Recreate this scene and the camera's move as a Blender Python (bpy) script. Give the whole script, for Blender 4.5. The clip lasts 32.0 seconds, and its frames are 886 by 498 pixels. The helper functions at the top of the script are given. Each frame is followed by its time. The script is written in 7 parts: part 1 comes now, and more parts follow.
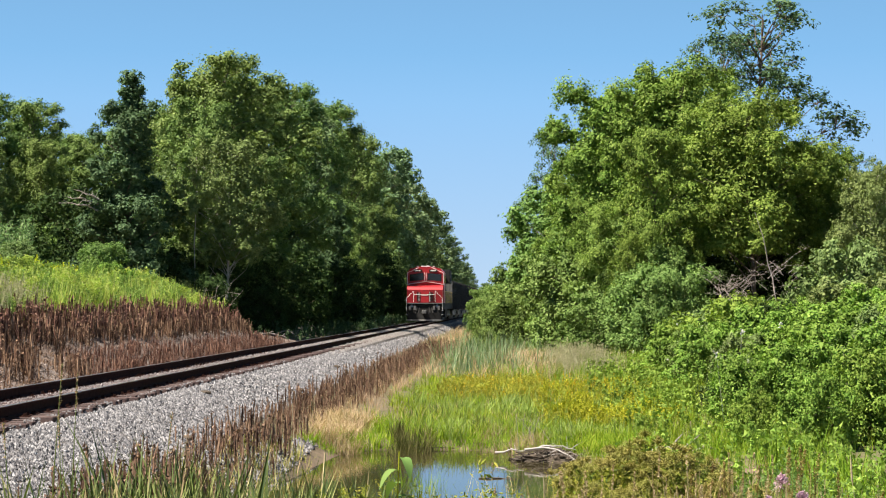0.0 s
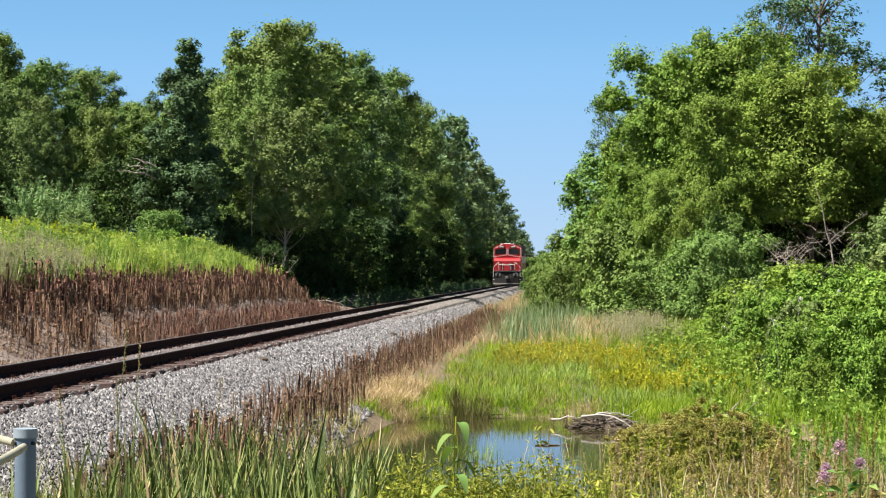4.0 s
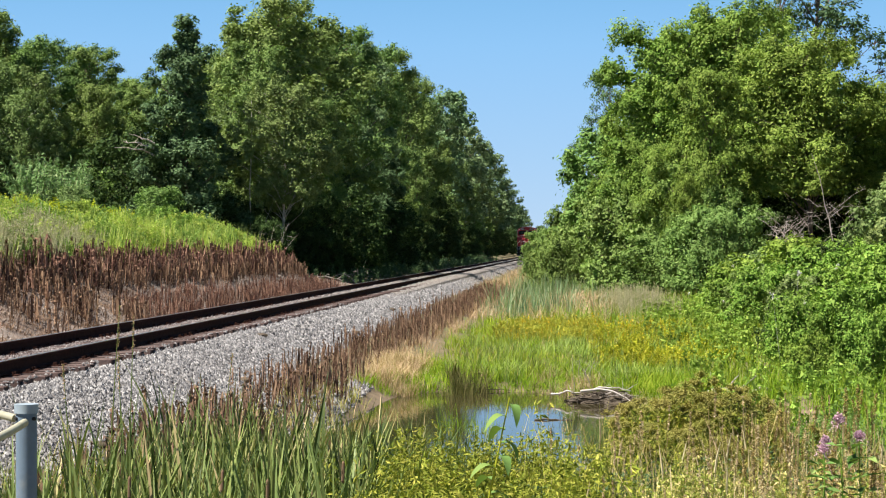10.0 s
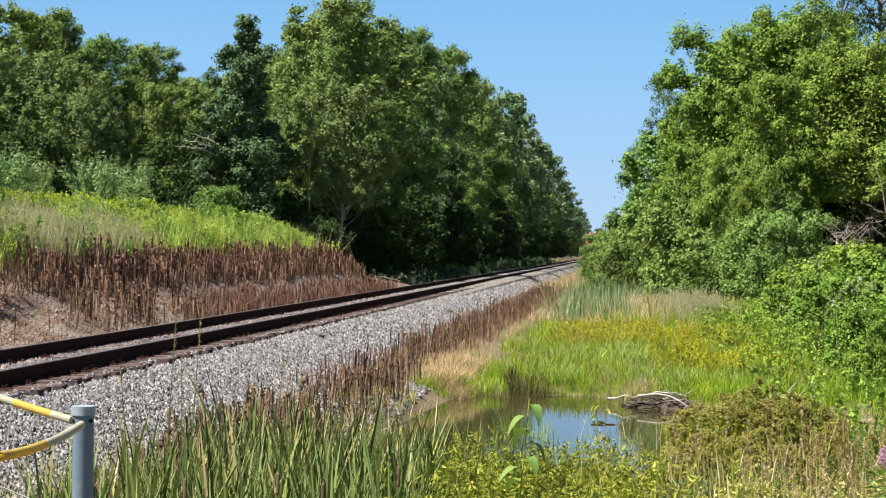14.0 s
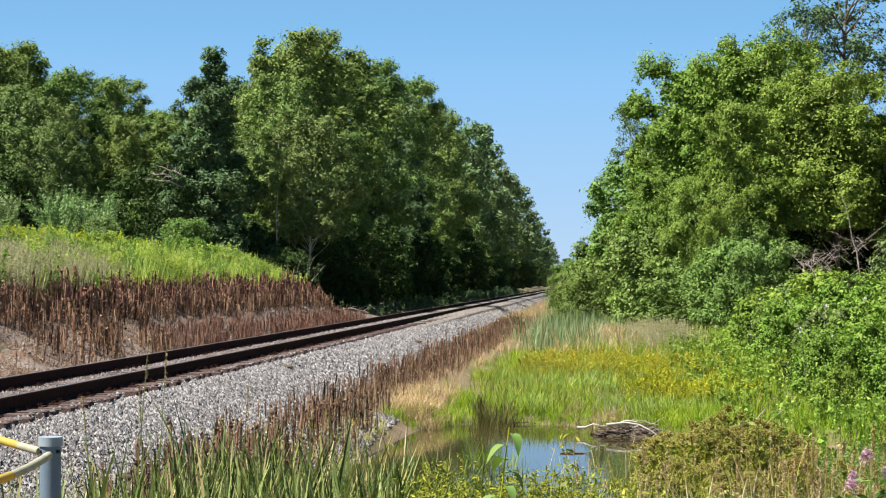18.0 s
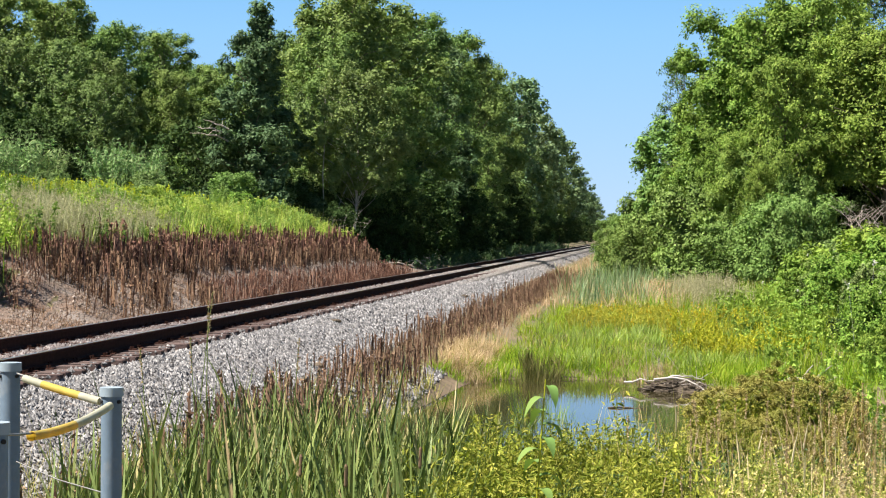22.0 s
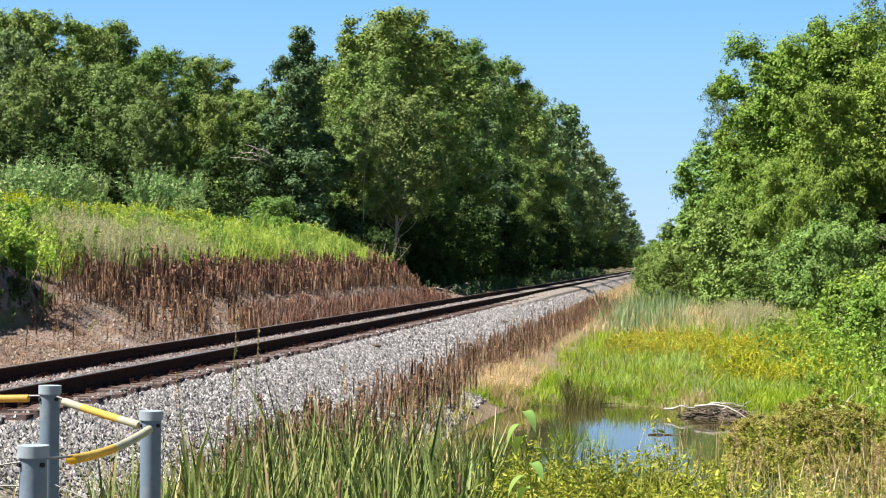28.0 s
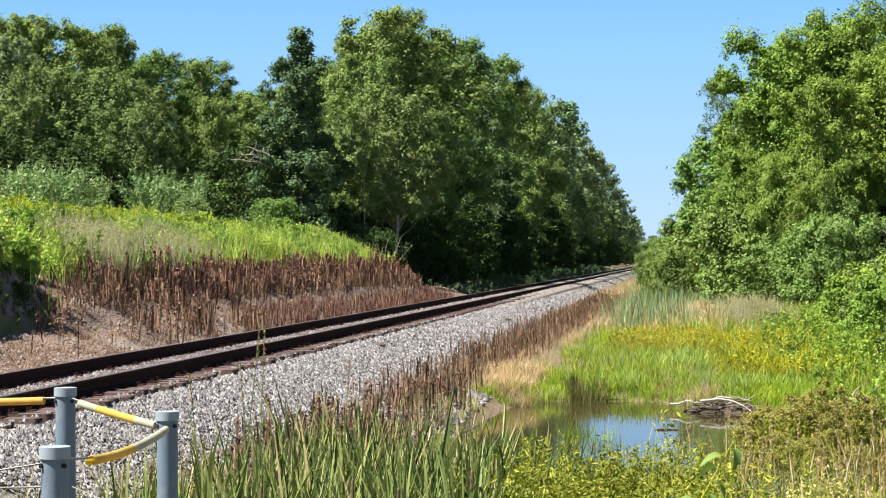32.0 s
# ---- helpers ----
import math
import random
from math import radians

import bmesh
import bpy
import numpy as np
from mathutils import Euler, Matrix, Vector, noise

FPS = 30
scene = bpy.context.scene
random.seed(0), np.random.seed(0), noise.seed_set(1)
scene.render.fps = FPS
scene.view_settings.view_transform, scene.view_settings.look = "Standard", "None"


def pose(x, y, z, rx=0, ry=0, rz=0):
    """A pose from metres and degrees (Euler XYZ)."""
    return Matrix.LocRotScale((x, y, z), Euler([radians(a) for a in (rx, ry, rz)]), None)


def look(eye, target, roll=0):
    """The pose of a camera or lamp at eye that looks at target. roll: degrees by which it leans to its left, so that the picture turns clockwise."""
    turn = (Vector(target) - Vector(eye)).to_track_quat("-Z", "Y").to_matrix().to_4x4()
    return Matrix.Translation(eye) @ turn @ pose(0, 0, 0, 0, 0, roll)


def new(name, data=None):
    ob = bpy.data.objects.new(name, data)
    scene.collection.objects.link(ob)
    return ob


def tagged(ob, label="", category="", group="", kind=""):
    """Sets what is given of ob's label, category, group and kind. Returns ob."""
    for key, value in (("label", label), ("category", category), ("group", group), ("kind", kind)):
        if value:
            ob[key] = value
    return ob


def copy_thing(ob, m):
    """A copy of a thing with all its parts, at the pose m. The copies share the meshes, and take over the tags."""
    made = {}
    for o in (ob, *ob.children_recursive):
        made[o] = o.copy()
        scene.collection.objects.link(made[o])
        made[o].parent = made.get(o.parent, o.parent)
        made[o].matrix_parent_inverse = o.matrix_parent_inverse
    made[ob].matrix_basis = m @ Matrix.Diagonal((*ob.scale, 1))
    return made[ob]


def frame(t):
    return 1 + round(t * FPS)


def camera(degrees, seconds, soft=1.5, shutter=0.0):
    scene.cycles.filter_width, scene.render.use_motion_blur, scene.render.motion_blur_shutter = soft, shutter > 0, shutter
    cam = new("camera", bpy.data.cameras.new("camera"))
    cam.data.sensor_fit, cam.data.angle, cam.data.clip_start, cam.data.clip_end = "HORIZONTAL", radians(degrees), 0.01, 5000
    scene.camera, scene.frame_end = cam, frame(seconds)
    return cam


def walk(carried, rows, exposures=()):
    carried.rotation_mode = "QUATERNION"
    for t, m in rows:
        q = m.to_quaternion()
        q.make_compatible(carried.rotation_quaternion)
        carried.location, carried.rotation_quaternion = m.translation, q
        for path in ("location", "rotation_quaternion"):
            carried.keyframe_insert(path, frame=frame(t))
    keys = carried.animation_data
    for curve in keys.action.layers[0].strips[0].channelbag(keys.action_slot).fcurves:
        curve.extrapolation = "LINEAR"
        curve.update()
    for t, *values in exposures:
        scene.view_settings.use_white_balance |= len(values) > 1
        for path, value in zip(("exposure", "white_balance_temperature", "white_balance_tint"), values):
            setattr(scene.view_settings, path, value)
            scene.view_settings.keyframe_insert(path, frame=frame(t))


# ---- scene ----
# One straight railway seen from a road crossing: x runs across the track, y along it, z = 0 at the rail heads.
TRACK_X = -8.37
LINE = pose(TRACK_X, 30, 0, 0, 0, 0.109) @ pose(-TRACK_X, -30, 0)     # the line runs a hair to the left of straight ahead
cam = camera(25.0, 32.0, soft=1.15)
PATH = [
    (0.0, 0.062, 0.003, 1.516, 91.574, -0.135, 2.452),
    (0.5, 0.041, -0.007, 1.513, 91.291, -0.175, 2.767),
    (1.0, 0.051, 0.001, 1.526, 91.124, -0.097, 3.097),
    (1.5, 0.050, 0.000, 1.512, 91.066, -0.170, 3.324),
    (2.0, 0.057, 0.010, 1.504, 90.925, -0.218, 3.573),
    (2.5, 0.057, 0.016, 1.505, 90.808, -0.261, 3.799),
    (3.0, 0.062, 0.000, 1.505, 90.743, -0.396, 3.929),
    (3.5, 0.064, 0.001, 1.505, 90.693, -0.241, 4.022),
    (5.5, 0.065, 0.012, 1.508, 90.470, 0.022, 4.043),
    (6.0, 0.064, 0.003, 1.501, 90.380, 0.038, 3.975),
    (6.5, 0.057, 0.016, 1.500, 90.259, 0.041, 3.956),
    (7.0, 0.061, 0.004, 1.501, 90.159, 0.028, 3.931),
    (7.5, 0.056, 0.027, 1.499, 90.083, 0.035, 3.987),
    (8.0, 0.055, 0.023, 1.505, 90.042, -0.016, 3.959),
    (8.5, 0.058, 0.008, 1.503, 90.014, 0.090, 3.988),
    (9.0, 0.055, 0.016, 1.505, 89.985, 0.038, 4.008),
    (9.5, 0.055, 0.013, 1.500, 89.956, 0.068, 4.004),
    (10.0, 0.060, -0.001, 1.499, 89.943, 0.085, 4.032),
    (10.5, 0.054, 0.018, 1.503, 89.939, 0.082, 3.979),
    (11.0, 0.049, 0.019, 1.503, 89.935, 0.085, 4.022),
    (11.5, 0.043, 0.030, 1.498, 89.906, 0.105, 4.010),
    (12.0, 0.056, 0.002, 1.501, 89.861, 0.055, 3.939),
    (12.5, 0.043, 0.019, 1.498, 89.809, 0.118, 3.940),
    (13.0, 0.046, -0.002, 1.504, 89.786, 0.077, 3.830),
    (13.5, 0.054, 0.028, 1.510, 89.730, -0.344, 3.933),
    (13.7, 0.055, 0.030, 1.514, 89.760, -0.400, 4.490),
    (14.0, 0.056, 0.037, 1.524, 89.968, -0.518, 5.696),
    (14.5, 0.052, 0.049, 1.508, 90.100, -0.649, 5.826),
    (16.5, 0.068, 0.015, 1.517, 90.768, -0.862, 6.580),
    (17.0, 0.071, 0.009, 1.510, 90.919, -0.663, 5.996),
    (17.2, 0.060, 0.030, 1.508, 90.900, -0.500, 4.900),
    (17.5, 0.051, 0.046, 1.505, 90.872, -0.341, 4.822),
    (18.0, 0.060, 0.034, 1.506, 90.865, -0.086, 4.783),
    (18.5, 0.064, 0.024, 1.508, 90.827, 0.096, 4.748),
    (19.0, 0.058, 0.023, 1.504, 90.687, 0.039, 4.742),
    (19.5, 0.068, 0.015, 1.506, 90.642, -0.039, 4.763),
    (20.0, 0.093, 0.044, 1.507, 90.579, -0.398, 5.201),
    (20.5, 0.091, 0.029, 1.504, 90.471, -0.430, 5.645),
    (21.0, 0.053, 0.037, 1.502, 90.218, -0.501, 5.756),
    (21.5, 0.020, -0.034, 1.501, 89.681, -0.421, 5.853),
    (22.0, 0.010, -0.038, 1.501, 89.562, -0.271, 6.073),
    (22.5, 0.005, -0.023, 1.498, 89.539, -0.009, 6.121),
    (23.0, -0.010, -0.033, 1.495, 89.568, 0.080, 6.105),
    (23.5, -0.011, -0.040, 1.496, 89.571, 0.086, 6.153),
    (24.0, -0.006, -0.040, 1.495, 89.567, 0.093, 6.114),
    (24.5, 0.000, 0.001, 1.490, 89.774, 0.103, 6.241),
    (25.0, 0.005, 0.016, 1.494, 89.957, -0.108, 6.212),
    (25.5, 0.001, 0.027, 1.496, 90.157, -0.289, 6.299),
    (27.5, -0.002, 0.014, 1.498, 90.303, -0.555, 6.962),
    (28.0, -0.001, 0.008, 1.497, 90.283, -0.524, 7.212),
    (28.5, -0.006, 0.007, 1.496, 90.214, -0.457, 7.243),
    (29.0, -0.002, 0.001, 1.496, 90.173, -0.375, 7.290),
    (29.5, -0.001, -0.010, 1.496, 90.098, -0.302, 7.248),
    (30.0, -0.002, -0.013, 1.494, 89.987, -0.106, 7.288),
    (30.5, -0.010, -0.023, 1.497, 90.081, -0.074, 7.263),
    (31.0, -0.024, 0.011, 1.490, 90.185, -0.137, 7.282),
    (31.5, -0.036, -0.004, 1.492, 90.219, -0.116, 7.285),
    (32.0, -0.062, -0.015, 1.484, 90.259, 0.321, 7.224),
]
walk(cam, [(row[0], pose(*row[1:])) for row in PATH], exposures=[(0.0, 1.41, 6640, 12.5), (5.0, 1.40, 6540, 11.2), (21.2, 1.40, 6520, 11.0), (22.4, 1.59, 6540, 11.5), (32.0, 1.61, 6560, 12.0)])

# ---- world, sun, exposure ----
SUN_AZ, SUN_EL = radians(246.0), radians(59.0)      # clockwise from +y
world = bpy.data.worlds.new("sky")
scene.world = world
world.use_nodes = True
wn = world.node_tree.nodes
sky = wn.new("ShaderNodeTexSky")
sky.sky_type, sky.sun_disc, sky.sun_elevation, sky.sun_rotation = "NISHITA", False, SUN_EL, SUN_AZ
sky.air_density, sky.dust_density, sky.ozone_density = 0.85, 0.0, 4.5
wn["Background"].inputs[1].default_value = 0.0487
cool = wn.new("ShaderNodeMix")                       # a touch more blue in the clear summer air
cool.data_type, cool.blend_type = "RGBA", "MULTIPLY"
cool.inputs[0].default_value, cool.inputs[7].default_value = 1.0, (0.50, 0.58, 0.60, 1)
world.node_tree.links.new(sky.outputs[0], cool.inputs[6])
# summer haze: a pale even blue low in the sky, none overhead
where = wn.new("ShaderNodeTexCoord")
split = wn.new("ShaderNodeSeparateXYZ")
low = wn.new("ShaderNodeMapRange")
low.inputs[1].default_value, low.inputs[2].default_value, low.inputs[3].default_value, low.inputs[4].default_value = 0.1, 0.32, 0.68, 0.0
haze = wn.new("ShaderNodeMix")
haze.data_type = "RGBA"
pale = wn.new("ShaderNodeMix")                       # paler still at the horizon
pale.data_type = "RGBA"
pale.inputs[6].default_value, pale.inputs[7].default_value = (4.1, 5.9, 8.7, 1), (2.2, 5.25, 8.9, 1)
rise = wn.new("ShaderNodeMapRange")
rise.inputs[1].default_value, rise.inputs[2].default_value = 0.0, 0.125
world.node_tree.links.new(rise.outputs[0], pale.inputs[0])
world.node_tree.links.new(pale.outputs[2], haze.inputs[7])
world.node_tree.links.new(where.outputs["Generated"], split.inputs[0])
world.node_tree.links.new(split.outputs[2], low.inputs[0])
world.node_tree.links.new(split.outputs[2], rise.inputs[0])
world.node_tree.links.new(low.outputs[0], haze.inputs[0])
world.node_tree.links.new(cool.outputs[2], haze.inputs[6])
world.node_tree.links.new(haze.outputs[2], wn["Background"].inputs[0])
sun = new("sun", bpy.data.lights.new("sun", "SUN"))
sun.data.energy, sun.data.angle, sun.data.color = 5.0, radians(0.53), (1.0, 0.93, 0.81)
sun_from = Vector((math.sin(SUN_AZ) * math.cos(SUN_EL), math.cos(SUN_AZ) * math.cos(SUN_EL), math.sin(SUN_EL)))
sun.matrix_world = look(sun_from * 50, (0, 0, 0))

# ---- materials ----


def nodes_of(name):
    m = bpy.data.materials.new(name)
    m.use_nodes = True
    t = m.node_tree
    return m, t, t.nodes["Principled BSDF"]


def ramp(t, fac, stops):
    r = t.nodes.new("ShaderNodeValToRGB")
    while len(r.color_ramp.elements) < len(stops):
        r.color_ramp.elements.new(0.5)
    for e, (pos, c) in zip(r.color_ramp.elements, stops):
        e.position, e.color = pos, (*c, 1)
    t.links.new(fac, r.inputs[0])
    return r.outputs[0]


def noise_tex(t, scale, detail=4, rough=0.6, kind="ShaderNodeTexNoise", coords="Object"):
    co = t.nodes.new("ShaderNodeTexCoord")
    n = t.nodes.new(kind)
    n.inputs["Scale"].default_value = scale
    if kind == "ShaderNodeTexNoise":
        n.inputs["Detail"].default_value, n.inputs["Roughness"].default_value = detail, rough
    t.links.new(co.outputs[coords], n.inputs["Vector"])
    return n


def mix(t, fac, a, b, how="MIX"):
    m = t.nodes.new("ShaderNodeMix")
    m.data_type, m.blend_type = "RGBA", how
    for sock, v in ((m.inputs[0], fac), (m.inputs[6], a), (m.inputs[7], b)):
        if hasattr(v, "links"):
            t.links.new(v, sock)
        elif isinstance(v, tuple):
            sock.default_value = (*v, 1)
        else:
            sock.default_value = v
    return m.outputs[2]


def bump(t, bsdf, height, strength, dist=0.02):
    b = t.nodes.new("ShaderNodeBump")
    b.inputs["Strength"].default_value, b.inputs["Distance"].default_value = strength, dist
    t.links.new(height, b.inputs["Height"])
    t.links.new(b.outputs[0], bsdf.inputs["Normal"])


def plant_mat(name, stops, through_light=0.22, rough=0.7, patch=0.34, seed_scale=0.6, tint=(0.9, 1.0, 0.5)):
    """Leaf or stem: a colour per leaf, slow patches over the whole, light shining through."""
    m, t, p = nodes_of(name)
    g = t.nodes.new("ShaderNodeNewGeometry")
    o = t.nodes.new("ShaderNodeObjectInfo")
    c = ramp(t, g.outputs["Random Per Island"], stops)
    n = noise_tex(t, seed_scale, 3)
    dark = ramp(t, n.outputs[0], [(0.3, (1 - patch,) * 3), (0.7, (1 + patch * 0.6,) * 3)])
    c = mix(t, 1.0, c, dark, "MULTIPLY")
    hue = t.nodes.new("ShaderNodeHueSaturation")
    mr = t.nodes.new("ShaderNodeMapRange")
    mr.inputs[3].default_value, mr.inputs[4].default_value = 0.480, 0.511
    t.links.new(o.outputs["Random"], mr.inputs[0])
    t.links.new(mr.outputs[0], hue.inputs["Hue"])
    t.links.new(c, hue.inputs["Color"])
    c = hue.outputs[0]
    t.links.new(c, p.inputs["Base Color"])
    p.inputs["Roughness"].default_value = rough
    p.inputs["Specular IOR Level"].default_value = 0.12
    if through_light:
        tr = t.nodes.new("ShaderNodeBsdfTranslucent")
        t.links.new(mix(t, 1.0, c, tint, "MULTIPLY"), tr.inputs[0])
        ms = t.nodes.new("ShaderNodeMixShader")
        ms.inputs[0].default_value = through_light
        t.links.new(p.outputs[0], ms.inputs[1])
        t.links.new(tr.outputs[0], ms.inputs[2])
        t.links.new(ms.outputs[0], t.nodes["Material Output"].inputs[0])
    return m


def plain(name, colour, rough=0.6, metal=0.0, vary=0.15, scale=6.0, bumpy=0.0, dirt=None):
    m, t, p = nodes_of(name)
    n = noise_tex(t, scale, 6)
    lo, hi = tuple(max(0, c * (1 - vary)) for c in colour), tuple(min(1, c * (1 + vary)) for c in colour)
    c = ramp(t, n.outputs[0], [(0.3, lo), (0.7, hi)])
    if dirt:
        n2 = noise_tex(t, scale * 0.31, 5, 0.7)
        c = mix(t, ramp(t, n2.outputs[0], [(0.5, (0, 0, 0)), (0.75, (0.7,) * 3)]), c, dirt)
    t.links.new(c, p.inputs["Base Color"])
    p.inputs["Roughness"].default_value, p.inputs["Metallic"].default_value = rough, metal
    if bumpy:
        bump(t, p, noise_tex(t, scale * 6, 4).outputs[0], bumpy, 0.01)
    return m


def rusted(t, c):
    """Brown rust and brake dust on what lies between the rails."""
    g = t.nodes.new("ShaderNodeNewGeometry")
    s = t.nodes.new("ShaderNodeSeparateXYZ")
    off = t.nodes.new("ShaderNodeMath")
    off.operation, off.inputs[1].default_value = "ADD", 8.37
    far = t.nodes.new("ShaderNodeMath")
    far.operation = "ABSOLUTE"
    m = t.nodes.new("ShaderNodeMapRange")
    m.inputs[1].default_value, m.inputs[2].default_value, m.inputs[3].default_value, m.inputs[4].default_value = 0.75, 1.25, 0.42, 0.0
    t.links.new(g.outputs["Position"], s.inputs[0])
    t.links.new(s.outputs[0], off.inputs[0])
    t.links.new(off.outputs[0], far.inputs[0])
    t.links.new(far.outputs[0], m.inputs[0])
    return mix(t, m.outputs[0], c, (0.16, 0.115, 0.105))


def stone_mat(name, stops):
    m, t, p = nodes_of(name)
    g = t.nodes.new("ShaderNodeNewGeometry")
    c = ramp(t, g.outputs["Random Per Island"], stops)
    n = noise_tex(t, 40, 4)
    c = mix(t, 1.0, c, ramp(t, n.outputs[0], [(0.3, (0.75,) * 3), (0.7, (1.1,) * 3)]), "MULTIPLY")
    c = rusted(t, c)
    t.links.new(c, p.inputs["Base Color"])
    p.inputs["Roughness"].default_value = 0.85
    return m


def bed_mat():
    """Crushed stone between the loose stones."""
    m, t, p = nodes_of("ballast_bed")
    v = noise_tex(t, 17, kind="ShaderNodeTexVoronoi")
    c = ramp(t, v.outputs["Color"], [(0.1, (0.10, 0.095, 0.09)), (0.5, (0.22, 0.205, 0.195)), (0.95, (0.38, 0.36, 0.34))])
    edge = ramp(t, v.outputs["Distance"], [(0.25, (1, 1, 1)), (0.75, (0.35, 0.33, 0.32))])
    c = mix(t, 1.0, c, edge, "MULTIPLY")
    n = noise_tex(t, 0.6, 4)
    c = mix(t, ramp(t, n.outputs[0], [(0.5, (0, 0, 0)), (0.8, (0.5,) * 3)]), c, (0.27, 0.2, 0.16))
    t.links.new(c, p.inputs["Base Color"])
    p.inputs["Roughness"].default_value = 0.9
    inv = t.nodes.new("ShaderNodeMath")
    inv.operation = "SUBTRACT"
    inv.inputs[0].default_value = 1.0
    t.links.new(v.outputs["Distance"], inv.inputs[1])
    bump(t, p, inv.outputs[0], 0.9, 0.03)
    return m


def ground_mat():
    m, t, p = nodes_of("ground_soil")
    n1, n2 = noise_tex(t, 0.35, 5), noise_tex(t, 5, 6, 0.7)
    a = ramp(t, n1.outputs[0], [(0.35, (0.09, 0.10, 0.03)), (0.5, (0.13, 0.105, 0.055)), (0.7, (0.17, 0.12, 0.08))])
    c = mix(t, 1.0, a, ramp(t, n2.outputs[0], [(0.3, (0.55,) * 3), (0.7, (1.25,) * 3)]), "MULTIPLY")
    t.links.new(c, p.inputs["Base Color"])
    p.inputs["Roughness"].default_value = 0.95
    bump(t, p, n2.outputs[0], 0.6, 0.06)
    return m


def gravel_soil_mat():
    m, t, p = nodes_of("stony_bank_soil")
    n1, n2 = noise_tex(t, 1.1, 5), noise_tex(t, 22, kind="ShaderNodeTexVoronoi")
    a = ramp(t, n1.outputs[0], [(0.3, (0.118, 0.068, 0.045)), (0.48, (0.150, 0.104, 0.080)), (0.66, (0.185, 0.160, 0.146))])
    c = mix(t, 1.0, a, ramp(t, n2.outputs["Color"], [(0.1, (0.6,) * 3), (0.9, (1.25,) * 3)]), "MULTIPLY")
    t.links.new(c, p.inputs["Base Color"])
    p.inputs["Roughness"].default_value = 0.95
    bump(t, p, n2.outputs["Distance"], 0.8, 0.03)
    return m


def water_mat():
    m, t, p = nodes_of("pond_water")
    p.inputs["Base Color"].default_value = (0.035, 0.03, 0.014, 1)
    p.inputs["Roughness"].default_value = 0.04
    p.inputs["IOR"].default_value = 1.33
    bump(t, p, noise_tex(t, 2.2, 3).outputs[0], 0.05, 0.02)
    return m


def glass_mat():
    m, t, p = nodes_of("window_glass")
    p.inputs["Base Color"].default_value = (0.012, 0.014, 0.016, 1)
    p.inputs["Roughness"].default_value = 0.06
    return m


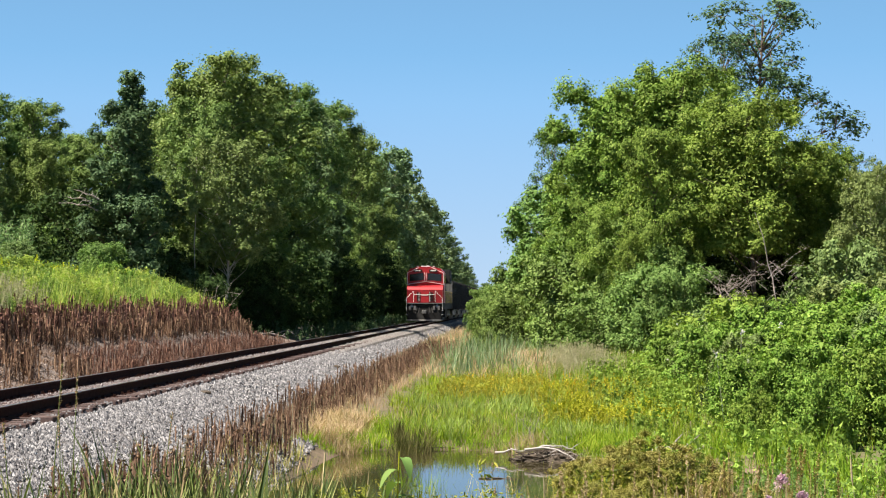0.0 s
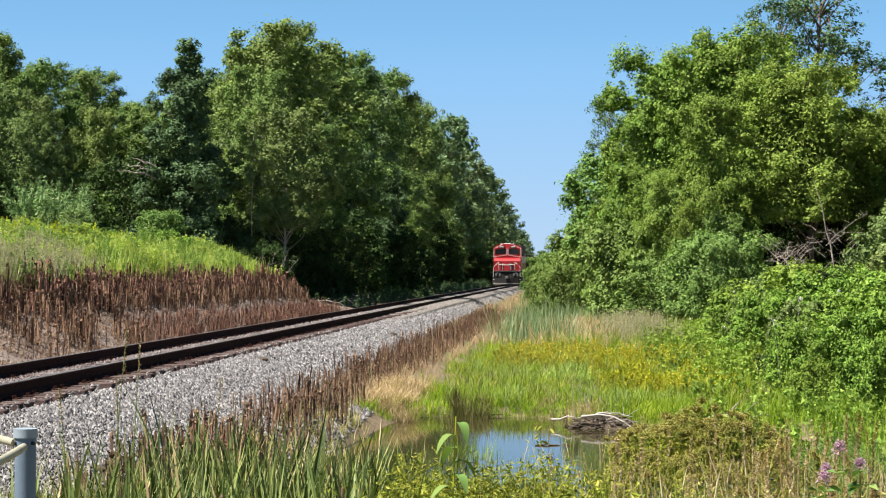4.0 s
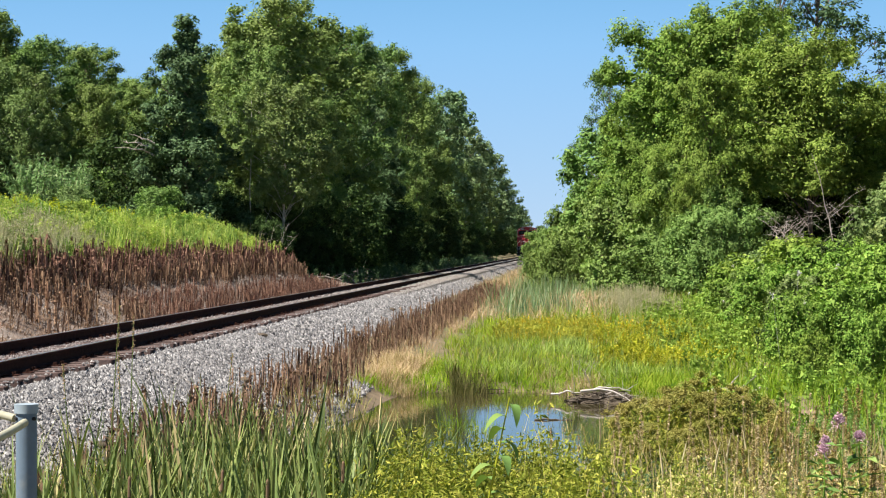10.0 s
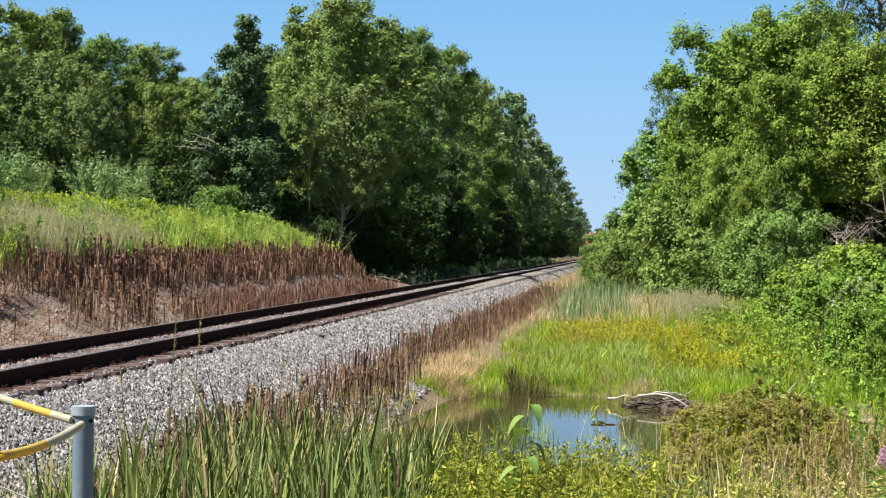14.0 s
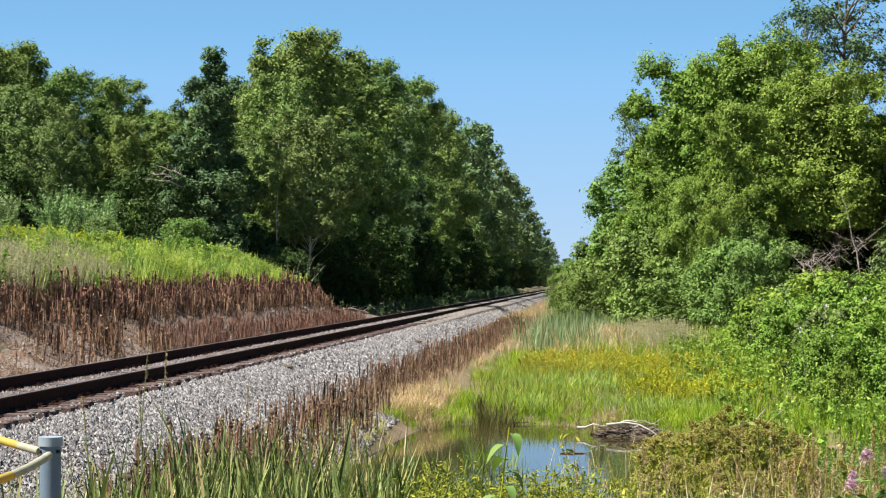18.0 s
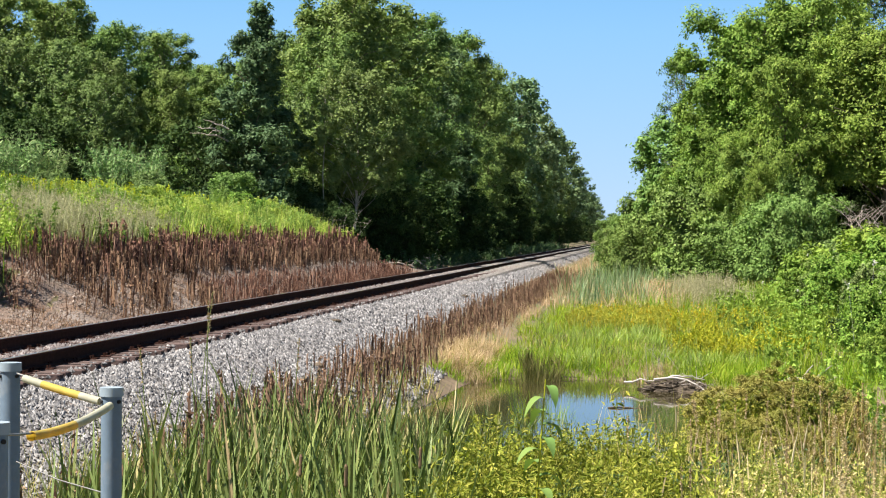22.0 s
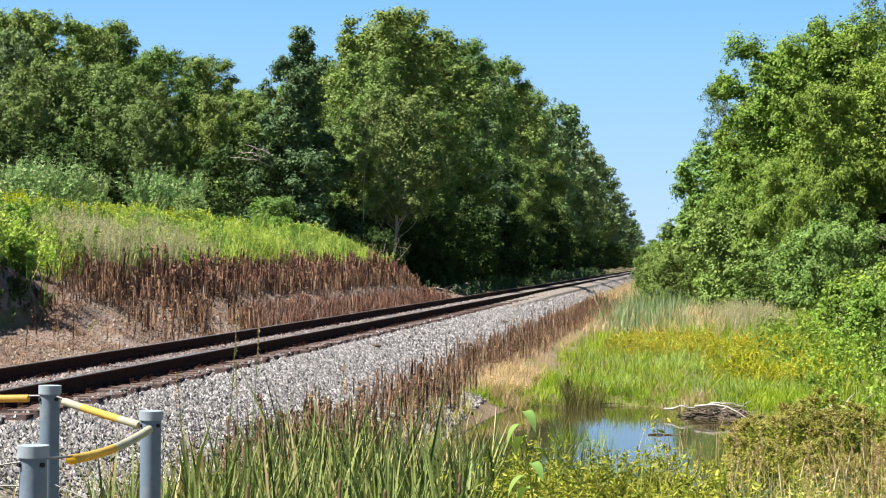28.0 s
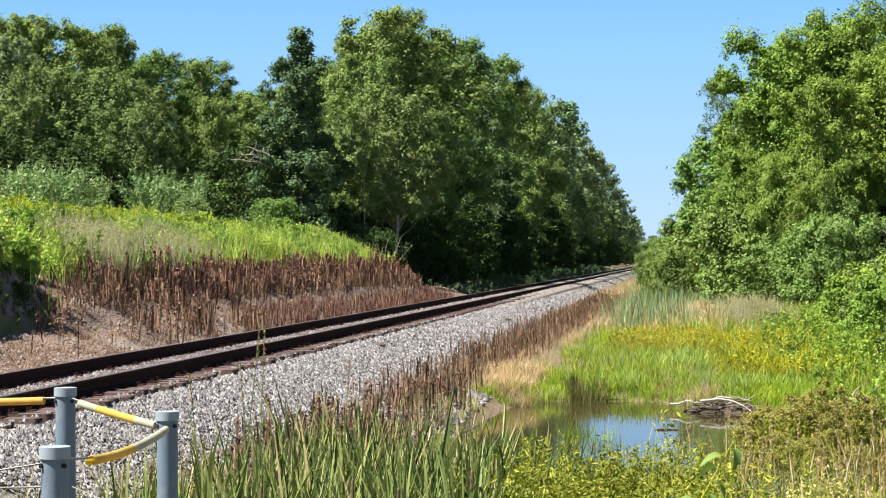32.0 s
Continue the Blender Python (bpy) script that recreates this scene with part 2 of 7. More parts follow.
MAT = dict(
    rail=plain("rusty_rail_steel", (0.034, 0.014, 0.010), 1.0, 0.0, 0.35, 9, 0.2),
    rail_top=plain("polished_rail_head", (0.55, 0.53, 0.5), 0.28, 1.0, 0.1, 3),
    tie=plain("weathered_tie_wood", (0.075, 0.052, 0.049), 0.9, 0, 0.5, 5, 0.5, dirt=(0.17, 0.13, 0.12)),
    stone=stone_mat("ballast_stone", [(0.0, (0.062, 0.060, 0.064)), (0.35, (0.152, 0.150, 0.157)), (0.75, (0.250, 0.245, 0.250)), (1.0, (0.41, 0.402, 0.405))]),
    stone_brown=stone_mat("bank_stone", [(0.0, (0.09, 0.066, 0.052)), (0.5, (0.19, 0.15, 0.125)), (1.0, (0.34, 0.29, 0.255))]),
    bed=bed_mat(), ground=ground_mat(), bank=gravel_soil_mat(), water=water_mat(), glass=glass_mat(),
    road=plain("road_asphalt", (0.055, 0.055, 0.055), 0.9, 0, 0.2, 12, 0.3),
    bark=plain("grey_brown_bark", (0.11, 0.085, 0.065), 0.9, 0, 0.35, 7, 0.6),
    birch=plain("pale_birch_bark", (0.42, 0.40, 0.36), 0.8, 0, 0.35, 5, 0.3),
    deadwood=plain("bleached_dead_wood", (0.30, 0.265, 0.235), 0.85, 0, 0.3, 8, 0.4),
    bleached=plain("sun_bleached_wood", (0.40, 0.37, 0.34), 0.85, 0, 0.2, 9, 0.4),
    mud=plain("dark_pond_mud", (0.06, 0.045, 0.03), 0.8, 0, 0.4, 5, 0.6),
    leaf=plant_mat("broad_leaf_green", [(0, (0.110, 0.185, 0.052)), (0.5, (0.150, 0.243, 0.070)), (1, (0.220, 0.322, 0.100))]),
    leaf_light=plant_mat("bright_leaf_green", [(0, (0.120, 0.185, 0.058)), (0.5, (0.162, 0.238, 0.078)), (1, (0.235, 0.31, 0.112))]),
    leaf_blue=plant_mat("aspen_leaf_grey_green", [(0, (0.100, 0.170, 0.075)), (0.5, (0.145, 0.228, 0.100)), (1, (0.215, 0.295, 0.145))]),
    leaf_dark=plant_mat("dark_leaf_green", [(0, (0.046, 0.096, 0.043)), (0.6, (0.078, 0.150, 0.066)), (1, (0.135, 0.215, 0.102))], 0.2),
    leaf_olive=plant_mat("olive_bush_leaf", [(0, (0.100, 0.185, 0.046)), (0.5, (0.142, 0.245, 0.062)), (1, (0.215, 0.320, 0.095))]),
    maple=plant_mat("maple_leaf_yellowish_green", [(0, (0.100, 0.185, 0.032)), (0.5, (0.150, 0.252, 0.045)), (1, (0.235, 0.335, 0.072))]),
    # near-black leaf: the shade under trees is put into its colour
    leaf_painted_shade=plant_mat("bush_leaf_shade_in_colour", [(0, (0.022, 0.043, 0.012)), (0.6, (0.042, 0.078, 0.021)), (1, (0.078, 0.122, 0.038))], 0.15, 0.85),
    # greyer, paler leaf: the haze of distance is put into its colour
    leaf_far_hazed=plant_mat("far_leaf_painted_haze", [(0, (0.10, 0.165, 0.075)), (0.5, (0.14, 0.22, 0.10)), (1, (0.20, 0.285, 0.14))]),
    willow=plant_mat("willow_leaf_silver_green", [(0, (0.13, 0.24, 0.082)), (0.5, (0.215, 0.345, 0.128)), (1, (0.37, 0.48, 0.22))], tint=(0.85, 1.0, 0.75)),
    shrub=plant_mat("shrub_leaf_fresh_green", [(0, (0.110, 0.215, 0.034)), (0.5, (0.172, 0.302, 0.046)), (1, (0.275, 0.400, 0.080))]),
    meadow=plant_mat("meadow_herb_green", [(0, (0.13, 0.225, 0.052)), (0.5, (0.205, 0.325, 0.075)), (1, (0.31, 0.42, 0.12))], 0.25),
    grass=plant_mat("meadow_grass_green", [(0, (0.28, 0.42, 0.075)), (0.5, (0.43, 0.55, 0.115)), (1, (0.62, 0.62, 0.25))], 0.4, seed_scale=0.4),
    sedge=plant_mat("wet_sedge_bright_green", [(0, (0.13, 0.24, 0.016)), (0.5, (0.182, 0.33, 0.022)), (1, (0.34, 0.42, 0.06))], 0.4, seed_scale=0.9),
    cattail=plant_mat("cattail_leaf_green", [(0, (0.028, 0.056, 0.018)), (0.4, (0.088, 0.132, 0.040)), (0.78, (0.225, 0.295, 0.092)), (1, (0.42, 0.35, 0.18))], 0.15, 0.45),
    reed=plant_mat("pale_reed_green", [(0, (0.125, 0.215, 0.100)), (0.6, (0.215, 0.310, 0.160)), (1, (0.40, 0.42, 0.26))], 0.3),
    tan=plant_mat("dry_tan_grass", [(0, (0.31, 0.205, 0.125)), (0.5, (0.44, 0.32, 0.20)), (1, (0.58, 0.46, 0.31))], 0.3, 0.7),
    olive=plant_mat("mixed_grass_olive", [(0, (0.150, 0.210, 0.035)), (0.5, (0.290, 0.330, 0.070)), (0.8, (0.480, 0.430, 0.160)), (1, (0.640, 0.530, 0.270))], 0.22),
    brown=plant_mat("dead_dock_brown", [(0, (0.088, 0.053, 0.035)), (0.5, (0.170, 0.108, 0.070)), (1, (0.35, 0.25, 0.16))], 0.1, 0.85),
    maroon=plant_mat("dead_dock_maroon", [(0, (0.050, 0.028, 0.020)), (0.5, (0.162, 0.092, 0.063)), (1, (0.37, 0.245, 0.165))], 0.08, 0.85),
    herb_near=plant_mat("yellowish_herb_leaf", [(0, (0.13, 0.182, 0.024)), (0.5, (0.252, 0.298, 0.04)), (1, (0.415, 0.41, 0.08))], 0.25),
    goldenrod=plant_mat("goldenrod_bloom", [(0, (0.38, 0.45, 0.02)), (1, (0.54, 0.57, 0.05))], 0.25, 0.7, tint=(1, 0.95, 0.4)),
    marsh_yellow=plant_mat("marsh_plant_orange_yellow", [(0, (0.25, 0.30, 0.03)), (0.5, (0.36, 0.375, 0.05)), (1, (0.50, 0.475, 0.08))], 0.25, 0.7, tint=(1, 0.9, 0.4)),
    dull_rush=plant_mat("dull_olive_rush", [(0, (0.05, 0.065, 0.02)), (0.5, (0.105, 0.125, 0.036)), (1, (0.22, 0.2, 0.08))], 0.2),
    rusty=plant_mat("rusty_grass_plume", [(0, (0.20, 0.145, 0.05)), (0.5, (0.29, 0.22, 0.085)), (1, (0.42, 0.345, 0.15))], 0.2, 0.8),
    straw=plant_mat("pale_straw_spike", [(0, (0.44, 0.36, 0.2)), (0.5, (0.56, 0.48, 0.29)), (1, (0.66, 0.59, 0.4))], 0.2, 0.8),
    yellow=plant_mat("yellow_bloom", [(0, (0.46, 0.4, 0.02)), (0.5, (0.54, 0.46, 0.03)), (1, (0.62, 0.52, 0.05))], 0.25, 0.7, tint=(1, 0.9, 0.4)),
    yleaf=plant_mat("yellow_green_leaf", [(0, (0.22, 0.28, 0.017)), (0.5, (0.38, 0.4, 0.029)), (1, (0.58, 0.52, 0.057))], 0.22),
    ochre=plant_mat("spent_ochre_umbel", [(0, (0.235, 0.235, 0.06)), (0.5, (0.34, 0.325, 0.095)), (1, (0.46, 0.43, 0.17))], 0.15, 0.8),
    mauve=plant_mat("dusty_mauve_bloom", [(0, (0.48, 0.32, 0.4)), (0.5, (0.56, 0.4, 0.48)), (1, (0.64, 0.5, 0.57))], 0.2, 0.8, tint=(1, 0.8, 0.9)),
    haze_grass=plant_mat("greyish_seeding_grass", [(0, (0.28, 0.29, 0.155)), (0.5, (0.41, 0.40, 0.245)), (1, (0.53, 0.49, 0.355))], 0.25),
    white_bloom=plant_mat("white_umbel_bloom", [(0, (0.55, 0.56, 0.5)), (1, (0.75, 0.75, 0.7))], 0.2, tint=(1, 1, 1)),
    galv=plain("galvanised_grey_steel", (0.112, 0.163, 0.222), 0.6, 0.0, 0.12, 14, 0.1, dirt=(0.24, 0.25, 0.25)),
    galv_cap=plain("pale_cap_metal", (0.225, 0.28, 0.33), 0.55, 0.0, 0.1, 14),
    tube=plant_mat("yellow_plastic_tube", [(0, (0.60, 0.47, 0.10)), (1, (0.62, 0.5, 0.14))], 0.45, 0.5, 0.2, 7, tint=(1, 0.85, 0.35)),
    # orange paints in the light that shines through the tube wall
    tube_in=plain("tube_inside_painted_glow", (0.62, 0.30, 0.02), 0.6, 0, 0.2, 20),
    tube_fade=plant_mat("faded_cream_tube", [(0, (0.43, 0.43, 0.33)), (1, (0.46, 0.46, 0.36))], 0.3, 0.5, 0.25, 9, tint=(1, 0.97, 0.8)),
    cable=plain("steel_cable", (0.2, 0.2, 0.2), 0.5, 0.6, 0.1, 30),
    red=plain("red_engine_paint", (0.36, 0.018, 0.024), 0.42, 0, 0.15, 2, dirt=(0.27, 0.02, 0.022)),
    black=plain("black_engine_paint", (0.009, 0.009, 0.009), 0.85, 0, 0.3, 2),
    white=plain("white_paint", (0.75, 0.74, 0.72), 0.5, 0, 0.06, 4),
    yellow_paint=plain("yellow_rail_paint", (0.65, 0.45, 0.05), 0.5, 0, 0.1, 4),
    steel=plain("dirty_grey_steel", (0.14, 0.14, 0.14), 0.6, 0.3, 0.25, 4),
    hopper=plain("dark_hopper_paint", (0.03, 0.03, 0.032), 0.7, 0, 0.3, 2, dirt=(0.06, 0.045, 0.035)),
    hopper_end=plain("grey_hopper_end", (0.2, 0.2, 0.19), 0.7, 0, 0.2, 2),
    car_white=plain("white_car_paint", (0.75, 0.76, 0.78), 0.25, 0, 0.03, 2),
    car_blue=plain("dark_blue_car_paint", (0.03, 0.045, 0.10), 0.2, 0.2, 0.05, 2),
    rubber=plain("black_rubber", (0.02, 0.02, 0.02), 0.85, 0, 0.2, 9),
)
lamp_glow, lt, lp = nodes_of("lit_headlight")
lp.inputs["Base Color"].default_value = (0.8, 0.8, 0.75, 1)
MAT["lens"] = lamp_glow

# ---- helpers for meshes ----


def mesh_of(name, v, faces, mats, index=None, smooth=False):
    """Mesh from arrays: v (n, 3) and faces (m, 3 or 4)."""
    v, faces = np.asarray(v, np.float32), np.asarray(faces, np.int32)
    me = bpy.data.meshes.new(name)
    k = faces.shape[1]
    me.vertices.add(len(v))
    me.vertices.foreach_set("co", v.ravel())
    me.loops.add(faces.size)
    me.loops.foreach_set("vertex_index", faces.ravel())
    me.polygons.add(len(faces))
    me.polygons.foreach_set("loop_start", np.arange(0, faces.size, k, dtype=np.int32))
    if index is not None:
        me.polygons.foreach_set("material_index", np.asarray(index, np.int32))
    me.update(calc_edges=True)
    if not smooth:
        me.shade_flat()
    if smooth:
        me.shade_smooth()
    for m in mats if isinstance(mats, (list, tuple)) else [mats]:
        me.materials.append(m)
    return me


def part(name, bm, material, parent, label=""):
    """A bmesh or mesh as one object under a thing."""
    if isinstance(bm, bmesh.types.BMesh):
        me = bpy.data.meshes.new(name)
        bm.to_mesh(me)
        bm.free()
        me.materials.append(material)
    else:
        me = bm
    ob = new(name, me)
    ob.parent = parent
    return tagged(ob, label)


def empty(name, m, label, category, group="", kind=""):
    ob = new(name)
    ob.empty_display_size = 0.2
    ob.matrix_world = m
    return tagged(ob, label, category, group, kind)


def box(bm, x0, x1, y0, y1, z0, z1, bevel=0.0):
    c = bmesh.ops.create_cube(bm, size=1.0)["verts"]
    bmesh.ops.scale(bm, vec=(x1 - x0, y1 - y0, z1 - z0), verts=c)
    bmesh.ops.translate(bm, vec=((x0 + x1) / 2, (y0 + y1) / 2, (z0 + z1) / 2), verts=c)
    if bevel:
        es = {e for v in c for e in v.link_edges}
        bmesh.ops.bevel(bm, geom=list(es), offset=bevel, segments=2, affect="EDGES", profile=0.6)
    return bm


def rod(bm, a, b, r, seg=8, r2=None):
    a, b = Vector(a), Vector(b)
    d = b - a
    m = Matrix.Translation((a + b) / 2) @ d.to_track_quat("Z", "Y").to_matrix().to_4x4()
    bmesh.ops.create_cone(bm, cap_ends=True, segments=seg, radius1=r, radius2=r if r2 is None else r2, depth=d.length, matrix=m)
    return bm


def prism(bm, outline, y0, y1):
    """Outline in (x, z), extruded along y."""
    lo = [bm.verts.new((x, y0, z)) for x, z in outline]
    hi = [bm.verts.new((x, y1, z)) for x, z in outline]
    bm.faces.new(lo)
    bm.faces.new(hi[::-1])
    for i in range(len(lo)):
        j = (i + 1) % len(lo)
        bm.faces.new((lo[j], lo[i], hi[i], hi[j]))
    bmesh.ops.recalc_face_normals(bm, faces=bm.faces)
    return bm


def side_prism(bm, outline, x0, x1):
    """Outline in (y, z), extruded along x."""
    lo = [bm.verts.new((x0, y, z)) for y, z in outline]
    hi = [bm.verts.new((x1, y, z)) for y, z in outline]
    bm.faces.new(lo)
    bm.faces.new(hi[::-1])
    for i in range(len(lo)):
        j = (i + 1) % len(lo)
        bm.faces.new((lo[j], lo[i], hi[i], hi[j]))
    bmesh.ops.recalc_face_normals(bm, faces=bm.faces)
    return bm


def B():
    return bmesh.new()


def lerp_steps(x, xs, zs):
    return np.interp(x, xs, zs)


def wave(x, y, s, k):
    """Cheap smooth unevenness, about -1 to 1."""
    return (np.sin(x * s + k) * np.cos(y * s * 0.83 + k * 1.7) + 0.5 * np.sin(x * s * 2.3 - y * s * 1.9 + k * 3.1)) / 1.5


WATER_Z = -1.38


def height(x, y):
    """The ground's height at arrays x, y."""
    x, y = np.asarray(x, float), np.asarray(y, float)
    bankf = np.interp(y, [-60, 20, 28, 40, 86, 93, 110], [0.35, 0.35, 0.75, 1.0, 1.0, 0.5, 0.4])
    left = lerp_steps(x, [-400, -80, -45, -34, -26.8, -24.5, -21, -17, -13.6, -11.3, -10.4], [10, 6, 4.0, 3.45, 3.45, 2.75, 2.5, 2.05, 0.85, -0.35, -0.5])
    left_low = lerp_steps(x, [-400, -80, -45, -34, -26.5, -21, -17, -13.6, -11.3, -10.4], [10, 6, 4.0, 3.45, 3.45, 2.0, 0.6, -0.05, -0.35, -0.5])
    left = left_low + (left - left_low) * (bankf - 0.35) / 0.65
    right = lerp_steps(x, [-6.4, -4.9, -3.4, 1.5, 4, 9, 16, 40, 400], [-0.5, -0.98, -1.2, -1.25, -1.15, -0.9, -0.5, 0.6, 6])
    # a steep washed-out hollow in the bank
    cut = np.clip((y - 33) / 2, 0, 1) * np.clip((40.6 + 0.4 * np.sin(x * 5) - y) / 1.2, 0, 1)
    left = left + cut * np.interp(x, [-16.5, -14.6, -13.85, -13.3, -11.3], [0, 0.3, 0.3, -0.6, 0])
    left = left - np.clip(0.018 * (125 - y), 0, 1.2) * np.clip((-23.5 - x) / 3.0, 0, 1) * (x > -60)
    z = np.where(x < -8.4, left, right)
    amp = np.interp(np.abs(x - TRACK_X), [2.2, 4, 30], [0, 0.06, 0.25])
    road = np.exp(-((x + 30.2) / 4.5) ** 4)
    z = z + amp * (1 - road) * wave(x, y, 0.9, 1.0) * 0.6
    # the pond's hollow
    d = ((x + 1.55 + 0.3 * np.sin(y * 0.5)) / 2.75) ** 2 + ((y - 30.5) / 9.3) ** 4
    z = z - 0.65 * np.clip(1.25 - d, 0, 1) * (x > -4.9)
    # the crossing's embankment under the camera
    up = np.clip((11.5 - y) / 6.5, 0, 1) * np.clip((x + 6.2) / 1.5, 0, 1)
    up = up * up * (3 - 2 * up)
    return z * (1 - up) + (-0.16) * up


def grid_sheet(name, xs, ys, mat, lift=0.0):
    X, Y = np.meshgrid(np.asarray(xs, float), np.asarray(ys, float))
    v = np.stack([X.ravel(), Y.ravel(), height(X.ravel(), Y.ravel()) + lift], 1)
    nx, ny = len(xs), len(ys)
    i = (np.arange(ny - 1)[:, None] * nx + np.arange(nx - 1)[None]).ravel()
    return mesh_of(name, v, np.stack([i, i + 1, i + nx + 1, i + nx], 1), mat, smooth=True)


for dull in ("rail", "tie"):
    MAT[dull].node_tree.nodes["Principled BSDF"].inputs["Specular IOR Level"].default_value = 0.12

# ---- the ground and the setting ----
xs = np.concatenate([[-2500, -900, -400, -200, -120], np.arange(-80, -22, 2.0), np.arange(-22, 8, 0.25), np.arange(8, 40, 1.5), [45, 60, 100, 200, 400, 900, 2500]])
ys = np.concatenate([[-2500, -800, -300, -120, -60], np.arange(-40, 8, 3.0), np.arange(8, 110, 0.4), np.arange(110, 320, 3.0), np.arange(320, 800, 20.0), [900, 1200, 1800, 3000]])
ground = tagged(new("ground", grid_sheet("ground", xs, ys, MAT["ground"])), "uneven grassy ground sloping from the railway to a marsh", "ground", kind="structure")
bx = np.arange(-13.9, -10.25, 0.15)
bank = tagged(new("bank_face", grid_sheet("bank_face", bx, np.arange(12, 101, 0.3), MAT["bank"], 0.012)),
              "bare stony reddish soil on the railway cutting's bank", "bank", kind="structure")
rx = np.arange(-33.4, -26.8, 0.6)
road = tagged(new("road", grid_sheet("road", rx, np.arange(-300, 620, 4.0), MAT["road"], 0.03)), "narrow grey asphalt road beside the railway", "road", kind="structure")
wb = B()
ring = [wb.verts.new((-1.55 + 3.3 * math.cos(a), 30.5 + 10.8 * math.sin(a), WATER_Z)) for a in np.linspace(0, 2 * math.pi, 48, endpoint=False)]
wb.faces.new(ring)
me = bpy.data.meshes.new("water")
wb.to_mesh(me)
me.materials.append(MAT["water"])
tagged(new("water", me), "still brown pond water mirroring the blue sky", "pond", kind="structure")

# ---- the railway ----
GAUGE = 1.507          # between the heads' centre lines
TIE_TOP = -0.185


def rail_profile():
    half = [(0.075, -0.176), (0.075, -0.165), (0.02, -0.148), (0.009, -0.12), (0.009, -0.05), (0.036, -0.036), (0.037, -0.006), (0.028, 0.0)]
    return half + [(-x, z) for x, z in reversed(half)]


track = empty("railway_track", LINE @ pose(TRACK_X, 0, 0), "single railway line of rusty rails on weathered wooden ties", "railway")
for sx in (-GAUGE / 2, GAUGE / 2):
    rail = part("rail", prism(B(), [(x + sx, z) for x, z in rail_profile()], -60, 900), MAT["rail"], track, "rust-black steel rail with a worn bright head")
    part("rail_head", box(B(), sx - 0.027, sx + 0.027, -60, 900, -0.004, 0.002), MAT["rail_top"], rail, "bright worn strip on the rail head")

tie_meshes = []
for k in range(4):
    rng = random.Random(k)
    bm = box(B(), -1.3, 1.3, -0.115, 0.115, -0.18, 0, 0.008)
    for v in bm.verts:
        v.co += Vector((rng.uniform(-0.02, 0.02), rng.uniform(-0.006, 0.006), rng.uniform(-0.006, 0.004)))
    tm = bpy.data.meshes.new("tie")
    bm.to_mesh(tm)
    bm.free()
    tm.materials.append(MAT["tie"])
    tie_meshes.append(tm)
plate = B()
for sx in (0.0,):
    box(plate, sx - 0.17, sx + 0.17, -0.095, 0.095, 0, 0.012)
    for dx in (-0.12, 0.1):
        for dy in (-0.06, 0.055):
            box(plate, sx + dx - 0.012, sx + dx + 0.012, dy - 0.012, dy + 0.012, 0.01, 0.05)
plate_me = bpy.data.meshes.new("tie_plate")
plate.to_mesh(plate_me)
plate.free()
plate_me.materials.append(MAT["rail"])
rt = random.Random(5)
tie_ys = [14 + 0.5 * i for i in range(290)]
for i, ty in enumerate(tie_ys):
    tie = part("tie", tie_meshes[i % 4], None, track)
    tie.matrix_basis = pose(rt.uniform(-0.09, 0.09), ty + rt.uniform(-0.03, 0.03), TIE_TOP + rt.uniform(-0.012, 0.006), 0, 0, rt.uniform(-0.8, 0.8))
    if ty < 70:
        for sx in (-GAUGE / 2, GAUGE / 2):
            part("tie_plate", plate_me, None, tie).location = (sx, 0, 0)
far_ties = B()
for i in range(230):
    box(far_ties, -1.3, 1.3, 159 + i * 1.0, 159.23 + i * 1.0, TIE_TOP - 0.18, TIE_TOP)
tagged(part("far_ties", far_ties, MAT["tie"], track), kind="stuff")

# the ballast: a bed with shoulders, and loose stones upon it
bed_x = [-2.15, -1.95, -1.65, -1.2, -0.9, -0.6, 0, 0.6, 0.9, 1.2, 1.55, 2.05, 2.6, 3.2]
bed_z = [-0.62, -0.42, -0.27, -0.215, -0.215, -0.215, -0.21, -0.215, -0.24, -0.265, -0.29, -0.44, -0.67, -0.93]


def bed_height(dx):
    return np.interp(dx, bed_x, bed_z)


by = np.concatenate([np.arange(-60, 10, 5.0), np.arange(10, 120, 0.5), np.arange(120, 900, 10.0)])
dxs = np.arange(-2.15, 3.21, 0.1)
BX, BY = np.meshgrid(dxs, by)
bz = bed_height(BX) + 0.025 * wave(BX * 2, BY * 2, 1.3, 2.0) - np.maximum(0, wave(BX, BY, 0.9, 0.4)) * 0.05 * (BX > 2.2)
bz = bz + np.clip((BY - 55) / 45, 0, 1) * np.where((BX > 0.82) & (BX < 1.75), 0.1, np.where(np.abs(BX) < 0.66, 0.045, 0.0))
i = (np.arange(len(by) - 1)[:, None] * len(dxs) + np.arange(len(dxs) - 1)[None]).ravel()
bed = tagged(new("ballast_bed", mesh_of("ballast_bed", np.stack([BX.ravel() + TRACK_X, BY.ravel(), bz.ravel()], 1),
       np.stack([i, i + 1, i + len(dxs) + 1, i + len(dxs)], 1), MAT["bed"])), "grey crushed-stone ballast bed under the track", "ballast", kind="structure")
bed.matrix_world = LINE


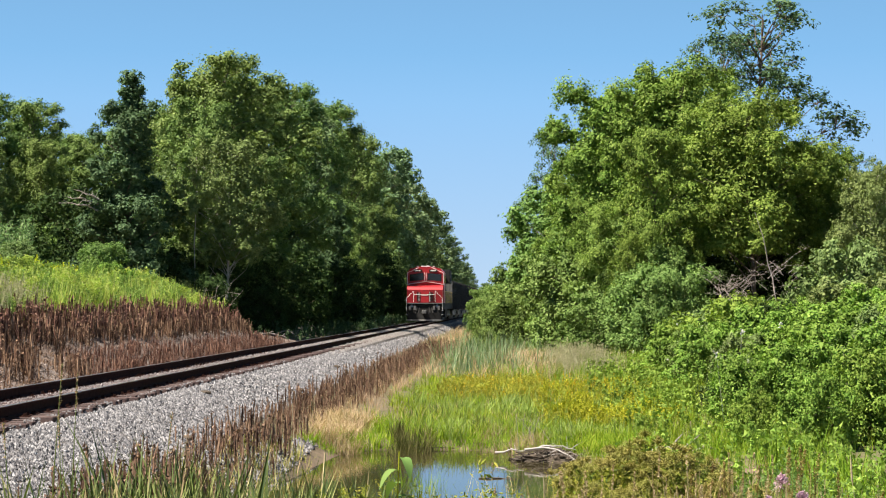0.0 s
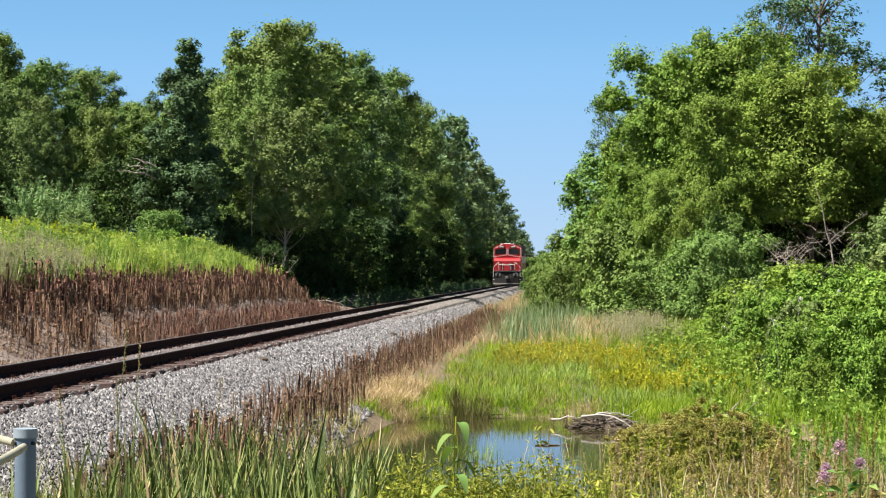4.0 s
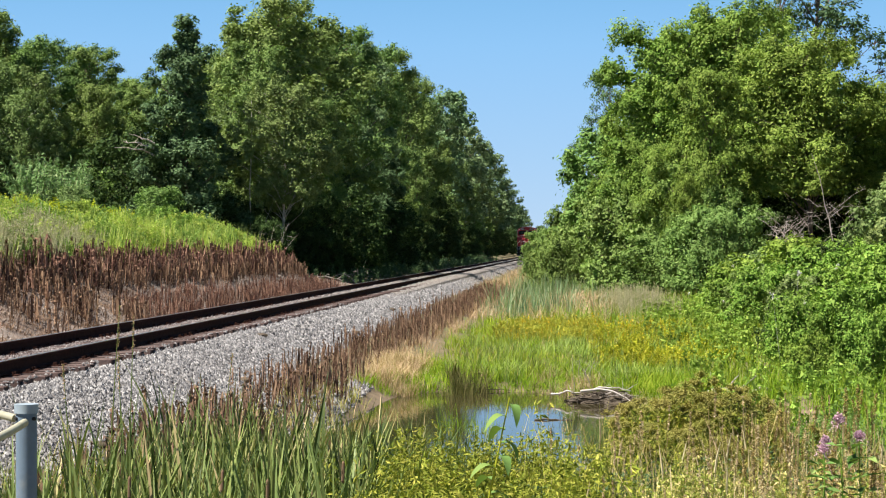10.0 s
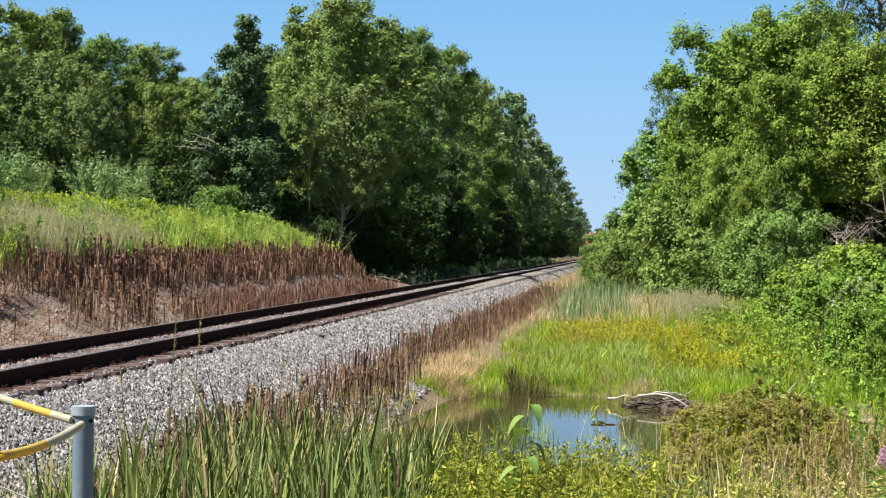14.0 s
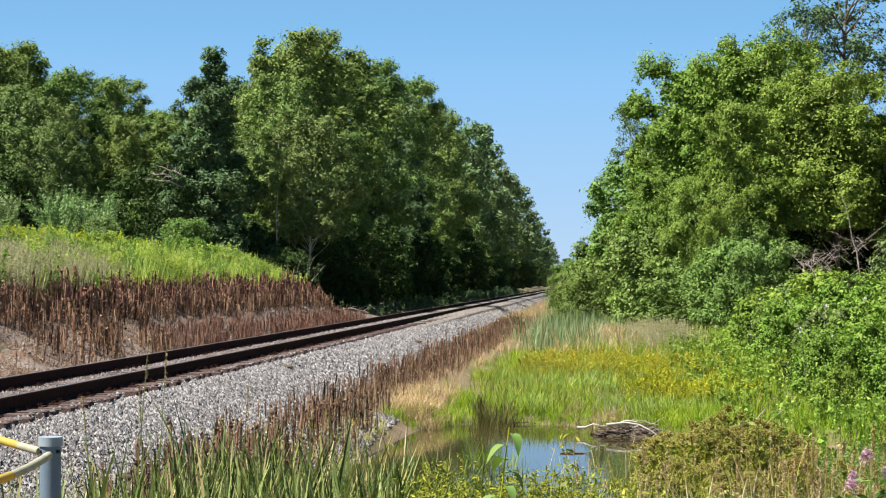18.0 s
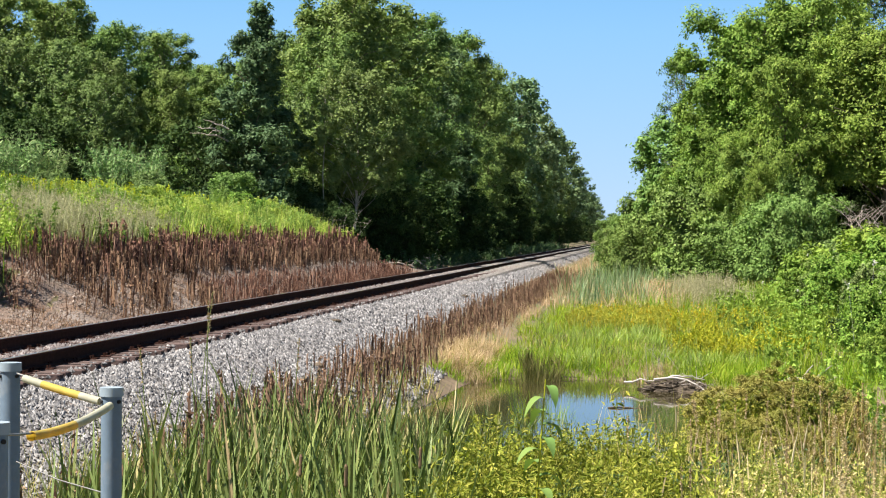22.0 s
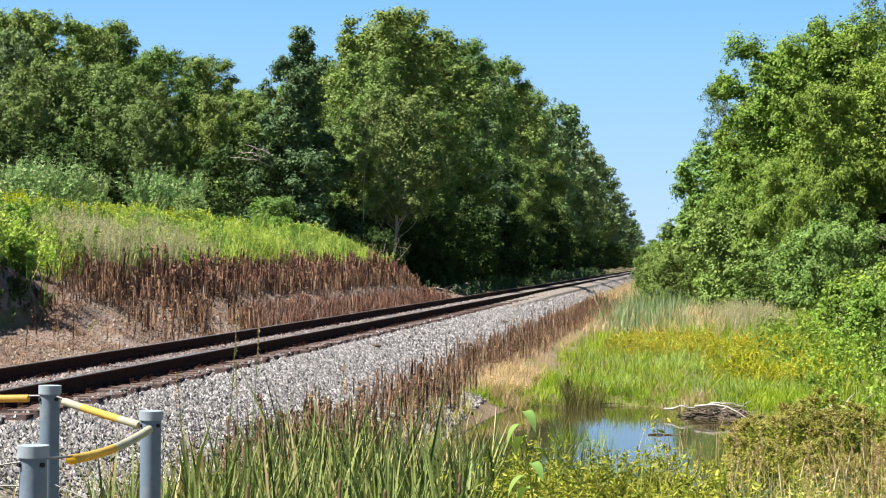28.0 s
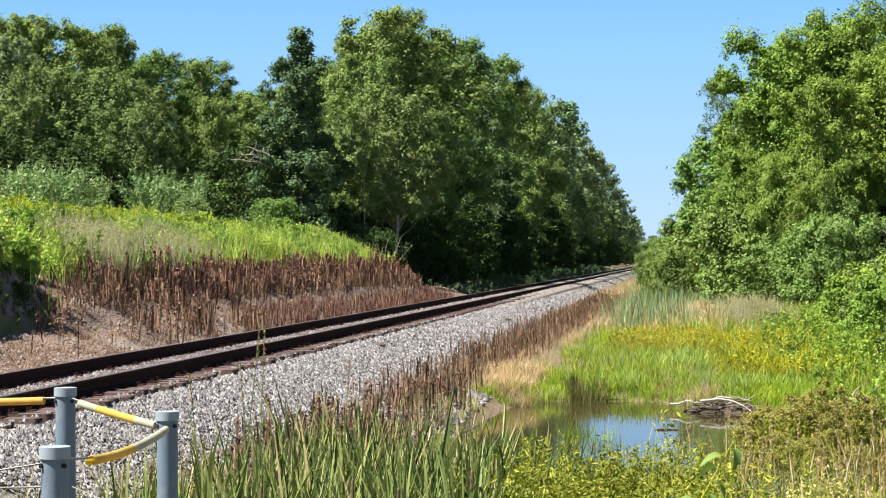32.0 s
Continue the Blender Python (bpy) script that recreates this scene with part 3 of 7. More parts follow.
def scatter(templates, pos, scale, yaw, tilt=None, tilt_dir=None):
    """Templates (v, f) laid out at many places, as one vertex and face array."""
    rng = np.random.default_rng(len(pos))
    which = rng.integers(0, len(templates), len(pos))
    vs, fs, base = [], [], 0
    for k, (tv, tf) in enumerate(templates):
        sel = np.where(which == k)[0]
        if not len(sel):
            continue
        s = scale[sel][:, None, None] if np.ndim(scale) == 1 else scale[sel][:, None, :]
        p = tv[None] * s
        c, sn = np.cos(yaw[sel])[:, None], np.sin(yaw[sel])[:, None]
        x, y, z = p[..., 0] * c - p[..., 1] * sn, p[..., 0] * sn + p[..., 1] * c, p[..., 2]
        if tilt is not None:
            x = x + z * (tilt[sel] * np.cos(tilt_dir[sel]))[:, None]
            y = y + z * (tilt[sel] * np.sin(tilt_dir[sel]))[:, None]
        p = np.stack([x, y, z], -1) + pos[sel][:, None, :]
        vs.append(p.reshape(-1, 3))
        fs.append((tf[None] + (np.arange(len(sel)) * len(tv))[:, None, None] + base).reshape(-1, tf.shape[1]))
        base += len(sel) * len(tv)
    return np.concatenate(vs), np.concatenate(fs)


def stone_templates(n):
    out = []
    rng = np.random.default_rng(3)
    for _ in range(n):
        v = np.array([(1, 0, 0), (-1, 0, 0), (0, 1, 0), (0, -1, 0), (0, 0, 1), (0, 0, -1)], float)
        v = v * rng.uniform(0.55, 1.15, (6, 1)) + rng.uniform(-0.25, 0.25, (6, 3))
        f = np.array([(0, 2, 4), (2, 1, 4), (1, 3, 4), (3, 0, 4), (2, 0, 5), (1, 2, 5), (3, 1, 5), (0, 3, 5)])
        out.append((v, f))
    return out


rng = np.random.default_rng(11)
zones = [(1.1, 1.5, 17, 60, 130), (1.34, 3.15, 17, 42, 560), (1.34, 3.0, 42, 75, 260), (1.34, 2.7, 75, 110, 90), (-0.66, 0.66, 20, 60, 260), (-0.66, 0.66, 60, 110, 110), (-2.1, -1.3, 22, 60, 130), (1.34, 2.6, 110, 190, 30)]
pts, siz = [], []
for x0, x1, y0, y1, dens in zones:
    n = int((x1 - x0) * (y1 - y0) * dens)
    x, y = rng.uniform(x0, x1, n), rng.uniform(y0, y1, n)
    crib = np.where(np.abs(x) < 1.3, np.where(np.abs((y - 14) % 0.5 - 0.25) < 0.13, TIE_TOP - 0.02, TIE_TOP - 0.06), -9)
    pts.append(np.stack([x + TRACK_X, y, np.maximum(bed_height(x) + 0.012, crib)], 1))
    siz.append(rng.uniform(0.016, 0.038, n) * (1 + (y0 > 40) * 0.4))
pts, siz = np.concatenate(pts), np.concatenate(siz)
v, f = scatter(stone_templates(12), pts, siz, rng.uniform(0, 6.28, len(pts)))
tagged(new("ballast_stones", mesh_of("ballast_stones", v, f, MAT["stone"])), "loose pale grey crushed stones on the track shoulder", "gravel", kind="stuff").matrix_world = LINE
toe = np.random.default_rng(15)
tn = 8200
tx, ty_ = toe.uniform(-5.25, -3.95, tn), toe.uniform(18, 38, tn)
v, f = scatter(stone_templates(8), np.stack([tx, ty_, height(tx, ty_) + 0.015], 1), toe.uniform(0.018, 0.046, tn), toe.uniform(0, 6.28, tn))
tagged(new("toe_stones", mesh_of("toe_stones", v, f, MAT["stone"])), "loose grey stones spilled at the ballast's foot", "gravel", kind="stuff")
# a few thrown tie plates and dark clods on the shoulder
for sx, sy in ((-5.72, 50.3), (-5.5, 22.5), (-6.1, 64), (-5.6, 33), (-6.6, 41)):
    bm = bmesh.new()
    bmesh.ops.create_icosphere(bm, subdivisions=2, radius=0.09)
    for vv in bm.verts:
        vv.co = Vector((vv.co.x * 1.5, vv.co.y, vv.co.z * 0.55)) * (1 + 0.25 * noise.noise(vv.co * 14 + Vector((sx, sy, 0))))
    me = bpy.data.meshes.new("dark_stone")
    bm.to_mesh(me)
    bm.free()
    me.materials.append(MAT["mud"])
    ob = tagged(new("dark_stone", me), "dark lump of stone on pale ballast", "stone", "dark stones")
    ob.location = (sx, sy, float(bed_height(sx - TRACK_X)) + 0.03)

# ---- trees ----


def tube(path, radii, seg=6):
    """A tapered tube along points: arrays of vertices and quads."""
    path = np.asarray(path, float)
    v, f = [], []
    for i, (p, r) in enumerate(zip(path, radii)):
        d = path[min(i + 1, len(path) - 1)] - path[max(i - 1, 0)]
        d = d / (np.linalg.norm(d) + 1e-9)
        a = np.cross(d, (0.3, 0.9, 0.1))
        a /= np.linalg.norm(a) + 1e-9
        b = np.cross(d, a)
        for k in range(seg):
            t = 2 * math.pi * k / seg
            v.append(p + r * (a * math.cos(t) + b * math.sin(t)))
    for i in range(len(path) - 1):
        for k in range(seg):
            k2 = (k + 1) % seg
            f.append((i * seg + k, i * seg + k2, (i + 1) * seg + k2, (i + 1) * seg + k))
    return np.array(v), np.array(f)


def join(pieces):
    vs, fs, n = [], [], 0
    for v, f in pieces:
        vs.append(v)
        fs.append(f + n)
        n += len(v)
    return np.concatenate(vs), np.concatenate(fs)


def leaf_quads(rng, c, out, size, long=1.6):
    """One folded leaf quad at each centre c, facing roughly along out."""
    n = len(c)
    nrm = out + rng.normal(0, 0.45, (n, 3)) + np.array((0, 0, 0.4))
    nrm /= np.linalg.norm(nrm, axis=1)[:, None]
    t = np.cross(nrm, rng.normal(0, 1, (n, 3)))
    t /= np.linalg.norm(t, axis=1)[:, None] + 1e-9
    b = np.cross(nrm, t)
    s = (size * rng.uniform(0.6, 1.3, n))[:, None]
    fold = nrm * s * 0.22
    v = np.stack([c - t * s * long / 2, c + b * s / 2 + fold, c + t * s * long / 2 - fold * 0.6, c - b * s / 2 + fold], 1)
    f = np.arange(4 * n).reshape(n, 4)
    return v.reshape(-1, 3), f


def leaf_tris(rng, c, out, size, long=1.5, loose=0.75):
    """One three-cornered leaf at each centre c, for crowns seen from afar."""
    n = len(c)
    nrm = out + rng.normal(0, loose, (n, 3)) + np.array((0, 0, 0.4))
    nrm /= np.linalg.norm(nrm, axis=1)[:, None]
    t = np.cross(nrm, rng.normal(0, 1, (n, 3)))
    t /= np.linalg.norm(t, axis=1)[:, None] + 1e-9
    b = np.cross(nrm, t)
    s = (size * rng.uniform(0.6, 1.35, n))[:, None]
    v = np.stack([c - t * s * long * 0.5 + b * s * 0.2, c + b * s * 0.75 + t * s * 0.2, c + t * s * long * 0.5 - b * s * 0.4], 1)
    return v.reshape(-1, 3), np.arange(3 * n).reshape(n, 3)


def crown_profile(u, kind):
    if kind == "cone":
        return np.clip(1.03 - u, 0.03, 1) ** 0.74
    if kind == "spire":
        return np.clip(1.04 - u, 0.05, 1) ** 0.62 * (0.88 + 0.14 * np.cos(u * 17))
    if kind == "tall":
        return np.sqrt(np.clip(1 - (np.abs(u - 0.42) / 0.6) ** 2.3, 0.02, 1))
    return np.sqrt(np.clip(1 - (np.abs(u - 0.36) / 0.66) ** 2.6, 0.02, 1))


def make_tree(seed, H, R, base, lobes, leaves, size, kind="round", lobe=0.3, sparse=0.0, bark="bark", trunk_r=0.16, lean=0.0, shell=0.05, clumps=13, flat=0.85, core=0.2):
    """Trunk mesh data and crown mesh data of one tree of height H and crown radius R; base: where the crown begins, as a share of H.
    The crown is boughs round the stem, each bough a heap of leaf clumps with shade between them."""
    rng = np.random.default_rng(seed)
    pieces = []
    top = np.array((lean * H, 0.02 * H, H * 0.94))
    k = np.linspace(0, 1, 9)
    wob = np.cumsum(rng.normal(0, 0.012 * H, (9, 2)), 0) * 0.5
    stem = np.stack([top[0] * k + wob[:, 0], top[1] * k + wob[:, 1], top[2] * k], 1)
    pieces.append(tube(stem, trunk_r * (1.05 - k) + 0.012, 8))
    cs, rs = [], []
    for i in range(lobes):
        u = (i + 0.5) / lobes
        u = min(0.985 if kind in ("cone", "spire") else 0.93, max(0.0, u + rng.uniform(-0.06, 0.06)))
        rad = R * float(crown_profile(np.array(u), kind))
        a = i * 2.399963 + rng.uniform(-0.6, 0.6)
        q = rng.uniform(0.5, 0.95) if i % 4 else rng.uniform(0.05, 0.4)
        q *= 1.1 if i % 7 == 5 else 1.0
        z = H * (base + (1 - base) * u)
        s = stem[min(8, int(z / H * 8.0))]
        c = np.array((s[0] + math.cos(a) * rad * q, s[1] + math.sin(a) * rad * q, z))
        cs.append(c)
        rs.append(lobe * R * rng.uniform(0.5, 1.35) * (0.55 + 0.45 * rad / R))
        z0 = max(0.06 * H, z - (0.08 + 0.5 * rad * q / H) * H * (0.15 if kind == "cone" else 0.75))
        s0 = np.array([np.interp(z0, stem[:, 2], stem[:, j]) for j in range(3)])
        mid = (s0 + c) / 2 + rng.normal(0, 0.06 * R, 3) + np.array((0, 0, 0.05 * R))
        pieces.append(tube([s0, mid, c], [trunk_r * 0.28, trunk_r * 0.16, 0.008], 5))
    cs, rs = np.array(cs), np.array(rs)
    share = rs ** 2 / (rs ** 2).sum()
    squash = np.array((1.0, 1.0, 0.42 if kind == "cone" else flat))
    cen, out, deep_c, deep_n = [], [], [], []
    for c, r, sh in zip(cs, rs, share):
        n = max(8, int(leaves * sh))
        side = np.array((c[0], c[1], 0.0)) / (math.hypot(c[0], c[1]) + 0.3)
        m = max(4, int(clumps * rng.uniform(0.7, 1.3)))
        hub = rng.normal(0, 0.8, (m, 3)) + side * 0.7 + np.array((0, 0, 0.35))
        hub /= np.linalg.norm(hub, axis=1)[:, None]
        far = rng.uniform(0.5, 1.15, m)
        wide = rng.uniform(0.2, 0.46, m)
        j = rng.choice(m, n, p=wide ** 2 / (wide ** 2).sum())
        d = rng.normal(0, 1, (n, 3)) + np.array((0, 0, 0.25))
        d /= np.linalg.norm(d, axis=1)[:, None]
        ray = wide[j] * rng.uniform(0.25, 1.12, n) ** 0.6
        stray = rng.uniform(0, 1, n) < 0.16
        ray = np.where(stray, ray * rng.uniform(1.1, 2.0, n), ray)
        cen.append(c + (hub[j] * far[j][:, None] + d * ray[:, None]) * r * squash)
        out.append(d * 0.75 + hub[j] * 0.55)
        nd = max(5, int(n * core))
        e = rng.normal(0, 1, (nd, 3))
        e /= np.linalg.norm(e, axis=1)[:, None]
        deep_c.append(c + e * (r * rng.uniform(0.15, 0.52, nd))[:, None] * squash)
        deep_n.append(e)
        if sparse:
            for t in hub[:10]:
                pieces.append(tube([c, c + t * r * 0.5 + (0, 0, 0.05 * r), c + t * r * 1.0], [0.02, 0.012, 0.004], 3))
    if shell:
        n = int(leaves * shell)
        u, a = rng.uniform(0.02, 0.99, n), rng.uniform(0, 2 * math.pi, n)
        z = H * (base + (1 - base) * u)
        rough = 0.8 + 0.18 * np.sin(a * 5 + u * 9 + seed) * np.cos(u * 23 + a * 2) + rng.uniform(-0.14, 0.08, n)
        rad = R * crown_profile(u, kind) * rough
        sx, sy = np.interp(z, stem[:, 2], stem[:, 0]), np.interp(z, stem[:, 2], stem[:, 1])
        cen.append(np.stack([sx + np.cos(a) * rad, sy + np.sin(a) * rad, z + rng.normal(0, 0.01 * H, n)], 1))
        out.append(np.stack([np.cos(a), np.sin(a), 0.2 + 0.8 * u], 1))
    cen, out = np.concatenate(cen), np.concatenate(out)
    keep = rng.uniform(0, 1, len(cen)) > sparse
    lv, lf = leaf_tris(rng, cen[keep], out[keep], size, loose=0.5)
    if not sparse:
        # the dense inside of boughs and crown, which closes them against the light
        inner = leaf_tris(rng, np.concatenate(deep_c), np.concatenate(deep_n), size * 1.8)
        n = max(60, leaves // 4)
        u, a = rng.uniform(0.02, 0.93, n), rng.uniform(0, 2 * math.pi, n)
        z = H * (base + (1 - base) * u)
        rad = R * crown_profile(u, kind) * rng.uniform(0.1, 0.6, n)
        sx, sy = np.interp(z, stem[:, 2], stem[:, 0]), np.interp(z, stem[:, 2], stem[:, 1])
        deep = leaf_tris(rng, np.stack([sx + np.cos(a) * rad, sy + np.sin(a) * rad, z], 1), np.stack([np.cos(a), np.sin(a), 0.2 * u], 1), 0.036 * R)
        lv, lf = join([(lv, lf), inner, deep])
    return join(pieces), (lv, lf)


def tree_thing(name, data, crown_mat, bark, m, label, category="tree", group="", names=("trunk", "crown")):
    (tv, tf), (lv, lf) = data
    ob = empty(name, m, label, category, group)
    part(names[0], mesh_of(names[0], tv, tf, MAT[bark], smooth=True), None, ob)
    part(names[1], mesh_of(names[1], lv, lf, MAT[crown_mat]), None, ob)
    return ob


def stand(x, y, sink=0.05):
    return float(height(np.array([x]), np.array([y]))[0]) - sink


def put(ob, x, y, turn, s=1.0, sz=1.0):
    """A copy of a tree or bush at x, y, turned and sized."""
    c = copy_thing(ob, pose(x, y, stand(x, y), 0, 0, turn))
    c.scale = (s, s, s * sz)
    return c


MASTER = {}


def species():
    spot = pose(0, 0, 0)
    MASTER["big"] = tree_thing("tree", make_tree(1, 15, 4.3, 0.1, 78, 30000, 0.125, "round", 0.235), "leaf", "bark", spot, "tall broad-leaved tree with a dense mid-green crown", group="broad-leaved trees")
    MASTER["tall"] = tree_thing("tree", make_tree(2, 17, 3.6, 0.1, 80, 28000, 0.125, "tall", 0.25), "leaf", "bark", spot, "tall narrow broad-leaved tree with a shaded green crown", group="broad-leaved trees")
    MASTER["aspen"] = tree_thing("tree", make_tree(3, 16, 3.3, 0.15, 80, 26000, 0.115, "tall", 0.22, trunk_r=0.13), "leaf_blue", "birch", spot, "slender grey-green tree with a pale trunk", group="pale-trunked trees")
    MASTER["birch"] = tree_thing("tree", make_tree(4, 11.5, 3.3, 0.34, 96, 32000, 0.085, "tall", 0.19, trunk_r=0.075, flat=1.15, clumps=7), "leaf_light", "birch", spot, "grey-green birch with drooping fine leaves and a white trunk", group="pale-trunked trees")
    MASTER["maple"] = tree_thing("tree", make_tree(5, 14, 4.2, 0.04, 84, 52000, 0.098, "round", 0.225), "maple", "bark", spot, "dense broad-leaved tree with bright yellowish-green leaf clusters", group="marsh-side trees")
    MASTER["high_maple"] = tree_thing("tree", make_tree(25, 14, 4.2, 0.37, 60, 38000, 0.098, "round", 0.24, trunk_r=0.14), "maple", "bark", spot, "broad-leaved tree with its yellowish-green crown raised over a dark hollow", group="marsh-side trees")
    MASTER["spruce"] = tree_thing("tree", make_tree(6, 12.5, 3.4, 0.03, 84, 30000, 0.11, "spire", 0.24, shell=0.03, flat=0.9), "leaf_dark", "bark", spot, "dark green tapering tree with ragged leafy boughs", group="dark tapering trees")
    MASTER["lacy"] = tree_thing("tree", make_tree(7, 20, 4.0, 0.3, 46, 16000, 0.13, "tall", 0.26, sparse=0.25, trunk_r=0.2, shell=0), "leaf_dark", "bark", spot, "tall half-bare tree with thin leafage and showing branches", group="thin trees")
    MASTER["far"] = tree_thing("tree", make_tree(15, 15, 4.3, 0.08, 60, 9000, 0.24, "tall", 0.27), "leaf_far_hazed", "bark", spot, "far broad-leaved tree, haze painted into its dense pale green crown", group="far trees")
    MASTER["bush"] = tree_thing("bush", make_tree(8, 3.4, 2.1, 0.02, 50, 14000, 0.082, "round", 0.28, trunk_r=0.05, shell=0.1), "leaf_olive", "bark", spot, "dense rounded green bush", "bush", "bushes", ("stem", "foliage"))
    MASTER["hedge"] = tree_thing("bush", make_tree(9, 6.5, 2.3, 0.02, 72, 19000, 0.092, "round", 0.23, trunk_r=0.07), "leaf_olive", "bark", spot, "tall green bush leafy to the ground", "bush", "bushes", ("stem", "foliage"))
    MASTER["shrub"] = tree_thing("shrub", make_tree(10, 2.4, 1.7, 0.02, 40, 9500, 0.078, "round", 0.28, trunk_r=0.03, shell=0.08), "shrub", "bark", spot, "fresh green leafy shrub at the marsh edge", "shrub", "marsh shrubs", ("stem", "foliage"))
    MASTER["thicket"] = tree_thing("shrub", make_tree(13, 3.4, 2.0, 0.02, 50, 15000, 0.08, "round", 0.25, trunk_r=0.04, shell=0.08), "shrub", "bark", spot, "tall bright green leafy shrub", "shrub", "marsh shrubs", ("stem", "foliage"))
    MASTER["alder"] = tree_thing("shrub", make_tree(14, 2.6, 1.7, 0.02, 40, 10500, 0.074, "round", 0.28, trunk_r=0.03, shell=0.08), "leaf_light", "bark", spot, "olive-green leafy shrub beside the marsh", "shrub", "marsh shrubs", ("stem", "foliage"))
    wr = np.random.default_rng(31)
    wands, sprays = [], []
    for _ in range(105):
        az, out, ln = wr.uniform(0, 6.28), wr.uniform(0.05, 0.75), wr.uniform(1.7, 2.5)
        d = np.array((math.cos(az) * out, math.sin(az) * out, 1.0))
        d = d / np.linalg.norm(d)
        foot = np.array((math.cos(az), math.sin(az), 0)) * wr.uniform(0, 0.7)
        wands.append(tube([foot, foot + d * ln * 0.5, foot + d * ln + (0, 0, 0.1)], [0.012, 0.008, 0.002], 3))
        k = wr.uniform(0.15, 1.0, 60)
        c = foot + d * (ln * k)[:, None] + wr.normal(0, 0.05, (60, 3))
        sprays.append(leaf_tris(wr, c, np.tile(d, (60, 1)) * 0.3, 0.055, 3.4))
    MASTER["willow"] = tree_thing("willow_bush", (join(wands), join(sprays)), "willow", "bark", spot, "silvery-green willow bush of upright wands on the bank", "bush", "willow bushes", ("stem", "foliage"))
    MASTER["under"] = tree_thing("bush", make_tree(12, 4.0, 2.4, 0.02, 40, 7500, 0.10, "round", 0.28, trunk_r=0.05), "leaf_painted_shade", "bark", spot, "bush with shade painted into its near-black leaves", "bush", "shaded bushes", ("stem", "foliage"))


species()
wood = random.Random(21)
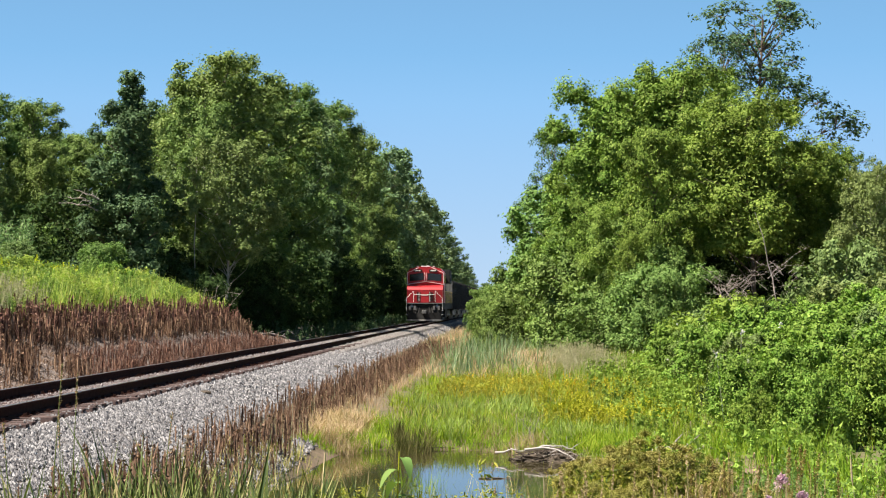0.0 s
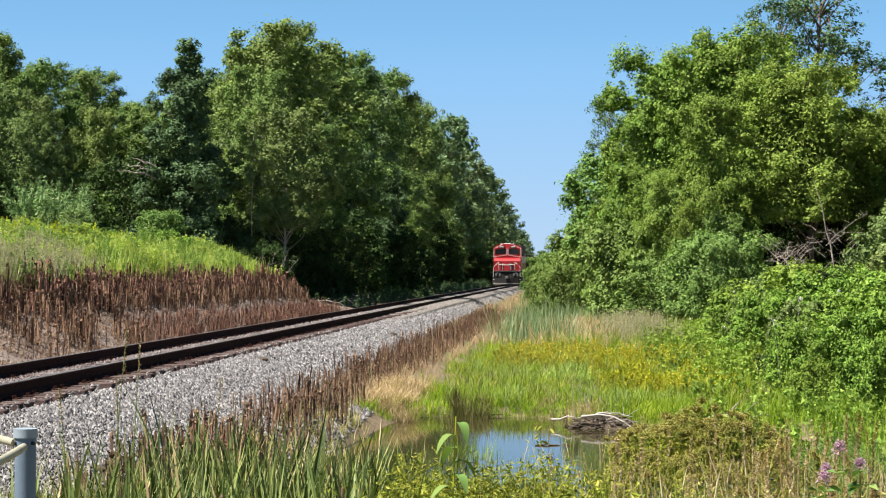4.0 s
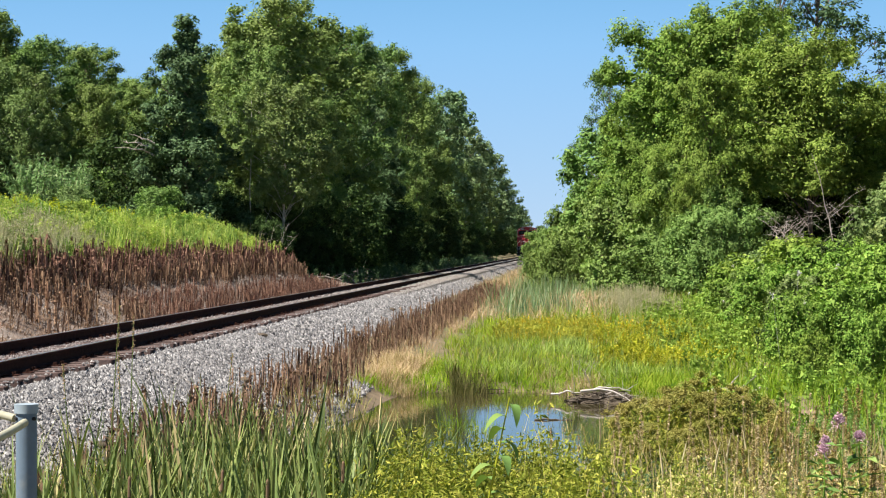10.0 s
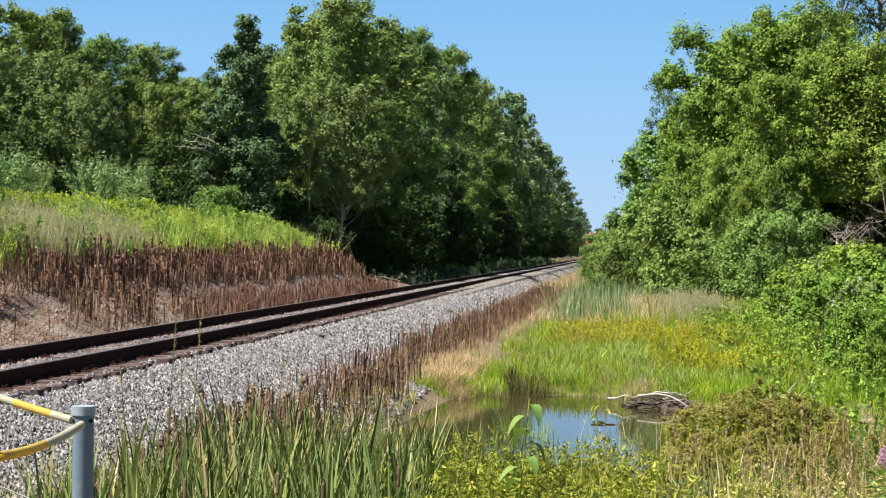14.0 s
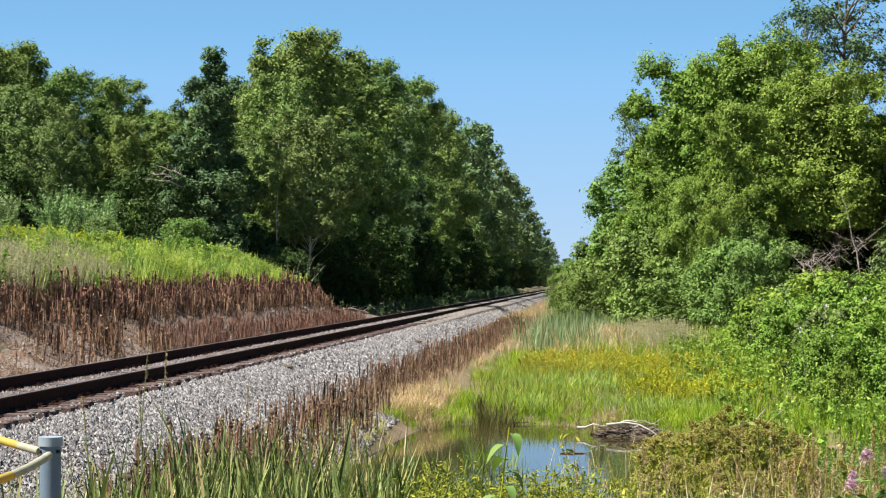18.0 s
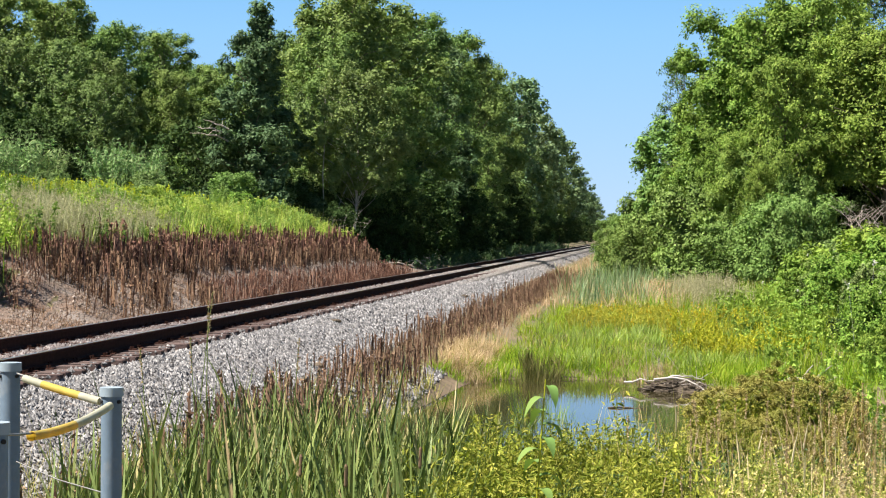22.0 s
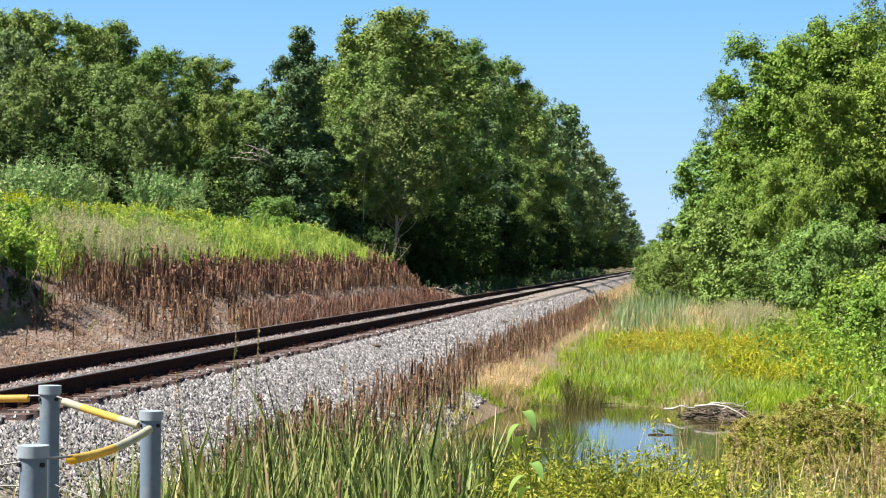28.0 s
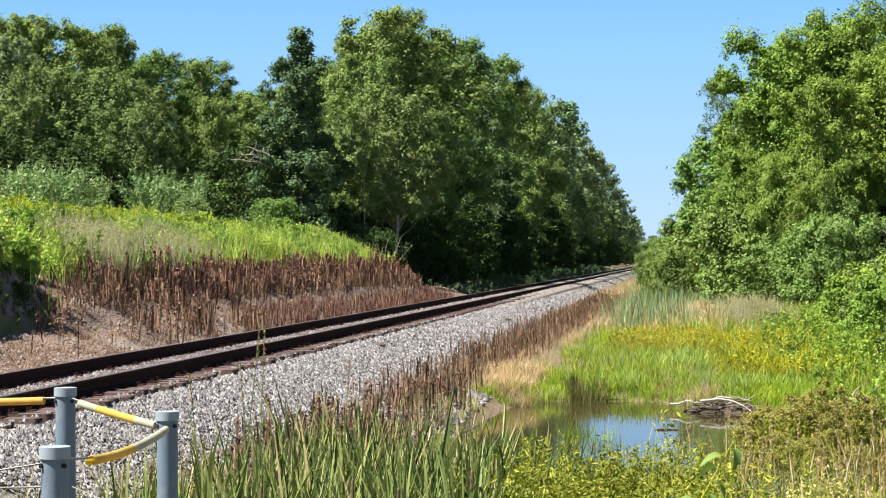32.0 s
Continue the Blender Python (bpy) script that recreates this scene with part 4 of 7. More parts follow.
# each row: kind, x, y, height wanted (kind's own height is scaled to it), width factor
H0 = dict(far=15, big=15, tall=17, aspen=16, birch=11.5, maple=14, high_maple=14, spruce=12.5, lacy=20, bush=3.4, hedge=6.5, shrub=2.4, thicket=3.4, alder=2.6, willow=2.3, under=4.0)
PLANTED = [
    # beyond the road
    ("big", -44.5, 131, 14.3, 1.0245), ("tall", -41, 134, 14.2, 1.107), ("aspen", -47.5, 136, 14.8, 1.15422), ("big", -38.2, 138, 12.6, 1.0196),
    ("aspen", -38.6, 152, 13.7, 0.936493), ("tall", -35.5, 142, 12.6, 1.1), ("big", -50.5, 140, 15.1, 1.03672), ("birch", -36, 128, 9.5, 1.0),
    ("birch", -41.5, 124, 10.0, 1.1), ("tall", -54, 150, 16.1, 1.13833), ("big", -46, 150, 15.5, 1.12156), ("under", -39.5, 120, 5.0, 1.2), ("under", -45.5, 122, 5.2, 1.2),
    ("tall", -33.8, 150, 11.2, 1.24428), ("big", -31.5, 158, 12.3, 1.1), ("big", -28, 160, 13.5, 1.1), ("tall", -42.5, 146, 13.3, 1.2427), ("big", -33.5, 136, 9.5, 0.9), ("aspen", -44, 126, 12.5, 1.1), ("birch", -38.5, 124, 10.0, 1.2),
    ("hedge", -34.2, 140, 6.0, 1.2), ("bush", -33.8, 133, 3.5, 1.1),
    ("birch", -34.6, 122, 8.0, 1.1), ("under", -36.8, 118, 4.6, 1.1), ("under", -42.5, 117, 5.0, 1.1), ("hedge", -34.5, 128, 6.0, 1.2), ("big", -47.5, 128, 13.5, 1.0), ("birch", -48.5, 124, 11.0, 1.2), ("hedge", -48.5, 118, 6.0, 1.1), ("big", -38.5, 165, 12.4, 1.27113), ("big", -52, 134, 14.2, 1.14),
    # between road and track, round the pointed tree
    ("big", -24.6, 133, 11.0, 0.95), ("tall", -22.8, 128, 12.0, 0.85), ("spruce", -19.55, 97, 11.0, 1.1), ("under", -21.6, 97.5, 5.0, 0.95), ("birch", -15.0, 99.5, 9.4, 1.02), ("tall", -17.4, 106, 12.0, 0.95), ("big", -14.6, 103, 7.0, 0.8),
    ("tall", -18.3, 116, 15.4, 1.17449), ("big", -17.2, 121, 15.1, 1.059), ("aspen", -20.8, 124, 13.5, 0.9), ("big", -22.5, 112, 8.5, 0.8),
    ("tall", -14.9, 108, 9.5, 0.9),
    # the row along the track
    ("big", -19.4, 134, 15.6, 0.95), ("tall", -18.0, 146, 17.0, 1.0), ("aspen", -18.4, 158, 17.2, 0.95), ("big", -18.2, 168, 17.6, 0.9), ("tall", -18.6, 184, 18.9, 1.0),
    ("big", -17.8, 198, 17.9, 0.9), ("tall", -18.4, 212, 19.3, 1.0), ("aspen", -17.8, 232, 18.9, 1.0), ("big", -18.0, 256, 18.1, 1.0), ("tall", -18.6, 282, 17.6, 1.1),
    ("big", -18.4, 312, 17.2, 1.1), ("aspen", -18.0, 345, 17.2, 1.2), ("tall", -18.0, 380, 15.8, 1.2), ("big", -16.8, 420, 13.4, 1.2), ("tall", -16.8, 460, 11.1, 1.2), ("big", -16.8, 520, 10.5, 1.2),
    # the two spruces here bring dark leaf colour in place of shade
    ("spruce", -15.0, 128, 8.2, 0.85), ("spruce", -14.8, 152, 9.3, 0.85), ("tall", -14.8, 176, 10.0, 0.9), ("big", -15.7, 204, 11.4, 0.9), ("birch", -15.5, 240, 11.4, 1.0), ("birch", -16.5, 285, 11.4, 1.0), ("birch", -16.5, 340, 10.4, 1.0),
    ("hedge", -15.4, 138, 5.2, 0.9), ("hedge", -15.2, 164, 5.8, 0.9), ("under", -15.0, 190, 6.5, 0.9), ("hedge", -15.7, 222, 7.0, 1.0), ("hedge", -15.5, 262, 7.0, 1.0), ("hedge", -16.3, 310, 7.0, 1.0),
    # the clump beyond the marsh
    ("lacy", 2.0, 136, 14.8, 0.85), ("maple", 4.8, 110, 15.0, 0.97), ("high_maple", 8.6, 108, 15.3, 1.0), ("maple", 6.3, 100, 11.5, 0.75), ("high_maple", 11.4, 101.5, 12.8, 1.05), ("high_maple", 15.0, 104, 10.2, 1.0), ("maple", 3.4, 117, 12.0, 0.85), ("maple", 6.4, 118, 14.5, 1.0), ("big", 10.6, 120, 14.5, 1.0), ("big", 15.5, 124, 12.0, 1.0), ("hedge", 6.6, 97.5, 5.4, 0.85), ("hedge", 5.4, 104, 7.0, 1.0), ("lacy", 13.4, 118, 20.6, 1.25), ("lacy", 11.6, 121, 19.0, 0.8),
    ("maple", 13.0, 119, 11.8, 0.95), ("lacy", 17.8, 113, 10.9, 0.810449), ("maple", 16.6, 106, 8.2, 0.9), ("birch", 17.2, 99, 9.0, 0.95), ("bush", 15.0, 93, 3.8, 0.9), ("hedge", 20, 100, 8.0, 1.1), ("hedge", 19.5, 112, 8.5, 1.1),
    ("hedge", 0.6, 136, 5.8, 0.7), ("hedge", 1.3, 129, 9.8, 0.95), ("hedge", 2.4, 121, 10.0, 1.0), ("hedge", 3.4, 112, 8.0, 0.95), ("bush", -2.95, 150, 4.1, 0.6), ("bush", -1.3, 112, 3.3, 0.8), ("bush", -0.6, 152, 4.2, 0.9), ("far", -13.6, 425, 7.0, 0.5), ("far", -14.8, 500, 8.6, 0.95), ("far", -19.0, 560, 10.0, 1.1), ("far", -13.6, 640, 8.5, 0.8), ("bush", -0.9, 140, 4.0, 0.85),
    ("bush", 0.4, 122, 5.4, 0.9), ("bush", 2.2, 106, 5.4, 0.85), ("bush", 4.3, 101, 3.4, 1.1), ("maple", 3.7, 106, 8.4, 0.75), ("maple", 5.3, 99, 6.2, 0.75), ("maple", 1.6, 112, 7.0, 0.75), ("bush", 6.6, 97, 4.4, 1.0), ("bush", 6.5, 95.5, 4.2, 0.7),
    ("bush", 11.2, 84, 2.0, 1.0), ("bush", 13.6, 84, 2.4, 1.1), ("under", 11.2, 107, 4.6, 0.9), ("under", 13.2, 108, 6.2, 0.9), ("under", 15.0, 110, 7.0, 0.9), ("under", 12.2, 112, 7.5, 0.9), ("alder", 13.2, 83, 4.6, 0.8), ("bush", -1.2, 170, 4.6, 0.9), ("bush", -1.3, 200, 5.0, 1.0), ("hedge", -1.6, 235, 6.2, 1.24184), ("hedge", -1.9, 290, 7.7, 1.31287),
    ("hedge", -3.4, 290, 5.2, 1.1), ("bush", -3.7, 380, 5.4, 0.55), ("bush", -3.0, 235, 3.6, 1.1), ("bush", -3.9, 480, 6.0, 0.5), ("bush", -2.6, 190, 3.0, 1.0),
    # shrubs round the marsh
    ("shrub", 5.4, 60, 1.9, 0.95), ("shrub", 7.1, 60, 2.4, 1.0), ("thicket", 9.1, 62, 2.5, 1.0), ("thicket", 10.6, 60, 2.8, 1.0), ("alder", 6.4, 70, 2.3, 1.0), ("thicket", 8.9, 72, 2.6, 1.0),
    ("alder", 8.2, 44, 2.3, 0.9), ("shrub", 6.6, 47, 2.0, 1.0), ("alder", 5, 46.5, 1.4, 0.9), ("shrub", 7.2, 66, 2.6, 1.1), ("shrub", 5, 67, 1.9, 1.0), ("shrub", 4.6, 43, 1.45, 0.8), ("shrub", 5.9, 43, 1.7, 0.85), ("shrub", 7.2, 43, 2.0, 0.9), ("alder", 5.9, 52, 1.8, 0.95), ("shrub", 7.8, 52, 2.4, 1.0),
    ("shrub", 5.2, 36, 1.3, 0.7), ("shrub", 4.2, 36.5, 1.0, 0.65), ("shrub", 6.3, 37, 1.7, 0.8), ("alder", 11.8, 72, 3.2, 1.1), ("thicket", 9.4, 50, 2.4, 1.0),
    # the under rows here paint in the dark gaps between shrubs
    ("under", 6.2, 56.5, 1.5, 0.8), ("under", 8.5, 57, 2.2, 0.8), ("under", 4.7, 49, 1.0, 0.8), ("under", 9.9, 54.5, 2.4, 0.7), ("under", 7, 49.6, 1.6, 0.7), ("under", 8, 63.5, 2.6, 0.7), ("bush", 5.6, 63.5, 1.9, 0.9), ("bush", 8.8, 47, 2.2, 0.8),
    # willows and bushes on the bank
    ("willow", -20.9, 77, 2.6, 0.95), ("willow", -19.9, 76.5, 1.8, 0.8), ("willow", -24.5, 74, 2.8, 1.0), ("willow", -26.5, 76, 2.8, 1.0), ("willow", -23.3, 75, 2.1, 0.7), ("bush", -17.2, 80, 1.9, 1.0), ("shrub", -19.3, 81, 0.8, 0.8),
    ("willow", -28.6, 80, 2.4, 1.0), ("alder", -14.5, 36.5, 0.9, 1.0),
    ("alder", -14.3, 38.6, 0.75, 1.0), ("under", -15.1, 95.5, 2.4, 0.8), ("under", -16.4, 94.3, 1.7, 0.8), ("under", -14.6, 101.5, 3.2, 0.8), ("under", -13.4, 101, 2.4, 0.8), ("under", -16.0, 100.5, 3.2, 0.8), ("under", -17.4, 99.5, 2.8, 0.8), ("under", -12.6, 102, 2.2, 0.7), ("under", -13.6, 38.9, 0.35, 1.2), ("shrub", -14.5, 41.2, 0.8, 0.9), ("alder", -15.3, 43, 0.9, 0.8), ("shrub", -15.6, 44.5, 1.1, 0.8), ("shrub", -16.6, 50, 1.0, 0.8), ("alder", -18, 58, 1.2, 0.9), ("shrub", -17, 66, 1.0, 1.0), ("alder", -18.6, 72, 1.5, 1.0), ("shrub", -16.4, 78, 1.2, 1.0),
]
for kind, x, y, h, w in PLANTED:
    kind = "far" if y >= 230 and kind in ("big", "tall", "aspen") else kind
    s = h / H0[kind]
    ob = put(MASTER[kind], x, y, wood.uniform(0, 360), s)
    ob.scale = (s * w, s * w, s)
# near-black bushes added along the wood's foot in place of its shade
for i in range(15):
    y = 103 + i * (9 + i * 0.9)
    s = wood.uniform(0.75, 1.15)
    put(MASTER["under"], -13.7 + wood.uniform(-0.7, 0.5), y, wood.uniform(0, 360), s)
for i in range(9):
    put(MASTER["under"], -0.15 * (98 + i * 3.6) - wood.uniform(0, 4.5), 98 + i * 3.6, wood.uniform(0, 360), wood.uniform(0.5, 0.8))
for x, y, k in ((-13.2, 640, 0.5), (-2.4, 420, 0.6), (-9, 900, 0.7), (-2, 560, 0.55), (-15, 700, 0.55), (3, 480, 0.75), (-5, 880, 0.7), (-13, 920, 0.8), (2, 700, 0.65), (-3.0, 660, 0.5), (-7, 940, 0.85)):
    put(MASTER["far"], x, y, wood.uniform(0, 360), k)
for ob in MASTER.values():
    for o in (*ob.children_recursive, ob):
        bpy.data.objects.remove(o)

# far woods that close the horizon
fr = np.random.default_rng(4)
n = 9000
ang = fr.uniform(0, 2 * math.pi, n)
rad = fr.uniform(560, 700, n)
fx, fy = rad * np.sin(ang), rad * np.cos(ang) + 200
cz = np.stack([fx, fy, height(fx, fy) + fr.uniform(0, 1, n) ** 0.8 * (9 + 3 * np.sin(ang * 37))], 1)
lv, lf = leaf_quads(fr, cz, fr.normal(0, 1, (n, 3)), 4.0)
ok = ~((np.abs(fx) < 25) & (fy > 0))
lf = lf[ok]
tagged(new("distant_woods", mesh_of("distant_woods", lv, lf, MAT["leaf"])), "distant line of green woods", "woods", kind="stuff")

# ---- grasses, reeds and weeds ----


def blade(h, w, bend, rows=3, twist=0.0):
    """A tapering leaf blade of one strip."""
    v, f = [], []
    for i in range(rows + 1):
        k = i / rows
        x, z = bend * k * k * h, h * k * (1 - 0.25 * abs(bend) * k)
        ww = w * (1 - k) ** 0.6 * (0.75 + 0.5 * min(1, 3 * k)) / 2 + 0.0008
        a = twist * k
        v += [(x - ww * math.sin(a), -ww * math.cos(a), z), (x + ww * math.sin(a), ww * math.cos(a), z)]
    for i in range(rows):
        f.append((2 * i, 2 * i + 1, 2 * i + 3, 2 * i + 2))
    return np.array(v), np.array(f)


def turn(vf, yaw, shift=(0, 0, 0), tilt=0.0):
    v, f = vf
    c, s = math.cos(yaw), math.sin(yaw)
    x, y, z = v[:, 0] + v[:, 2] * tilt, v[:, 1], v[:, 2]
    return np.stack([x * c - y * s + shift[0], x * s + y * c + shift[1], z + shift[2]], 1), f


def tuft(seed, h, w, n, spread, bend=0.35, rows=3):
    r = random.Random(seed)
    return join([turn(blade(h * r.uniform(0.55, 1.0), w * r.uniform(0.7, 1.2), r.uniform(0.05, bend), rows, r.uniform(-0.8, 0.8)), r.uniform(0, 6.28),
                      (r.uniform(-spread, spread), r.uniform(-spread, spread), 0), r.uniform(0, 0.2)) for _ in range(n)])


def spire(seed, h, w, n, leaf, top=0.45):
    """A stiff stalk with ragged seed clusters or leaves up it."""
    r = random.Random(seed)
    rr = np.random.default_rng(seed)
    lean = (r.uniform(-0.06, 0.06), r.uniform(-0.06, 0.06))
    v, f = tube([(0, 0, 0), (lean[0] * h * 0.5, lean[1] * h * 0.5, h * 0.5), (lean[0] * h, lean[1] * h, h)], [w, w * 0.8, w * 0.3], 3)
    z = rr.uniform(top, 1.0, n) * h
    c = np.stack([lean[0] * z + rr.normal(0, leaf * 0.5, n), lean[1] * z + rr.normal(0, leaf * 0.5, n), z], 1)
    q = np.concatenate([f[:, (0, 1, 2)], f[:, (0, 2, 3)]])
    return join([(v, q), leaf_tris(rr, c, rr.normal(0, 1, (n, 3)), leaf * 1.25, 1.8)])


def dock_spire(seed, h):
    """A dead dock stalk: an upright ragged column of dry seed husks."""
    r = random.Random(seed)
    rr = np.random.default_rng(seed)
    lean = (r.uniform(-0.07, 0.07), r.uniform(-0.07, 0.07))
    ks = np.linspace(0, 1, 7)
    rad = [0.005, 0.007] + [r.uniform(0.01, 0.022) for _ in range(4)] + [0.004]
    v, f = tube([(lean[0] * h * k + r.uniform(-0.006, 0.006), lean[1] * h * k + r.uniform(-0.006, 0.006), h * k) for k in ks], rad, 3)
    q = np.concatenate([f[:, (0, 1, 2)], f[:, (0, 2, 3)]])
    n = 18
    z = rr.uniform(0.12, 1.0, n) * h
    c = np.stack([lean[0] * z + rr.normal(0, 0.022, n), lean[1] * z + rr.normal(0, 0.022, n), z], 1)
    return join([(v, q), leaf_tris(rr, c, rr.normal(0, 1, (n, 3)), 0.03, 2.2)])


def fine_forb(seed, h, n, leaf, stems=5, spread=0.14, long=2.4):
    """A leafy herb seen from near: many small folded leaves."""
    r = random.Random(seed)
    out = []
    for k in range(stems):
        rr = np.random.default_rng(seed * 31 + k)
        hh, lx, ly = h * r.uniform(0.7, 1.0), r.uniform(-0.16, 0.16), r.uniform(-0.16, 0.16)
        sx, sy = r.uniform(-spread, spread), r.uniform(-spread, spread)
        out.append(tube([(sx, sy, 0), (sx + lx * hh * 0.5, sy + ly * hh * 0.5, hh * 0.5), (sx + lx * hh, sy + ly * hh, hh)], [0.004, 0.003, 0.001], 3))
        z = rr.uniform(0.3, 1.0, n) * hh
        w = 0.03 + 0.05 * (1 - z / hh)
        c = np.stack([sx + lx * z + rr.normal(0, 1, n) * w, sy + ly * z + rr.normal(0, 1, n) * w, z], 1)
        out.append(leaf_quads(rr, c, rr.normal(0, 0.6, (n, 3)) + (0, 0, 0.3), leaf, long))
    return join(out)


def forb(seed, h, n, leaf, stems=4, spread=0.12):
    """A leafy herb: thin stems with leaves all the way."""
    r = random.Random(seed)
    return join([turn(spire(seed * 17 + k, h * r.uniform(0.7, 1.0), 0.004, n, leaf, 0.15), r.uniform(0, 6.28), (r.uniform(-spread, spread), r.uniform(-spread, spread), 0), r.uniform(0, 0.25)) for k in range(stems)])


def sow(name, label, category, mat, templates, n, x0, x1, y0, y1, smin=0.7, smax=1.2, seed=1, lift=-0.02, clump=0.0, clump_scale=1.0, edge=None, tilt=0.12, rim_x=0.18, uneven=0.25):
    """Many plants over a stretch of ground, thinned into clumps; edge(x, y) gives the share kept."""
    rg = np.random.default_rng(seed)
    x, y = rg.uniform(x0, x1, n), rg.uniform(y0, y1, n)
    keep = np.ones(n, bool)
    if clump:
        keep &= rg.uniform(0, 1, n) < np.clip(0.5 + clump * wave(x, y, clump_scale * 2.2, seed * 1.3) * 1.2 + 0.5 * (1 - clump), 0, 1)
    if edge is not None:
        keep &= rg.uniform(0, 1, n) < edge(x, y)
    # ragged borders instead of straight ones
    mx, my = max(0.25, rim_x * (x1 - x0)), max(0.6, 0.08 * (y1 - y0))
    rim = np.minimum(np.minimum(x - x0, x1 - x) / mx, np.minimum(y - y0, y1 - y) / my)
    keep &= rg.uniform(0, 1, n) < np.clip(rim * 0.9 + 0.35 * wave(x, y, 1.7, seed * 0.7), 0, 1)
    x, y = x[keep], y[keep]
    z = height(x, y)
    dry = np.where((x < -5.1) & (x > -8), np.maximum(z, bed_height(x - TRACK_X)), z)
    p = np.stack([x, y, dry + lift], 1)
    m = len(p)
    grown = 1 + uneven * (0.6 * wave(x, y, 1.3, seed * 2.1) + 0.6 * wave(x, y, 4.1, seed * 0.9))
    v, f = scatter(templates, p, rg.uniform(smin, smax, m) * grown, rg.uniform(0, 6.28, m), rg.uniform(0, tilt, m), rg.uniform(0, 6.28, m))
    return tagged(new(name, mesh_of(name, v, f, MAT[mat])), label, category, kind="stuff")


def ramp01(a, a0, a1):
    return np.clip((a - a0) / (a1 - a0), 0, 1)


def on_land(x, y):
    return (height(x, y) > WATER_Z - 0.04).astype(float)


dock = [dock_spire(30 + k, 0.62) for k in range(9)]


def weed_room(x, y):
    """Where dead weeds stand on the bank: two belts with a bare ledge between, and washed gravel chutes."""
    belts = np.maximum(0.15 + 0.85 * ramp01(x, -11.5, -12.6), 0.95 * ramp01(y, 43, 49))
    ledge = 1 - 0.85 * np.clip(1 - np.abs(x + 12.15 + 0.18 * np.sin(y * 0.35)) / 0.28, 0, 1) * ramp01(y, 52, 60)
    run = 45.4 - 3.4 * (x + 10.8) + 0.5 * np.sin(x * 4)
    chute = 1 - 0.95 * np.clip(1.6 - np.abs(y - run) / 1.0, 0, 1) * ramp01(x, -13.0, -12.6)
    run2 = 39.0 - 1.2 * (x + 11.5)
    chute2 = 1 - 0.85 * np.clip(1.8 - np.abs(y - run2) / 1.6, 0, 1) * ramp01(x, -12.9, -12.4)
    return belts * ledge * chute * chute2 * (0.1 + 0.9 * ramp01(y, 37, 44)) * np.where((y < 41.2) & (x < -12.7), 0.1, 1.0)


def log_view(x, y):
    """Thinner growth round the fallen logs by the pond."""
    return np.where((x > 1.0) & (x < 3.8) & (y > 23) & (y < 37.2), 0.25, 1.0)


sow("dead_weeds", "dead reddish-brown weed stalks on the stony bank", "weeds", "maroon", dock, 6600, -13.7, -12.25, 33, 92, 0.4, 1.15, 2, tilt=0.12,
    clump=0.95, clump_scale=0.75, edge=weed_room, rim_x=0.06, uneven=0.5)
sow("dead_weeds", "dead reddish-brown weed stalks on the bank's near foot", "weeds", "maroon", dock, 4000, -12.25, -10.75, 33, 51, 0.4, 1.1, 88, tilt=0.12,
    clump=0.95, clump_scale=0.75, edge=weed_room, rim_x=0.06, uneven=0.5)
sow("dead_weeds", "low dead reddish weeds below the bank's bare ledge", "weeds", "maroon", dock, 7600, -12.25, -10.75, 49, 92, 0.28, 0.72, 89, tilt=0.12,
    clump=0.95, clump_scale=0.6, edge=weed_room, rim_x=0.06, uneven=0.5)
sow("dead_weeds", "dead reddish-brown weed stalks at the bank's crest", "weeds", "maroon", dock, 3600, -13.9, -12.7, 41.5, 92, 0.6, 1.35, 3, clump=0.6, clump_scale=0.8, uneven=0.5)
sow("dead_weeds", "brown dead weed stalks along the ballast's foot", "weeds", "brown", dock, 9400, -5.7, -4.0, 17, 125, 0.28, 0.78, 4, clump=0.6, clump_scale=0.8,
    edge=lambda x, y: (0.12 + 0.88 * ramp01(y, 22, 48)) * (0.3 + 0.7 * ramp01(x, -5.7, -5.1)))
sow("dead_weeds", "scattered brown weed stalks by the cattails", "weeds", "brown", dock, 700, -5.2, -3.6, 13, 27, 0.6, 1.2, 5, clump=0.5)
bs = np.random.default_rng(77)
bn = 17000
bsx, bsy = bs.uniform(-13.4, -10.5, bn), bs.uniform(24, 92, bn)
v, f = scatter(stone_templates(8), np.stack([bsx, bsy, height(bsx, bsy) + 0.02], 1), bs.uniform(0.0, 1.0, bn) ** 2.5 * 0.036 + 0.014, bs.uniform(0, 6.28, bn))
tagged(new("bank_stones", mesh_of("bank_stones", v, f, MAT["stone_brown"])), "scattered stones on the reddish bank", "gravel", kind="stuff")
# near-black herbs added so the hollow's shade sits in their colour
sow("bank_herbs", "herbs in the bank's hollow, shade painted into their near-black leaves", "herbs", "leaf_painted_shade", [forb(64 + k, 0.6, 14, 0.045) for k in range(4)], 260, -14.1, -13.3, 34.5, 40.6, 0.3, 0.5, 73, rim_x=0.05)
sow("dead_weeds", "dry tangled stalks round the bank's hollow", "weeds", "maroon", dock, 220, -13.9, -12.6, 38.5, 43.5, 0.25, 0.7, 92, tilt=0.7)
sow("dead_litter", "short dry stalks and litter on the bank's soil", "weeds", "brown", [tuft(280 + k, 0.2, 0.01, 5, 0.1, 0.8, 2) for k in range(4)], 4800, -13.2, -10.7, 31, 56, 0.4, 1.0, 93, tilt=0.5, clump=0.8, clump_scale=0.9)
grass = [tuft(50 + k, 0.75, 0.018, 6, 0.14, 0.35, 2) for k in range(6)]
herb = [forb(60 + k, 0.8, 11, 0.055) for k in range(5)]
stalky = [forb(260 + k, 1.3, 34, 0.04, 5, 0.16) for k in range(5)]
